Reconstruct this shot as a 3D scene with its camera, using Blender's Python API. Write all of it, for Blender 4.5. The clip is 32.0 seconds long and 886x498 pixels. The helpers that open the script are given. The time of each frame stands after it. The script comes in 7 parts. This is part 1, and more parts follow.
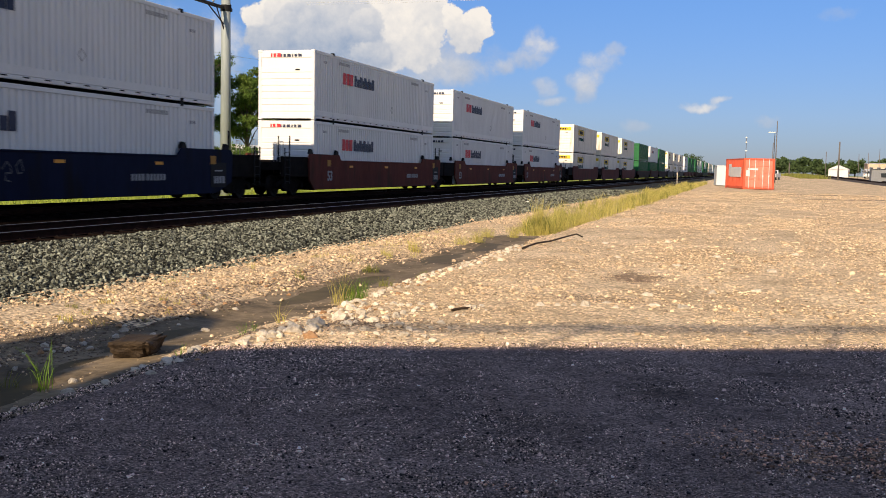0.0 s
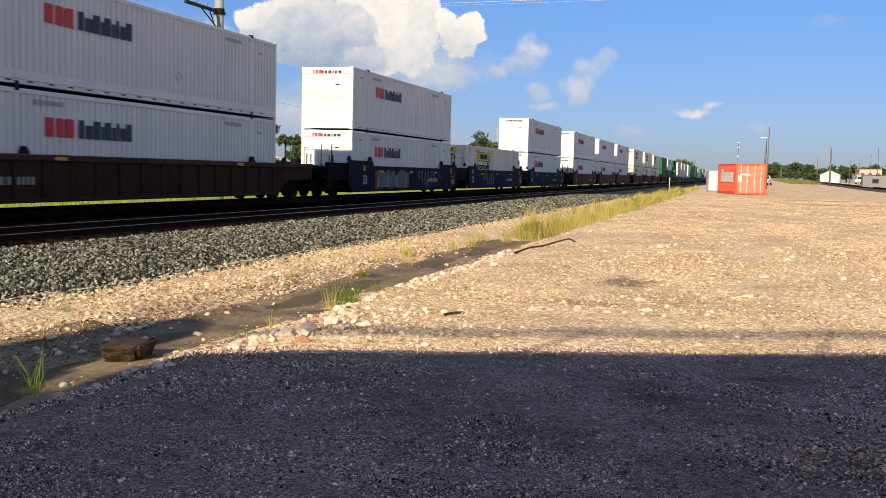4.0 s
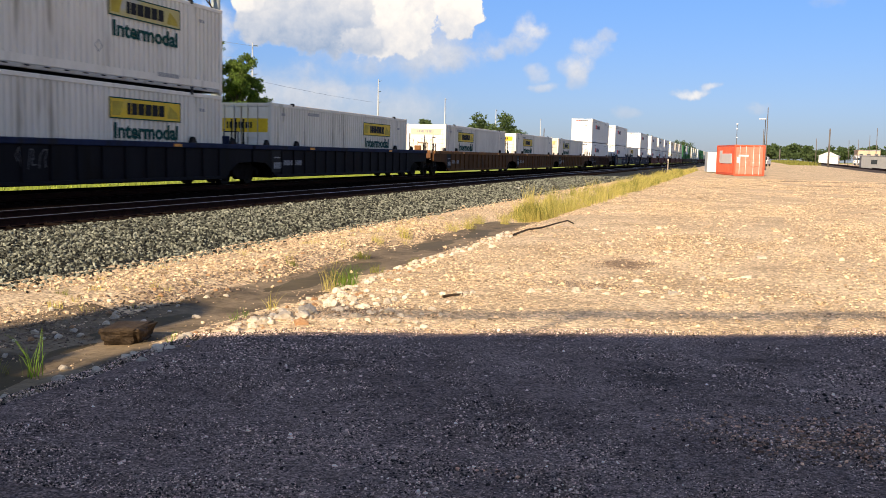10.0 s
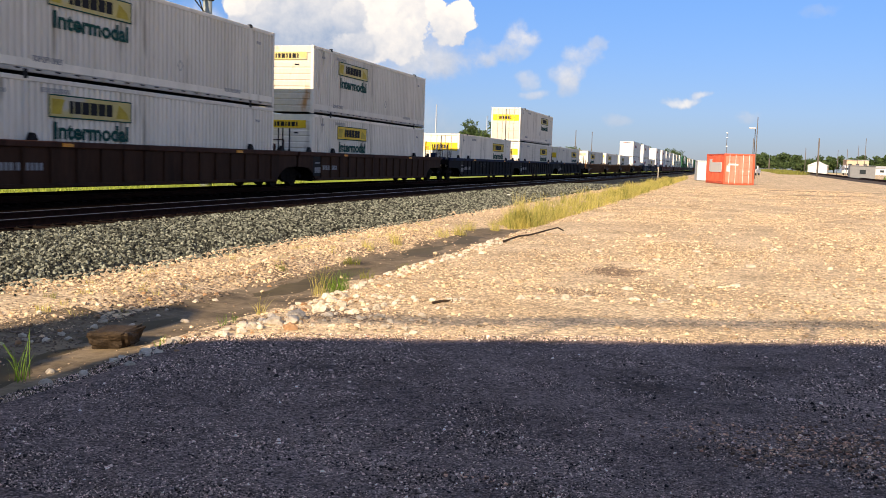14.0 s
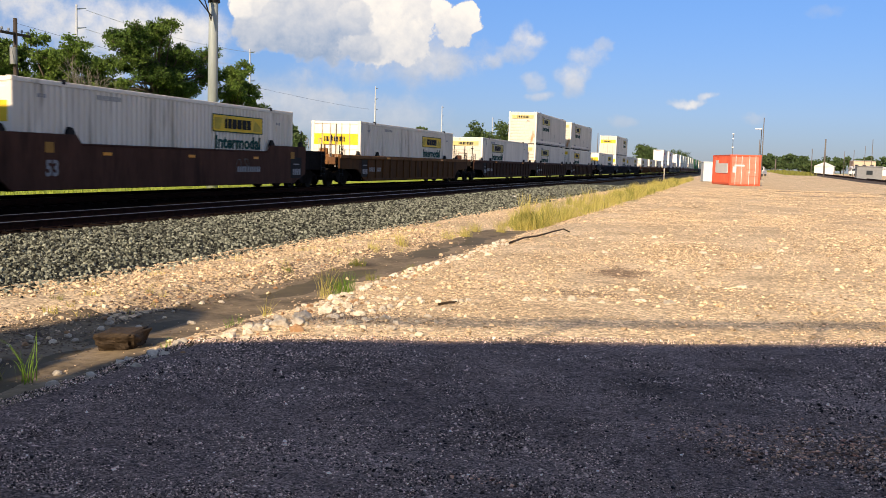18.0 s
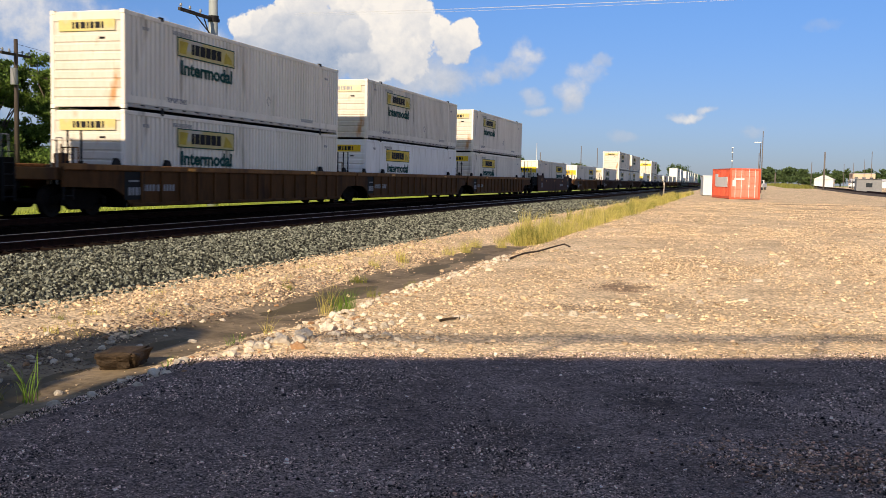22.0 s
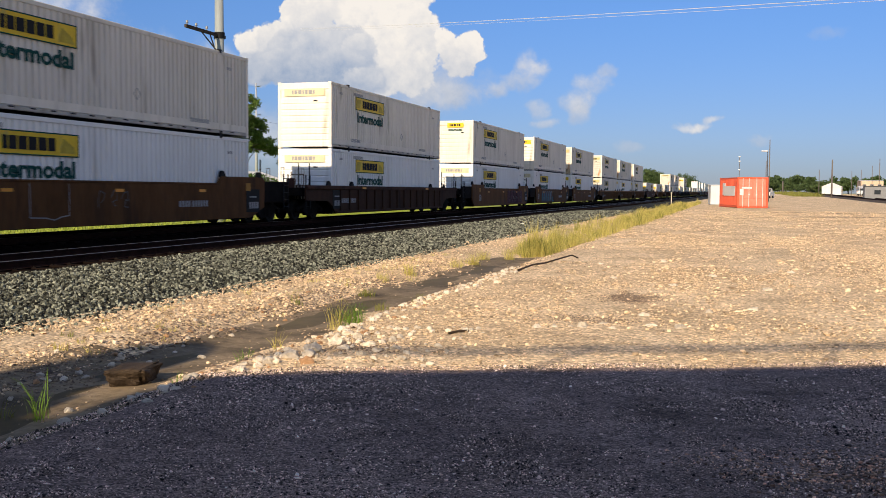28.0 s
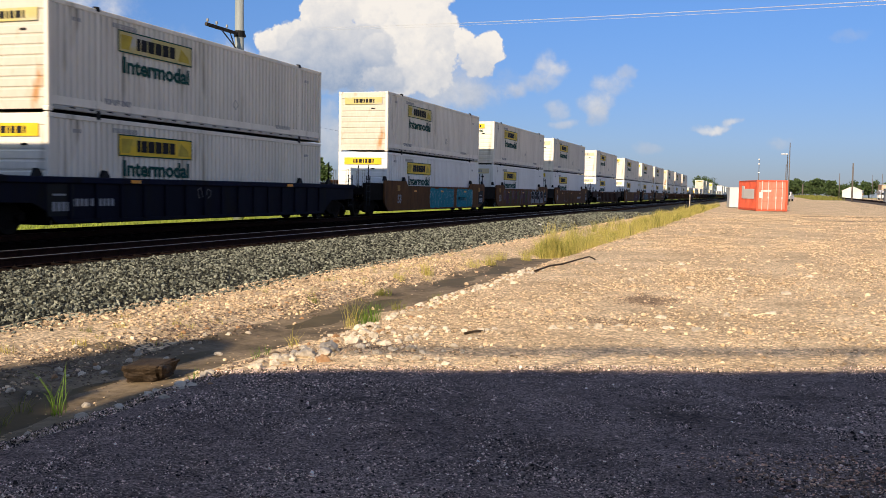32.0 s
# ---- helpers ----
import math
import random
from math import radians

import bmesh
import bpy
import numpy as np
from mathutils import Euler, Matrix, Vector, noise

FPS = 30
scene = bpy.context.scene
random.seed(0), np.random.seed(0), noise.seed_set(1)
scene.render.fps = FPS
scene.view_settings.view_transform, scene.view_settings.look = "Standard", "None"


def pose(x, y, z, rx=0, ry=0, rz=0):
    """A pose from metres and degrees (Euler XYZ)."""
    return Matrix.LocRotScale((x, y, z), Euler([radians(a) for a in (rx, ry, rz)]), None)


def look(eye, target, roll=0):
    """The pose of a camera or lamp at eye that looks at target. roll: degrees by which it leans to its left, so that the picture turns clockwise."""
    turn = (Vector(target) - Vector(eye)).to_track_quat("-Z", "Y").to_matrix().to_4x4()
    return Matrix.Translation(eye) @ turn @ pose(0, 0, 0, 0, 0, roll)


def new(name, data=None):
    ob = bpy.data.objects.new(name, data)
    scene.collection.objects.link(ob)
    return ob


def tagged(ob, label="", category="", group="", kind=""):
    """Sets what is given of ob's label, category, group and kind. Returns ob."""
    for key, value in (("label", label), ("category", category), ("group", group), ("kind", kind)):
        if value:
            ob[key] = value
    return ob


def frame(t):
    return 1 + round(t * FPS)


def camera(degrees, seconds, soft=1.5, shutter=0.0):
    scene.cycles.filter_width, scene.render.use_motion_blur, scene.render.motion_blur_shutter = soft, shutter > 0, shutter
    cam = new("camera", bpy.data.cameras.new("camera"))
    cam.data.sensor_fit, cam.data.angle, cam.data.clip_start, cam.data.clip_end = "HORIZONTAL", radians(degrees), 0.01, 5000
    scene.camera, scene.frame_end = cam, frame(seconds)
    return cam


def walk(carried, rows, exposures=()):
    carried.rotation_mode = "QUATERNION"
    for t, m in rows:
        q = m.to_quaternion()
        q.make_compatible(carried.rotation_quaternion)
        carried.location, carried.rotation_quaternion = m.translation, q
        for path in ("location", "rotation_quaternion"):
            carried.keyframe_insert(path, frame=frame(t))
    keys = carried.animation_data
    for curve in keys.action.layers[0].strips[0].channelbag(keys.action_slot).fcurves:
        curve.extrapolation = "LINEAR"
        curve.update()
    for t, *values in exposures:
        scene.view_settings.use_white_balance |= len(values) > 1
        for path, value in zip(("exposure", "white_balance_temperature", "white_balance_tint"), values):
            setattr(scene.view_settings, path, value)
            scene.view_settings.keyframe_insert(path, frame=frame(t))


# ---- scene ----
cam = camera(49.15, 32.0, soft=0.6, shutter=0.2)
EYE = 1.4
walk(cam, [
    (0, pose(0, 0, EYE, 85.198, -1.212, 17.308)),
    (0.5, pose(0, 0, EYE, 85.296, -1.108, 17.234)),
    (1, pose(0, 0, EYE, 85.326, -1.188, 17.132)),
    (1.5, pose(0, 0, EYE, 85.122, -1.253, 17.008)),
    (2, pose(0, 0, EYE, 84.925, -1.367, 16.918)),
    (2.5, pose(0, 0, EYE, 85.096, -1.370, 16.890)),
    (3, pose(0, 0, EYE, 85.323, -1.384, 16.866)),
    (3.5, pose(0, 0, EYE, 85.519, -1.408, 16.872)),
    (5.5, pose(0, 0, EYE, 84.929, -1.329, 17.035)),
    (6, pose(0, 0, EYE, 84.708, -1.255, 17.209)),
    (6.5, pose(0, 0, EYE, 84.365, -1.316, 17.340)),
    (7, pose(0, 0, EYE, 84.129, -1.266, 17.269)),
    (7.5, pose(0, 0, EYE, 84.001, -1.345, 16.972)),
    (8, pose(0, 0, EYE, 83.895, -1.377, 16.759)),
    (8.5, pose(0, 0, EYE, 83.960, -1.307, 16.692)),
    (9, pose(0, 0, EYE, 84.199, -1.455, 16.668)),
    (9.5, pose(0, 0, EYE, 84.372, -1.406, 16.588)),
    (10, pose(0, 0, EYE, 84.414, -1.240, 16.784)),
    (10.5, pose(0, 0, EYE, 84.443, -1.168, 16.751)),
    (11, pose(0, 0, EYE, 84.514, -1.238, 16.538)),
    (11.5, pose(0, 0, EYE, 84.523, -1.353, 16.263)),
    (12, pose(0, 0, EYE, 84.466, -1.268, 16.063)),
    (12.5, pose(0, 0, EYE, 84.607, -1.177, 16.118)),
    (13, pose(0, 0, EYE, 84.841, -1.254, 16.179)),
    (13.5, pose(0, 0, EYE, 84.803, -1.652, 16.113)),
    (14, pose(0, 0, EYE, 84.791, -1.747, 16.244)),
    (14.5, pose(0, 0, EYE, 84.838, -1.640, 16.430)),
    (16.5, pose(0, 0, EYE, 84.929, -1.467, 17.012)),
    (17, pose(0, 0, EYE, 84.815, -1.452, 16.878)),
    (17.5, pose(0, 0, EYE, 84.878, -1.452, 16.644)),
    (18, pose(0, 0, EYE, 84.869, -1.650, 16.580)),
    (18.5, pose(0, 0, EYE, 84.899, -1.757, 16.653)),
    (19, pose(0, 0, EYE, 85.266, -1.584, 16.800)),
    (19.5, pose(0, 0, EYE, 85.514, -1.467, 17.085)),
    (20, pose(0, 0, EYE, 85.696, -1.362, 17.282)),
    (20.5, pose(0, 0, EYE, 85.762, -1.347, 17.166)),
    (21, pose(0, 0, EYE, 85.778, -1.324, 16.887)),
    (21.5, pose(0, 0, EYE, 85.768, -1.290, 16.647)),
    (22, pose(0, 0, EYE, 85.824, -1.138, 16.582)),
    (22.5, pose(0, 0, EYE, 86.063, -1.015, 16.603)),
    (23, pose(0, 0, EYE, 86.446, -0.760, 16.711)),
    (23.5, pose(0, 0, EYE, 86.750, -0.589, 16.893)),
    (24, pose(0, 0, EYE, 86.878, -0.583, 17.094)),
    (24.5, pose(0, 0, EYE, 86.867, -0.527, 17.250)),
    (25, pose(0, 0, EYE, 86.862, -0.490, 17.275)),
    (25.5, pose(0, 0, EYE, 87.011, -0.423, 17.304)),
    (27.5, pose(0, 0, EYE, 86.594, -0.375, 17.020)),
    (28, pose(0, 0, EYE, 86.568, -0.385, 16.995)),
    (28.5, pose(0, 0, EYE, 86.671, -0.422, 16.965)),
    (29, pose(0, 0, EYE, 86.904, -0.414, 16.841)),
    (29.5, pose(0, 0, EYE, 87.049, -0.428, 17.134)),
    (30, pose(0, 0, EYE, 87.033, -0.412, 17.578)),
    (30.5, pose(0, 0, EYE, 86.808, -0.426, 17.734)),
    (31, pose(0, 0, EYE, 86.508, -0.364, 17.968)),
    (31.5, pose(0, 0, EYE, 86.318, -0.647, 18.108)),
    (32, pose(0, 0, EYE, 86.553, -0.949, 18.032)),], exposures=[(0, 0.46, 6600, 13), (1, 0.38, 6600, 13), (2, 0.55, 6600, 13), (3, 0.58, 6650, 13), (6, 0.52, 6650, 13), (8, 0.73, 6700, 13), (14, 0.72, 6700, 14), (20, 0.56, 6650, 13), (25, 0.47, 6500, 13), (32, 0.46, 6500, 13)])

# ---- world and sun ----
SUN_EL = radians(26)
SUN_TO = Vector((-0.085, -0.996, 0)).normalized() * math.cos(SUN_EL) + Vector((0, 0, math.sin(SUN_EL)))
sun = new("sun", bpy.data.lights.new("sun", "SUN"))
sun.data.energy, sun.data.angle, sun.data.color = 4.6, radians(0.55), (1.0, 0.83, 0.60)
sun.matrix_world = look((0, 0, 60), Vector((0, 0, 60)) - SUN_TO)

# clouds ahead, from the farthest to the nearest: azimuth and elevation of the lobe's middle, half width, half height, in degrees,
# how much of it is lit, and how firm its edge is (below zero: a thin veil of that thickness)
VEILS = [(-22.2, 2.6, 7.69, 1.67, 0.5, -0.6), (-35.3, 6.5, 6.35, 2.51, 0.8, -0.95), (-39.3, 4.2, 5.35, 2.01, 0.6, -0.8), (-30.8, 6.5, 2.34, 2.34, 0.75, -0.9), (-26.4, 3.2, 5.02, 2.01, 0.4, -0.75), (-19.3, 6.2, 6.35, 2.01, 0.42, -0.8), (-16.6, 5.6, 2.68, 0.87, 0.5, -0.7)]
TOWER = [(-22.9, 14, 4.35, 3.01, 0.95, 1), (-20, 12.8, 2.84, 3.18, 1, 1), (-21.9, 10.4, 2.34, 2.07, 1, 1), (-18.8, 10.8, 1.27, 1.74, 0.95, 1), (-19.8, 8.7, 2.07, 2.84, 0.95, 1), (-18.2, 8.3, 1.07, 2.34, 0.8, 1), (-20.9, 6.9, 2.01, 1.51, 0.75, 0.8), (-19.1, 7, 1.51, 1.51, 0.75, 0.8), (-16.8, 8.5, 0.87, 1, 0.95, 1), (-15.4, 8.3, 0.94, 1.07, 0.95, 1), (-16.1, 7.5, 1.14, 0.87, 0.7, 0.8), (-24.5, 11, 1.51, 1.4, 0.95, 1), (-25.5, 10.2, 1.07, 1.4, 0.9, 1)]
SHOULDER = [(-27.9, 8.3, 1.27, 1, 0.9, 1), (-26.5, 8.6, 1.34, 1.2, 0.75, 1), (-24.6, 9.4, 1.4, 1.4, 0.72, 1), (-25.2, 8.1, 2.17, 1.34, 0.45, 0.9), (-23.1, 8.5, 1.51, 1.27, 0.5, 1), (-21.8, 7.8, 1.2, 1.2, 0.5, 0.9), (-26.8, 7, 2.34, 1.14, 0.32, 0.7), (-24.2, 6.8, 3.18, 1.34, 0.25, 0.7), (-21.6, 6.4, 1.67, 0.87, 0.4, 0.6)]
CLOUDLETS = [(-12.2, 7.4, 0.83, 0.9, 0.78, -0.92), (-11.3, 7.1, 1.01, 0.75, 0.73, -0.92), (-12.5, 6.4, 1.28, 0.64, 0.48, -0.75), (-13.8, 5.9, 0.9, 0.56, 0.48, -0.75)]
WISPS = [(-8.5, 6.2, 1.2, 0.8, 0.7, -0.75), (-9.3, 5.2, 1.07, 0.8, 0.65, -0.8), (-9, 4.4, 0.67, 0.54, 0.5, -0.6), (-7.6, 6.9, 0.74, 0.4, 0.5, -0.55), (-11.4, 4.8, 0.74, 0.47, 0.6, -0.6), (-11.1, 4, 0.94, 0.4, 0.6, -0.7), (-2.6, 3.8, 1.2, 0.33, 0.95, -0.9), (-1.6, 4.2, 0.74, 0.27, 0.95, -0.8), (-6.2, 2.6, 0.94, 0.4, 0.5, -0.45), (1.2, 2.9, 0.74, 0.4, 0.5, -0.45), (4.4, 8.7, 1.14, 0.4, 0.4, -0.35), (-40, 9.5, 5, 2.6, 0.85, -0.9)]


def build_world():
    w = bpy.data.worlds.new("sky")
    scene.world = w
    w.use_nodes = True
    nt = w.node_tree
    nt.nodes.clear()
    N, L = nt.nodes.new, nt.links.new

    def math_node(op, a, b=None, c=None):
        n = N("ShaderNodeMath")
        n.operation = op
        for i, v in enumerate((a, b, c)):
            if v is None:
                continue
            if isinstance(v, (int, float)):
                n.inputs[i].default_value = v
            else:
                L(v, n.inputs[i])
        return n.outputs[0]
    sky = N("ShaderNodeTexSky")
    sky.sky_type, sky.sun_disc, sky.sun_elevation, sky.sun_rotation = "NISHITA", False, SUN_EL, math.atan2(SUN_TO.x, SUN_TO.y)
    sky.air_density, sky.dust_density, sky.ozone_density = 1.0, 0.15, 4.0
    tc = N("ShaderNodeTexCoord")
    def cloud_noise(scale, detail, rough=0.55):
        n = N("ShaderNodeTexNoise")
        L(tc.outputs["Generated"], n.inputs["Vector"])
        n.inputs["Scale"].default_value, n.inputs["Detail"].default_value, n.inputs["Roughness"].default_value = scale, detail, rough
        return n

    def ramp01(v, lo, hi):
        r = N("ShaderNodeMapRange")
        r.interpolation_type = "SMOOTHSTEP"
        L(v, r.inputs[0])
        r.inputs[1].default_value, r.inputs[2].default_value = lo, hi
        return r.outputs[0]
    sep = N("ShaderNodeSeparateXYZ")
    L(tc.outputs["Generated"], sep.inputs[0])
    wc = N("ShaderNodeSeparateColor")
    L(cloud_noise(46.0, 3.0).outputs["Color"], wc.inputs[0])
    puff = math_node("SUBTRACT", cloud_noise(62.0, 5.0, 0.6).outputs[0], 0.5)
    veil = math_node("SUBTRACT", cloud_noise(26.0, 6.0, 0.6).outputs[0], 0.5)
    az = math_node("MULTIPLY", math_node("ARCTAN2", sep.outputs[0], sep.outputs[1]), 57.2958)
    el = math_node("MULTIPLY", math_node("ARCSINE", sep.outputs[2]), 57.2958)
    az = math_node("ADD", az, math_node("MULTIPLY", math_node("SUBTRACT", wc.outputs[0], 0.5), 1.5))
    el = math_node("ADD", el, math_node("MULTIPLY", math_node("SUBTRACT", wc.outputs[1], 0.5), 1.1))
    cover_all, lit_all = math_node("ADD", 0.0, 0.0), math_node("ADD", 0.30, 0.0)
    for a, e, wd, ht, lit, firm in VEILS + TOWER + SHOULDER + CLOUDLETS + WISPS:
        dx = math_node("MULTIPLY", math_node("SUBTRACT", az, a), 1 / wd)
        dy = math_node("MULTIPLY", math_node("SUBTRACT", el, e), 1 / ht)
        d = math_node("SUBTRACT", 1.0, math_node("MULTIPLY_ADD", dx, dx, math_node("MULTIPLY", dy, dy)))
        if firm > 0:
            mask = ramp01(math_node("MULTIPLY_ADD", puff, 1.5, d), -0.05, 0.75 - 0.45 * firm)
        else:
            mask = math_node("MULTIPLY", ramp01(math_node("MULTIPLY_ADD", veil, 2.6, d), -0.15, 1.35), -firm)
        # each lobe is lit on its crown and greyer at its foot
        glow = math_node("MULTIPLY_ADD", math_node("MINIMUM", math_node("MAXIMUM", dy, -1.0), 1.0), 0.17, math_node("MULTIPLY_ADD", puff, 0.75, lit - 0.04))
        lit_all = math_node("MULTIPLY_ADD", math_node("SUBTRACT", glow, lit_all), mask, lit_all)
        cover_all = math_node("SUBTRACT", math_node("ADD", cover_all, mask), math_node("MULTIPLY", cover_all, mask))
    # broken cumulus added over the unseen rest of the sky to whiten the ambient light
    cover = N("ShaderNodeTexNoise")
    L(tc.outputs["Generated"], cover.inputs["Vector"])
    cover.inputs["Scale"].default_value, cover.inputs["Detail"].default_value = 4.5, 8.0
    aside = math_node("MAXIMUM", math_node("SUBTRACT", math_node("ABSOLUTE", math_node("ADD", az, 17.0)), 30.0), math_node("MULTIPLY", math_node("SUBTRACT", el, 13.0), 2.0))
    aside = math_node("MINIMUM", math_node("MULTIPLY", math_node("MAXIMUM", aside, 0.0), 0.1), 1.0)
    rest = math_node("SUBTRACT", math_node("MULTIPLY", math_node("MULTIPLY", math_node("SUBTRACT", cover.outputs[0], 0.475), 9.0), aside), math_node("MULTIPLY", math_node("SUBTRACT", 1.0, aside), 3.0))
    other = ramp01(math_node("MULTIPLY_ADD", puff, 2.0, rest), -0.30, 1.45)
    cover_all = math_node("MAXIMUM", cover_all, other)
    shade = N("ShaderNodeMapRange")
    L(math_node("MULTIPLY_ADD", math_node("MULTIPLY", other, veil), 1.0, lit_all), shade.inputs[0])
    shade.inputs[1].default_value, shade.inputs[2].default_value = 0.0, 1.0
    col = N("ShaderNodeMix")
    col.data_type = "RGBA"
    L(shade.outputs[0], col.inputs[0])
    col.inputs[6].default_value, col.inputs[7].default_value = (0.27, 0.36, 0.50, 1), (0.92, 0.87, 0.77, 1)
    b1, b2, mix, out = N("ShaderNodeBackground"), N("ShaderNodeBackground"), N("ShaderNodeMixShader"), N("ShaderNodeOutputWorld")
    hs = N("ShaderNodeHueSaturation")
    L(sky.outputs[0], hs.inputs["Color"])
    hs.inputs["Saturation"].default_value = 1.2
    tint = N("ShaderNodeMix")
    tint.data_type, tint.blend_type = "RGBA", "MULTIPLY"
    tint.inputs[0].default_value, tint.inputs[7].default_value = 1.0, (1.0, 0.94, 1.10, 1)
    lowtint, haze = N("ShaderNodeMix"), N("ShaderNodeMapRange")
    lowtint.data_type = "RGBA"
    L(math_node("MULTIPLY", math_node("ARCSINE", sep.outputs[2]), 57.2958), haze.inputs[0])
    haze.inputs[1].default_value, haze.inputs[2].default_value = 0.0, 12.0
    L(haze.outputs[0], lowtint.inputs[0])
    lowtint.inputs[6].default_value, lowtint.inputs[7].default_value = (0.405, 0.485, 0.81, 1), (1.03, 0.99, 1.20, 1)
    L(lowtint.outputs[2], tint.inputs[7])
    L(hs.outputs[0], tint.inputs[6])
    L(tint.outputs[2], b1.inputs[0])
    b1.inputs[1].default_value = 0.067
    L(col.outputs[2], b2.inputs[0])
    b2.inputs[1].default_value = 0.76
    L(math_node("MULTIPLY", cover_all, 0.95), mix.inputs[0])
    L(b1.outputs[0], mix.inputs[1])
    L(b2.outputs[0], mix.inputs[2])
    L(mix.outputs[0], out.inputs[0])


build_world()


# ---- materials ----
def surf(name, c1, c2, scale=4.0, rough=0.7, metal=0.0, bump=0.0, bump_scale=40.0, spread=0.0, island=0.0, streak=(1, 1, 1),
         stain=None, stain_at=0.62, stain_scale=1.0, cells=0.0, cell_range=(0.55, 1.4), gaps=1.0, spec=0.2, leaf=0.0, skew=1.0):
    """Two colours mixed by noise at two scales, a stain colour by a third, spread by object or island, and a bump."""
    m = bpy.data.materials.new(name)
    m.use_nodes = True
    nt = m.node_tree
    N, L = nt.nodes.new, nt.links.new
    b = nt.nodes["Principled BSDF"]
    tc = N("ShaderNodeTexCoord")
    mp = N("ShaderNodeMapping")
    mp.inputs["Scale"].default_value = streak
    L(tc.outputs["Object"], mp.inputs[0])
    n1, n2 = N("ShaderNodeTexNoise"), N("ShaderNodeTexNoise")
    for n, s in ((n1, scale), (n2, scale * 9)):
        L(mp.outputs[0], n.inputs["Vector"])
        n.inputs["Scale"].default_value, n.inputs["Detail"].default_value = s, 5
    add = N("ShaderNodeMath")
    add.operation = "MULTIPLY_ADD"
    L(n2.outputs[0], add.inputs[0])
    add.inputs[1].default_value = 0.6
    L(n1.outputs[0], add.inputs[2])
    mr = N("ShaderNodeMapRange")
    L(add.outputs[0], mr.inputs[0])
    mr.inputs[1].default_value, mr.inputs[2].default_value = 0.55, 1.05
    mx = N("ShaderNodeMix")
    mx.data_type = "RGBA"
    L(mr.outputs[0], mx.inputs[0])
    mx.inputs[6].default_value, mx.inputs[7].default_value = (*c1, 1), (*c2, 1)
    last = mx.outputs[2]
    if stain:
        n3 = N("ShaderNodeTexNoise")
        L(mp.outputs[0], n3.inputs["Vector"])
        n3.inputs["Scale"].default_value, n3.inputs["Detail"].default_value = stain_scale, 7
        r3 = N("ShaderNodeMapRange")
        L(n3.outputs[0], r3.inputs[0])
        r3.inputs[1].default_value, r3.inputs[2].default_value = stain_at, stain_at + 0.14
        m3 = N("ShaderNodeMix")
        m3.data_type = "RGBA"
        L(r3.outputs[0], m3.inputs[0])
        L(last, m3.inputs[6])
        m3.inputs[7].default_value = (*stain, 1)
        last = m3.outputs[2]
    if spread or island:
        if island:
            g = N("ShaderNodeNewGeometry").outputs["Random Per Island"]
        else:
            g = N("ShaderNodeObjectInfo").outputs["Random"]
        r = N("ShaderNodeMapRange")
        if skew != 1.0:
            pw = N("ShaderNodeMath")
            pw.operation = "POWER"
            L(g, pw.inputs[0])
            pw.inputs[1].default_value = skew
            g = pw.outputs[0]
        L(g, r.inputs[0])
        k = island or spread
        r.inputs[3].default_value, r.inputs[4].default_value = 1 - k, 1 + k
        hsv = N("ShaderNodeHueSaturation")
        L(r.outputs[0], hsv.inputs["Value"])
        L(last, hsv.inputs["Color"])
        last = hsv.outputs[0]
    height = None
    if cells:
        v = N("ShaderNodeTexVoronoi")
        L(mp.outputs[0], v.inputs["Vector"])
        v.inputs["Scale"].default_value = cells
        hs = N("ShaderNodeHueSaturation")
        sp = N("ShaderNodeSeparateColor")
        L(v.outputs["Color"], sp.inputs[0])
        r = N("ShaderNodeMapRange")
        L(sp.outputs[0], r.inputs[0])
        r.inputs[3].default_value, r.inputs[4].default_value = cell_range
        # darker between the pieces: binder in asphalt, painted crevice shade in loose stone
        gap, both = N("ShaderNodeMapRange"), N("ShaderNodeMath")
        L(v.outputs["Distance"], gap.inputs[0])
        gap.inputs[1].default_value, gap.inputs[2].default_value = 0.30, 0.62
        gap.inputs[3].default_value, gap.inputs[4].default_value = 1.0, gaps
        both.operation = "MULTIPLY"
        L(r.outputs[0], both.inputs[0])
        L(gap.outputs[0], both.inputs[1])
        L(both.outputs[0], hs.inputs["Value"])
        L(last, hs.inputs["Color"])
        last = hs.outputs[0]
        inv = N("ShaderNodeMath")
        inv.operation = "SUBTRACT"
        inv.inputs[0].default_value = 1.0
        L(v.outputs["Distance"], inv.inputs[1])
        height = inv.outputs[0]
    L(last, b.inputs["Base Color"])
    b.inputs["Roughness"].default_value, b.inputs["Metallic"].default_value = rough, metal
    b.inputs["Specular IOR Level"].default_value = spec
    if leaf:
        tr, mix = N("ShaderNodeBsdfTranslucent"), N("ShaderNodeMixShader")
        L(last, tr.inputs[0])
        mix.inputs[0].default_value = leaf
        L(b.outputs[0], mix.inputs[1])
        L(tr.outputs[0], mix.inputs[2])
        L(mix.outputs[0], nt.nodes["Material Output"].inputs[0])
    if bump:
        bp = N("ShaderNodeBump")
        bp.inputs["Strength"].default_value = bump
        bp.inputs["Distance"].default_value = 0.02
        if height is None:
            nb = N("ShaderNodeTexNoise")
            L(mp.outputs[0], nb.inputs["Vector"])
            nb.inputs["Scale"].default_value, nb.inputs["Detail"].default_value = bump_scale, 6
            height = nb.outputs[0]
        L(height, bp.inputs["Height"])
        L(bp.outputs[0], b.inputs["Normal"])
    return m


def plain(name, c, rough=0.6, metal=0.0, spec=0.4):
    return surf(name, tuple(0.88 * v for v in c), tuple(min(1, 1.1 * v) for v in c), 3.0, rough, metal, spec=spec)


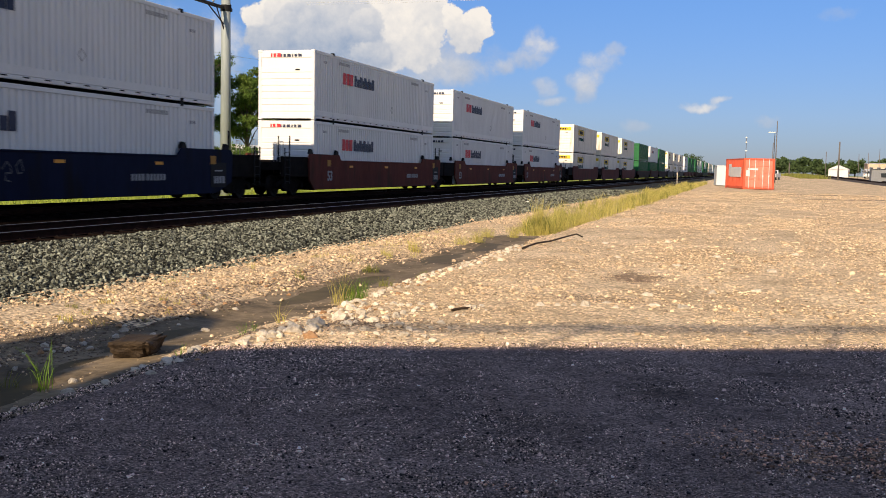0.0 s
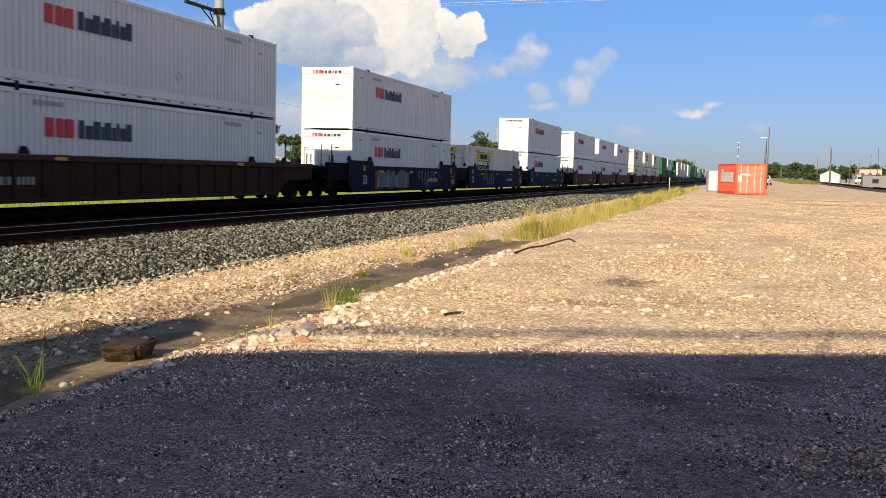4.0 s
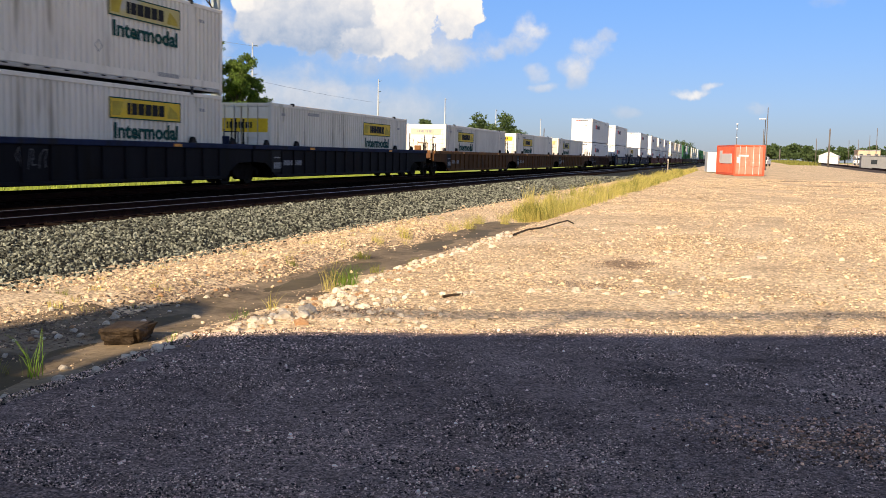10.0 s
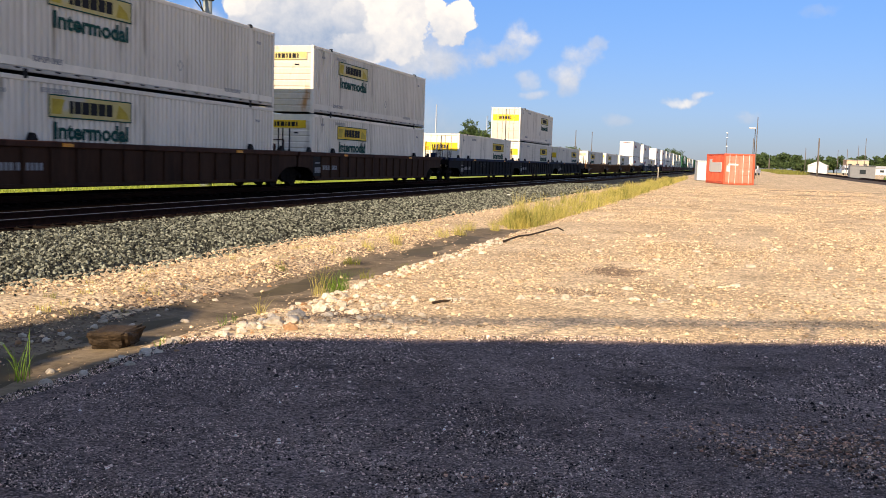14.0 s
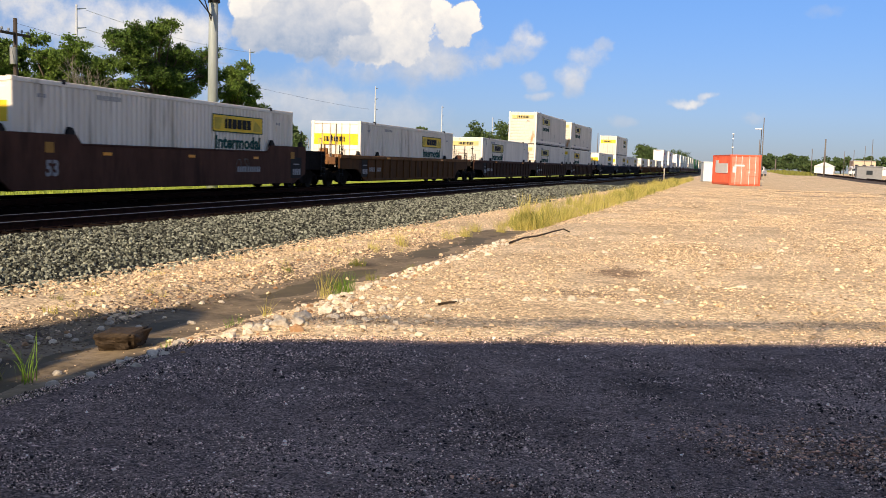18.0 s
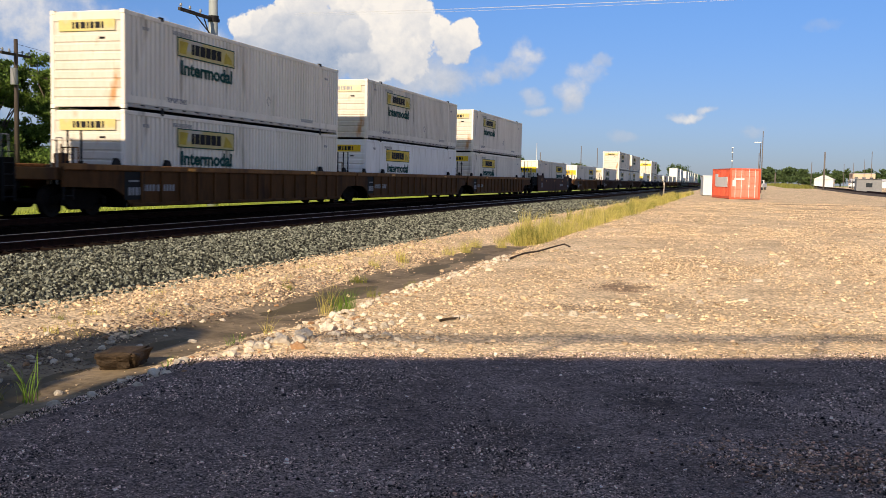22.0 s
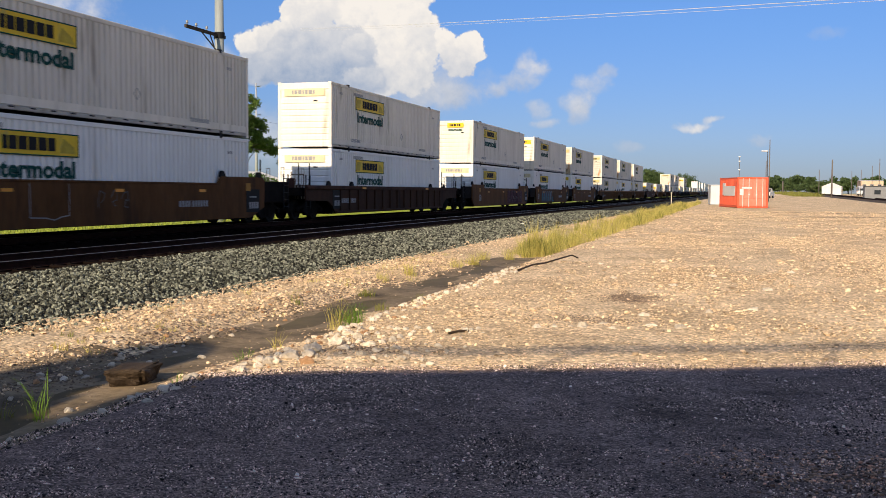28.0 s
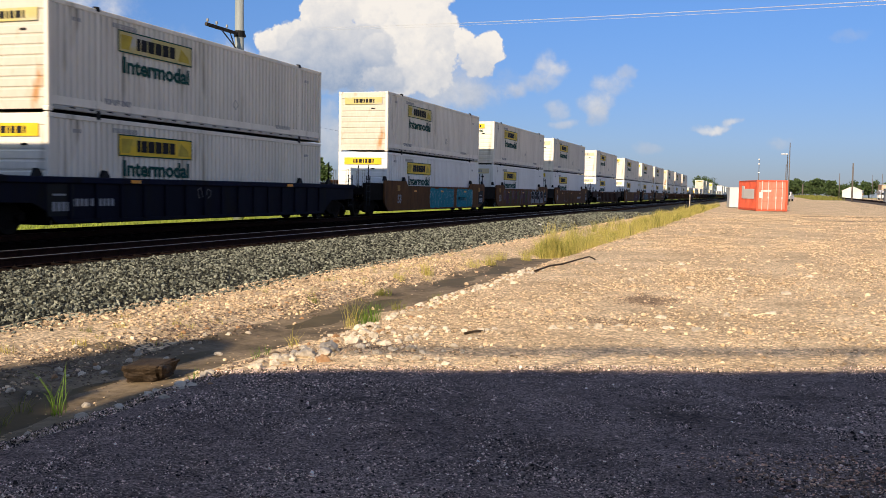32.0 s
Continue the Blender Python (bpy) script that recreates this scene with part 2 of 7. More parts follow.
M_GRAVEL = surf("pale_gravel", (0.58, 0.425, 0.252), (0.93, 0.715, 0.46), 0.5, 0.9, bump=0.5, cells=26, cell_range=(0.62, 1.34), gaps=0.72, stain=(0.55, 0.405, 0.24), stain_at=0.57, stain_scale=0.6)
M_GRASSLAND = surf("mown_grass", (0.22, 0.28, 0.035), (0.36, 0.40, 0.07), 0.5, 0.9, bump=0.8, bump_scale=30)
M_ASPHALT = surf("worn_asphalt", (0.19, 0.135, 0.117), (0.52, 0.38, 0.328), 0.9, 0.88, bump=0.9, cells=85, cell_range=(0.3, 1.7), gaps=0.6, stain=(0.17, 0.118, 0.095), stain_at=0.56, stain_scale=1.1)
# bed colour near-black, painting the shade in gaps between the loose stones
M_BALLAST = surf("ballast_bed_shade_dark", (0.010, 0.011, 0.010), (0.045, 0.05, 0.044), 1.5, 0.9, bump=1.0, cells=19, cell_range=(0.3, 1.7), gaps=0.2)
M_BALLAST_STONE = surf("ballast_stone", (0.095, 0.105, 0.080), (0.25, 0.256, 0.202), 8, 0.85, island=0.94, bump=0.2, skew=1.9)
M_GRAVEL_STONE = surf("gravel_stone", (0.40, 0.285, 0.172), (0.72, 0.555, 0.37), 6, 0.9, island=0.62, bump=0.2)
M_DARKGRAVEL = surf("dark_damp_gravel", (0.15, 0.11, 0.085), (0.27, 0.205, 0.15), 6, 0.9, island=0.4)
M_CHIP = surf("asphalt_chip", (0.46, 0.352, 0.30), (0.95, 0.74, 0.63), 9, 0.8, island=0.97, skew=2.3)
M_CHIP_WARM = surf("cream_chip", (0.42, 0.20, 0.13), (0.88, 0.62, 0.42), 9, 0.8, island=0.85, skew=1.7)
M_PALE_ROCK = surf("pale_limestone", (0.54, 0.46, 0.35), (0.74, 0.66, 0.54), 6, 0.9, spread=0.25, bump=0.4)
M_RUST_ROCK = surf("rusty_stone", (0.33, 0.19, 0.095), (0.48, 0.29, 0.16), 7, 0.9, bump=0.4)
M_BOULDER = surf("brown_block", (0.022, 0.015, 0.010), (0.075, 0.052, 0.032), 7, 0.8, bump=0.9, bump_scale=22)
M_MUD = surf("damp_mud", (0.10, 0.073, 0.041), (0.32, 0.243, 0.15), 1.6, 0.75, bump=0.5, bump_scale=25, stain=(0.07, 0.052, 0.03), stain_at=0.54, stain_scale=1.3)
M_WATER = surf("muddy_water", (0.075, 0.057, 0.029), (0.13, 0.10, 0.052), 0.8, 0.5, bump=0.05, bump_scale=14, spec=0.03)
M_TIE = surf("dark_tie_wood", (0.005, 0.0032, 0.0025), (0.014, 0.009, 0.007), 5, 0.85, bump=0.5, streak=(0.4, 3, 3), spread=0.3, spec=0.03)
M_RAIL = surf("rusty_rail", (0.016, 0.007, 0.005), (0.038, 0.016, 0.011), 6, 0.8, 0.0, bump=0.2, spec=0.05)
M_SIDEBED = surf("brown_side_track_bed", (0.05, 0.036, 0.028), (0.11, 0.085, 0.066), 2, 0.9, bump=0.6, cells=12)
M_RAILTOP = plain("polished_rail_head", (0.30, 0.27, 0.25), 0.38, 1.0)
# near-black: oily stone and the shade about the tracks in one colour
M_OIL_SHADE = surf("oily_shaded_ballast", (0.003, 0.0022, 0.002), (0.010, 0.007, 0.006), 2, 0.9, bump=1.0, cells=19, spec=0.0)

M_WHITE = surf("white_container_paint", (0.72, 0.665, 0.57), (0.86, 0.80, 0.70), 0.8, 0.55, streak=(1.5, 1.5, 0.25), stain=(0.48, 0.43, 0.345), stain_at=0.60, stain_scale=1.1, spread=0.09)
M_NEWER = surf("bright_white_container_paint", (0.80, 0.785, 0.75), (0.88, 0.87, 0.84), 0.8, 0.5, streak=(1.5, 1.5, 0.25), stain=(0.66, 0.63, 0.57), stain_at=0.62, stain_scale=1.1, spread=0.04)
M_RAILPAINT = surf("dirty_white_paint", (0.36, 0.345, 0.31), (0.52, 0.50, 0.46), 1.6, 0.6, streak=(1, 1, 0.6), stain=(0.30, 0.25, 0.19), stain_at=0.55, stain_scale=1.5)
M_CLEAN = surf("clean_white_paint", (0.68, 0.675, 0.655), (0.75, 0.745, 0.725), 0.8, 0.45, streak=(1.5, 1.5, 0.25), spread=0.03)
M_RUSTY = surf("rust_bled_white_paint", (0.54, 0.49, 0.41), (0.64, 0.60, 0.53), 0.8, 0.6, streak=(1.4, 1.4, 0.5), stain=(0.46, 0.25, 0.11), stain_at=0.56, stain_scale=1.3)
M_GREEN = surf("green_container_paint", (0.012, 0.10, 0.03), (0.02, 0.15, 0.05), 0.8, 0.5, streak=(1.5, 1.5, 0.25))
M_YELLOW = surf("yellow_sign", (0.68, 0.45, 0.02), (0.80, 0.56, 0.035), 2, 0.5, stain=(0.45, 0.36, 0.10), stain_at=0.6, stain_scale=1.6)
M_FADED = surf("faded_yellow_sign", (0.46, 0.40, 0.17), (0.62, 0.52, 0.20), 2, 0.6, stain=(0.50, 0.48, 0.42), stain_at=0.52, stain_scale=1.2)
M_SIGNEND = surf("olive_sign_field", (0.34, 0.25, 0.03), (0.55, 0.42, 0.05), 3, 0.6)
M_GRIME = surf("grime_stained_paint", (0.20, 0.145, 0.085), (0.52, 0.42, 0.28), 1.6, 0.7, streak=(1.2, 1.2, 0.6), stain=(0.10, 0.065, 0.04), stain_at=0.55, stain_scale=2.2)
M_INK = plain("black_lettering", (0.015, 0.015, 0.018), 0.7, spec=0.15)
M_TEAL = plain("dark_green_lettering", (0.005, 0.06, 0.052), 0.7, spec=0.15)
M_NAVYINK = plain("dark_blue_lettering", (0.012, 0.02, 0.055), 0.55)
M_RED = plain("red_lettering", (0.58, 0.02, 0.03), 0.5)
M_GREY_INK = plain("grey_lettering", (0.28, 0.28, 0.29), 0.6)
M_WORN_INK = plain("worn_grey_marking", (0.36, 0.355, 0.34), 0.6)
M_GASKET = plain("black_steel", (0.011, 0.011, 0.012), 0.65, 0.0, 0.15)
M_ROD = surf("weathered_lock_rod", (0.30, 0.25, 0.19), (0.55, 0.50, 0.42), 5, 0.5, 0.3)
M_CREAM = surf("bleached_cream_sign", (0.60, 0.53, 0.34), (0.70, 0.62, 0.42), 2, 0.6)
M_PLACARD = surf("faded_orange_placard", (0.30, 0.15, 0.03), (0.45, 0.22, 0.04), 3, 0.6, stain=(0.16, 0.09, 0.04), stain_at=0.55, stain_scale=3)
M_REFLECT = plain("amber_reflector", (0.75, 0.30, 0.02), 0.4)
# truck and wheel steel near-black: the shade under the cars is in the colour
M_STEEL = surf("shade_black_steel", (0.005, 0.0042, 0.004), (0.014, 0.011, 0.010), 4, 0.8, 0.0, spec=0.05)
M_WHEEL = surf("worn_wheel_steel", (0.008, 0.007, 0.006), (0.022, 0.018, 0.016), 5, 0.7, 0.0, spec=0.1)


def car_paint(name, c, rust=(0.13, 0.06, 0.03)):
    return surf(name, tuple(0.6 * v for v in c), tuple(1.05 * v for v in c), 1.0, 0.68, bump=0.08, streak=(1.4, 1.4, 0.35), stain=rust, stain_at=0.54, stain_scale=1.2, spread=0.12, spec=0.06)


CAR_PAINT = {"navy": car_paint("navy_car_paint", (0.009, 0.012, 0.034), (0.01, 0.009, 0.013)), "maroon": car_paint("maroon_car_paint", (0.14, 0.038, 0.028), (0.07, 0.03, 0.02)),
             "brown": car_paint("brown_car_paint", (0.142, 0.064, 0.025), (0.07, 0.034, 0.018)), "ochre": car_paint("ochre_brown_car_paint", (0.24, 0.115, 0.045), (0.12, 0.06, 0.03)),
             "dark": car_paint("dark_brown_car_paint", (0.085, 0.040, 0.028), (0.04, 0.02, 0.015)), "blue": car_paint("blue_car_paint", (0.02, 0.028, 0.065), (0.02, 0.02, 0.024)),
             "unlit": car_paint("unlit_car_side", (0.014, 0.013, 0.016), (0.01, 0.008, 0.007)), "grey": car_paint("grey_car_paint", (0.13, 0.12, 0.115), (0.09, 0.07, 0.06))}

# low side paints: grime and painted-in shade below the top chord together
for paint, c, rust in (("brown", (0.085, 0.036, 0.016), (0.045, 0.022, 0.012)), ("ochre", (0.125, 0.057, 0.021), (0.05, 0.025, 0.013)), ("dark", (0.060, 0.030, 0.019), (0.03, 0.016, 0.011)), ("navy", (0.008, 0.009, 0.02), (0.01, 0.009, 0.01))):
    CAR_PAINT[paint + "_low"] = car_paint("grimy_shaded_" + paint + "_side", c, rust)


# ---- mesh helpers ----
class Mesh:
    """Vertices and faces gathered piece by piece."""
    def __init__(self):
        self.v, self.f, self.m = [], [], []

    def add(self, vs, fs, slot=0):
        o = len(self.v)
        self.v += [tuple(p) for p in vs]
        self.f += [tuple(i + o for i in f) for f in fs]
        self.m += [slot] * len(fs)
        return self

    def box(self, x0, x1, y0, y1, z0, z1, c=0.0, slot=0):
        """A box, its edges cut by c."""
        if c <= 0:
            vs = [(x, y, z) for x in (x0, x1) for y in (y0, y1) for z in (z0, z1)]
            return self.add(vs, [(0, 1, 3, 2), (4, 6, 7, 5), (0, 4, 5, 1), (2, 3, 7, 6), (0, 2, 6, 4), (1, 5, 7, 3)], slot)
        c = min(c, 0.45 * min(x1 - x0, y1 - y0, z1 - z0))
        mid = Vector(((x0 + x1) / 2, (y0 + y1) / 2, (z0 + z1) / 2))
        h = Vector(((x1 - x0) / 2, (y1 - y0) / 2, (z1 - z0) / 2))
        vs, idx = [], {}
        for s in [(a, b, d) for a in (-1, 1) for b in (-1, 1) for d in (-1, 1)]:
            for ax in range(3):
                idx[s, ax] = len(vs)
                vs.append(tuple(mid[k] + s[k] * (h[k] - (0 if k == ax else c)) for k in range(3)))
        fs = []
        for ax in range(3):
            u, w = (ax + 1) % 3, (ax + 2) % 3
            for sg in (-1, 1):
                loop = []
                for a, b in ((-1, -1), (1, -1), (1, 1), (-1, 1)):
                    s = [0, 0, 0]
                    s[ax], s[u], s[w] = sg, a, b
                    loop.append(idx[tuple(s), ax])
                fs.append(loop if sg > 0 else loop[::-1])
            for a, b in ((-1, -1), (1, -1), (1, 1), (-1, 1)):
                s0, s1 = [0, 0, 0], [0, 0, 0]
                s0[ax], s1[ax] = -1, 1
                s0[u] = s1[u] = a
                s0[w] = s1[w] = b
                q = [idx[tuple(s0), u], idx[tuple(s1), u], idx[tuple(s1), w], idx[tuple(s0), w]]
                fs.append(q if a * b > 0 else q[::-1])
        for s in [(a, b, d) for a in (-1, 1) for b in (-1, 1) for d in (-1, 1)]:
            t = [idx[s, 0], idx[s, 1], idx[s, 2]]
            fs.append(t if s[0] * s[1] * s[2] > 0 else t[::-1])
        return self.add(vs, fs, slot)

    def tube(self, p, q, r0, r1=None, n=10, slot=0, caps=True):
        """A tapered round bar from p to q."""
        r1 = r0 if r1 is None else r1
        p, q = Vector(p), Vector(q)
        d = (q - p).normalized()
        a = d.orthogonal().normalized()
        b = d.cross(a)
        vs = [p + r0 * (a * math.cos(k) + b * math.sin(k)) for k in [2 * math.pi * i / n for i in range(n)]]
        vs += [q + r1 * (a * math.cos(k) + b * math.sin(k)) for k in [2 * math.pi * i / n for i in range(n)]]
        fs = [(i, (i + 1) % n, n + (i + 1) % n, n + i) for i in range(n)]
        if caps:
            fs += [tuple(range(n))[::-1], tuple(range(n, 2 * n))]
        return self.add(vs, fs, slot)

    def prism(self, pts, x0, x1, slot=0):
        """A profile of (y, z) points pushed from x0 to x1."""
        n = len(pts)
        vs = [(x0, y, z) for y, z in pts] + [(x1, y, z) for y, z in pts]
        fs = [tuple(range(n))[::-1], tuple(range(n, 2 * n))] + [(i, (i + 1) % n, n + (i + 1) % n, n + i) for i in range(n)]
        return self.add(vs, fs, slot)

    def make(self, name, *mats, smooth=False):
        me = bpy.data.meshes.new(name)
        me.from_pydata(self.v, [], self.f)
        for m in mats:
            me.materials.append(m)
        if len(mats) > 1:
            me.polygons.foreach_set("material_index", self.m)
        if smooth:
            me.polygons.foreach_set("use_smooth", [True] * len(self.f))
        me.update()
        return me


STORE = {}


def stored(key, build):
    """The mesh of that key, built once."""
    if key not in STORE:
        STORE[key] = build()
    return STORE[key]


def part(name, mesh, parent, label="", at=None):
    ob = new(name, mesh)
    ob.parent = parent
    if at:
        ob.location = at
    return tagged(ob, label) if label else ob


def thing(name, label, category, group="", kind="", mesh=None, at=(0, 0, 0), turn=0):
    ob = new(name, mesh)
    ob.location, ob.rotation_euler = at, (0, 0, radians(turn))
    return tagged(ob, label, category, group, kind)


def box_mesh(key, mat, *dims, c=0.0):
    return stored((key, mat.name, dims), lambda: Mesh().box(*dims, c=c).make(key, mat))


def lettering(key, words, width, height, mat):
    """Raised letters on a plane facing +x, running along +y from the origin, stretched to width and height."""
    def build():
        cu = bpy.data.curves.new(key, "FONT")
        cu.body, cu.size, cu.extrude, cu.offset, cu.resolution_u = words, 1.0, 0.004, 0.030, 3
        ob = new(key, cu)
        bpy.context.view_layer.update()
        me = bpy.data.meshes.new_from_object(ob.evaluated_get(bpy.context.evaluated_depsgraph_get()))
        bpy.data.objects.remove(ob)
        co = np.empty(len(me.vertices) * 3)
        me.vertices.foreach_get("co", co)
        co = co.reshape(-1, 3)
        lo, hi = co.min(0), co.max(0)
        out = np.stack([co[:, 2], (co[:, 0] - lo[0]) / (hi[0] - lo[0]) * width, co[:, 1] / hi[1] * height], 1)
        me.vertices.foreach_set("co", out.ravel())
        me.materials.clear()
        me.materials.append(mat)
        me.update()
        return me
    return stored(("text", key, width, height, mat.name), build)


def bars(key, mat, widths, gap, height, step=0.0):
    """A row of upright plain bars on a plane facing +x, as unreadable or brand lettering; step makes every other one shorter."""
    def build():
        m, y = Mesh(), 0.0
        for i, w in enumerate(widths):
            m.box(-0.004, 0.004, y, y + w, 0, height * (1 - (step if i % 2 else 0)))
            y += w + gap
        return m.make(key, mat)
    return stored((key, mat.name, tuple(widths), gap, height, step), build)


def stuff(ob):
    ob["kind"] = "stuff"
    return ob


# ---- ground ----
def smooth01(v):
    v = min(max(v, 0.0), 1.0)
    return v * v * (3 - 2 * v)


PROFILE = [(-400, -0.3), (-30, -0.25), (-23, -0.30), (-21.8, -0.35), (-8.0, -0.35), (-7.5, -0.10), (-6.6, -0.04), (-5.9, -0.07), (-5.4, -0.16), (-4.9, -0.20),
           (-4.3, -0.16), (-3.85, -0.03), (-3.3, 0.0), (400, 0.0)]


def ground_z(x, y, rough=1.0):
    """Height of the bare ground: a ditch beside the ballast, and a slow rise away from the eye."""
    z = 0.0
    for (xa, za), (xb, zb) in zip(PROFILE, PROFILE[1:]):
        if x <= xb:
            z = za + (zb - za) * smooth01((x - xa) / (xb - xa))
            break
    rise = float(np.interp(y, [5, 85, 140, 260, 330], [0, 0.2, 0.38, 1.1, 1.2]))
    lift = smooth01((x + 7.5) / 3.5)
    if x > -7.6:
        wob = noise.noise((x * 0.9, y * 0.5, 3.1)) * 0.035 + noise.noise((x * 2.3, y * 2.3, 7.7)) * 0.014
        z += wob * rough
    return z + rise * lift


def spaced(edges):
    out = []
    for a, b, n in edges:
        out += [a + (b - a) * i / n for i in range(n)]
    return out + [edges[-1][1]]


def build_ground():
    xs = spaced([(-2500, -400, 3), (-400, -40, 6), (-40, -8, 10), (-8, -3, 40), (-3, 6, 24), (6, 40, 12), (40, 400, 6), (400, 2500, 3)])
    ys = spaced([(-2500, -60, 4), (-60, 0, 8), (0, 30, 100), (30, 120, 60), (120, 600, 20), (600, 3500, 6)])
    vs = [(x, y, ground_z(x, y)) for y in ys for x in xs]
    n = len(xs)
    fs = [(j * n + i, j * n + i + 1, (j + 1) * n + i + 1, (j + 1) * n + i) for j in range(len(ys) - 1) for i in range(n - 1)]
    m = Mesh()
    m.v, m.f = vs, fs
    # mud colour also covers two strips beside the ditch, deepening the shadow there
    m.m = [1 if (vs[f[0]][0] < -21 or vs[f[0]][1] > 330 or vs[f[0]][0] > 38) else (2 if -5.4 < vs[f[0]][0] + 0.06 + 0.25 * noise.noise((0, vs[f[0]][1] * 0.6, 1.0)) < -4.35 and vs[f[0]][1] < 22 or -6.0 - 0.5 * noise.noise((vs[f[0]][0] * 1.5, vs[f[0]][1] * 0.8, 2.0)) < vs[f[0]][0] < -5.3 and vs[f[0]][1] < 7.6 or -4.5 < vs[f[0]][0] < -3.6 and vs[f[0]][1] < 6.4 else 0) for f in fs]
    ob = thing("ground", "pale gravel ground with a shallow muddy ditch", "ground", kind="structure", mesh=m.make("ground", M_GRAVEL, M_GRASSLAND, M_MUD, smooth=True))
    return ob


build_ground()


def edge_wave(v, seed, amp):
    return amp * noise.noise((v * 0.8, seed, 0.0)) + 0.5 * amp * noise.noise((v * 2.7, seed, 5.0))


def asphalt_far(x):
    """The far edge of the asphalt, slanting like the wall behind."""
    return 8.16 + 0.417 * x + edge_wave(x, 2.0, 0.03)


def build_asphalt():
    m = Mesh()
    nx, ny = 90, 90
    for i in range(nx + 1):
        x = -3.8 + 22 * (i / nx) ** 1.3 + (edge_wave(i * 0.4, 1.0, 0.1) if i == 0 else 0)
        far = asphalt_far(x)
        for j in range(ny + 1):
            y = -14 + (far + 14) * (j / ny)
            xx = x + (edge_wave(y, 9.0, 0.16) if i == 0 else 0)
            dip = -0.012 if (i in (0,) or j == ny) else 0.016
            m.v.append((xx, y, ground_z(xx, y) * (1 if xx > -3.4 else 0.8) + dip))
    for i in range(nx):
        for j in range(ny):
            a = i * (ny + 1) + j
            m.f.append((a, a + ny + 1, a + ny + 2, a + 1))
    m.m = [0] * len(m.f)
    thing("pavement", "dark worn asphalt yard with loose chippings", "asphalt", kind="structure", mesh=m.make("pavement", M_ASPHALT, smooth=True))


build_asphalt()

def build_water():
    """Muddy water filling the ditch's lowest line; the banks cut its uneven shore."""
    m, n = Mesh(), 90
    for i in range(n + 1):
        y = 3.6 + 16 * i / n
        level = -0.186 + 0.0021 * max(y - 5, 0) - 0.012 * smooth01((y - 11.5) / 1.5) * smooth01((14.6 - y) / 1.2) + 0.004 * noise.noise((y, 2.0, 0.0))
        for k in range(7):
            m.v.append((-4.87 + 0.7 * (k / 3 - 1), y, level))
    m.f = [(i * 7 + k, i * 7 + k + 1, i * 7 + k + 8, i * 7 + k + 7) for i in range(n) for k in range(6)]
    m.m = [0] * len(m.f)
    thing("water", "brown muddy water lying along the ditch", "puddle", kind="structure", mesh=m.make("water", M_WATER, smooth=True))


build_water()

# ---- railway ----
NEAR_TRACK, FAR_TRACK, RIGHT_TRACK = -14.15, -18.555, 18.0
NEAR_RAIL_Z, FAR_RAIL_Z = 0.0, 0.13


def strip(profile, y0, y1, n, name, mats, slots=None):
    m = Mesh()
    k = len(profile)
    for j in range(n + 1):
        y = y0 + (y1 - y0) * j / n
        m.v += [(x, y, z) for x, z in profile]
    for j in range(n):
        for i in range(k - 1):
            a = j * k + i
            m.f.append((a, a + 1, a + k + 1, a + k))
            m.m.append(slots[i] if slots else 0)
    return m.make(name, *mats)


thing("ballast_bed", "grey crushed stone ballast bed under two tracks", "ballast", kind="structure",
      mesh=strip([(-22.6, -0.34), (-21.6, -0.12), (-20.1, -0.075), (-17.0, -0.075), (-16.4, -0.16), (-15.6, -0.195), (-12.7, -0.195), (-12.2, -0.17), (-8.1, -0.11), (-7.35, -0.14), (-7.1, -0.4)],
                 -60, 900, 4, "ballast_bed", (M_BALLAST, M_OIL_SHADE), [0, 1, 1, 1, 1, 1, 1, 0, 0, 0]))


def build_side_track():
    """A side track on the right that follows the rising ground."""
    for name, cross, mat, label, cat in (("ballast_bed_far", [(-2.3, -0.05), (-1.5, 0.2), (1.5, 0.2), (2.3, -0.05)], M_SIDEBED, "dark low ballast strip under a side track", "ballast"),
                                         ("rail", [(-0.79, 0.2), (-0.79, 0.36), (-0.72, 0.36), (-0.72, 0.2)], M_RAIL, "rusty steel rail of a side track", "rail"),
                                         ("rail", [(0.72, 0.2), (0.72, 0.36), (0.79, 0.36), (0.79, 0.2)], M_RAIL, "rusty steel rail of a side track", "rail")):
        m, k = Mesh(), len(cross)
        ys = spaced([(40, 340, 60), (340, 900, 4)])
        for y in ys:
            m.v += [(RIGHT_TRACK + x, y, z + ground_z(12, y, 0)) for x, z in cross]
        for j in range(len(ys) - 1):
            m.f += [(j * k + i, j * k + i + 1, (j + 1) * k + i + 1, (j + 1) * k + i) for i in range(k - 1)]
        m.m = [0] * len(m.f)
        thing(name, label, cat, kind="structure", mesh=m.make(name, mat))


build_side_track()


def rail_mesh(y0, y1):
    m = Mesh()
    w = [(-0.07, -0.17), (0.07, -0.17), (0.07, -0.155), (0.012, -0.13), (0.012, -0.045), (0.036, -0.035), (0.036, -0.006), (0.028, 0.0), (-0.028, 0.0), (-0.036, -0.006), (-0.036, -0.035), (-0.012, -0.045), (-0.012, -0.13), (-0.07, -0.155)]
    n = len(w)
    vs = [(x, y0, z) for x, z in w] + [(x, y1, z) for x, z in w]
    m.add(vs, [tuple(range(n)), tuple(range(n, 2 * n))[::-1]])
    for i in range(n):
        m.f.append((i, n + i, n + (i + 1) % n, (i + 1) % n))
        m.m.append(1 if 6 <= i <= 8 else 0)
    return m.make("rail", M_RAIL, M_RAILTOP)


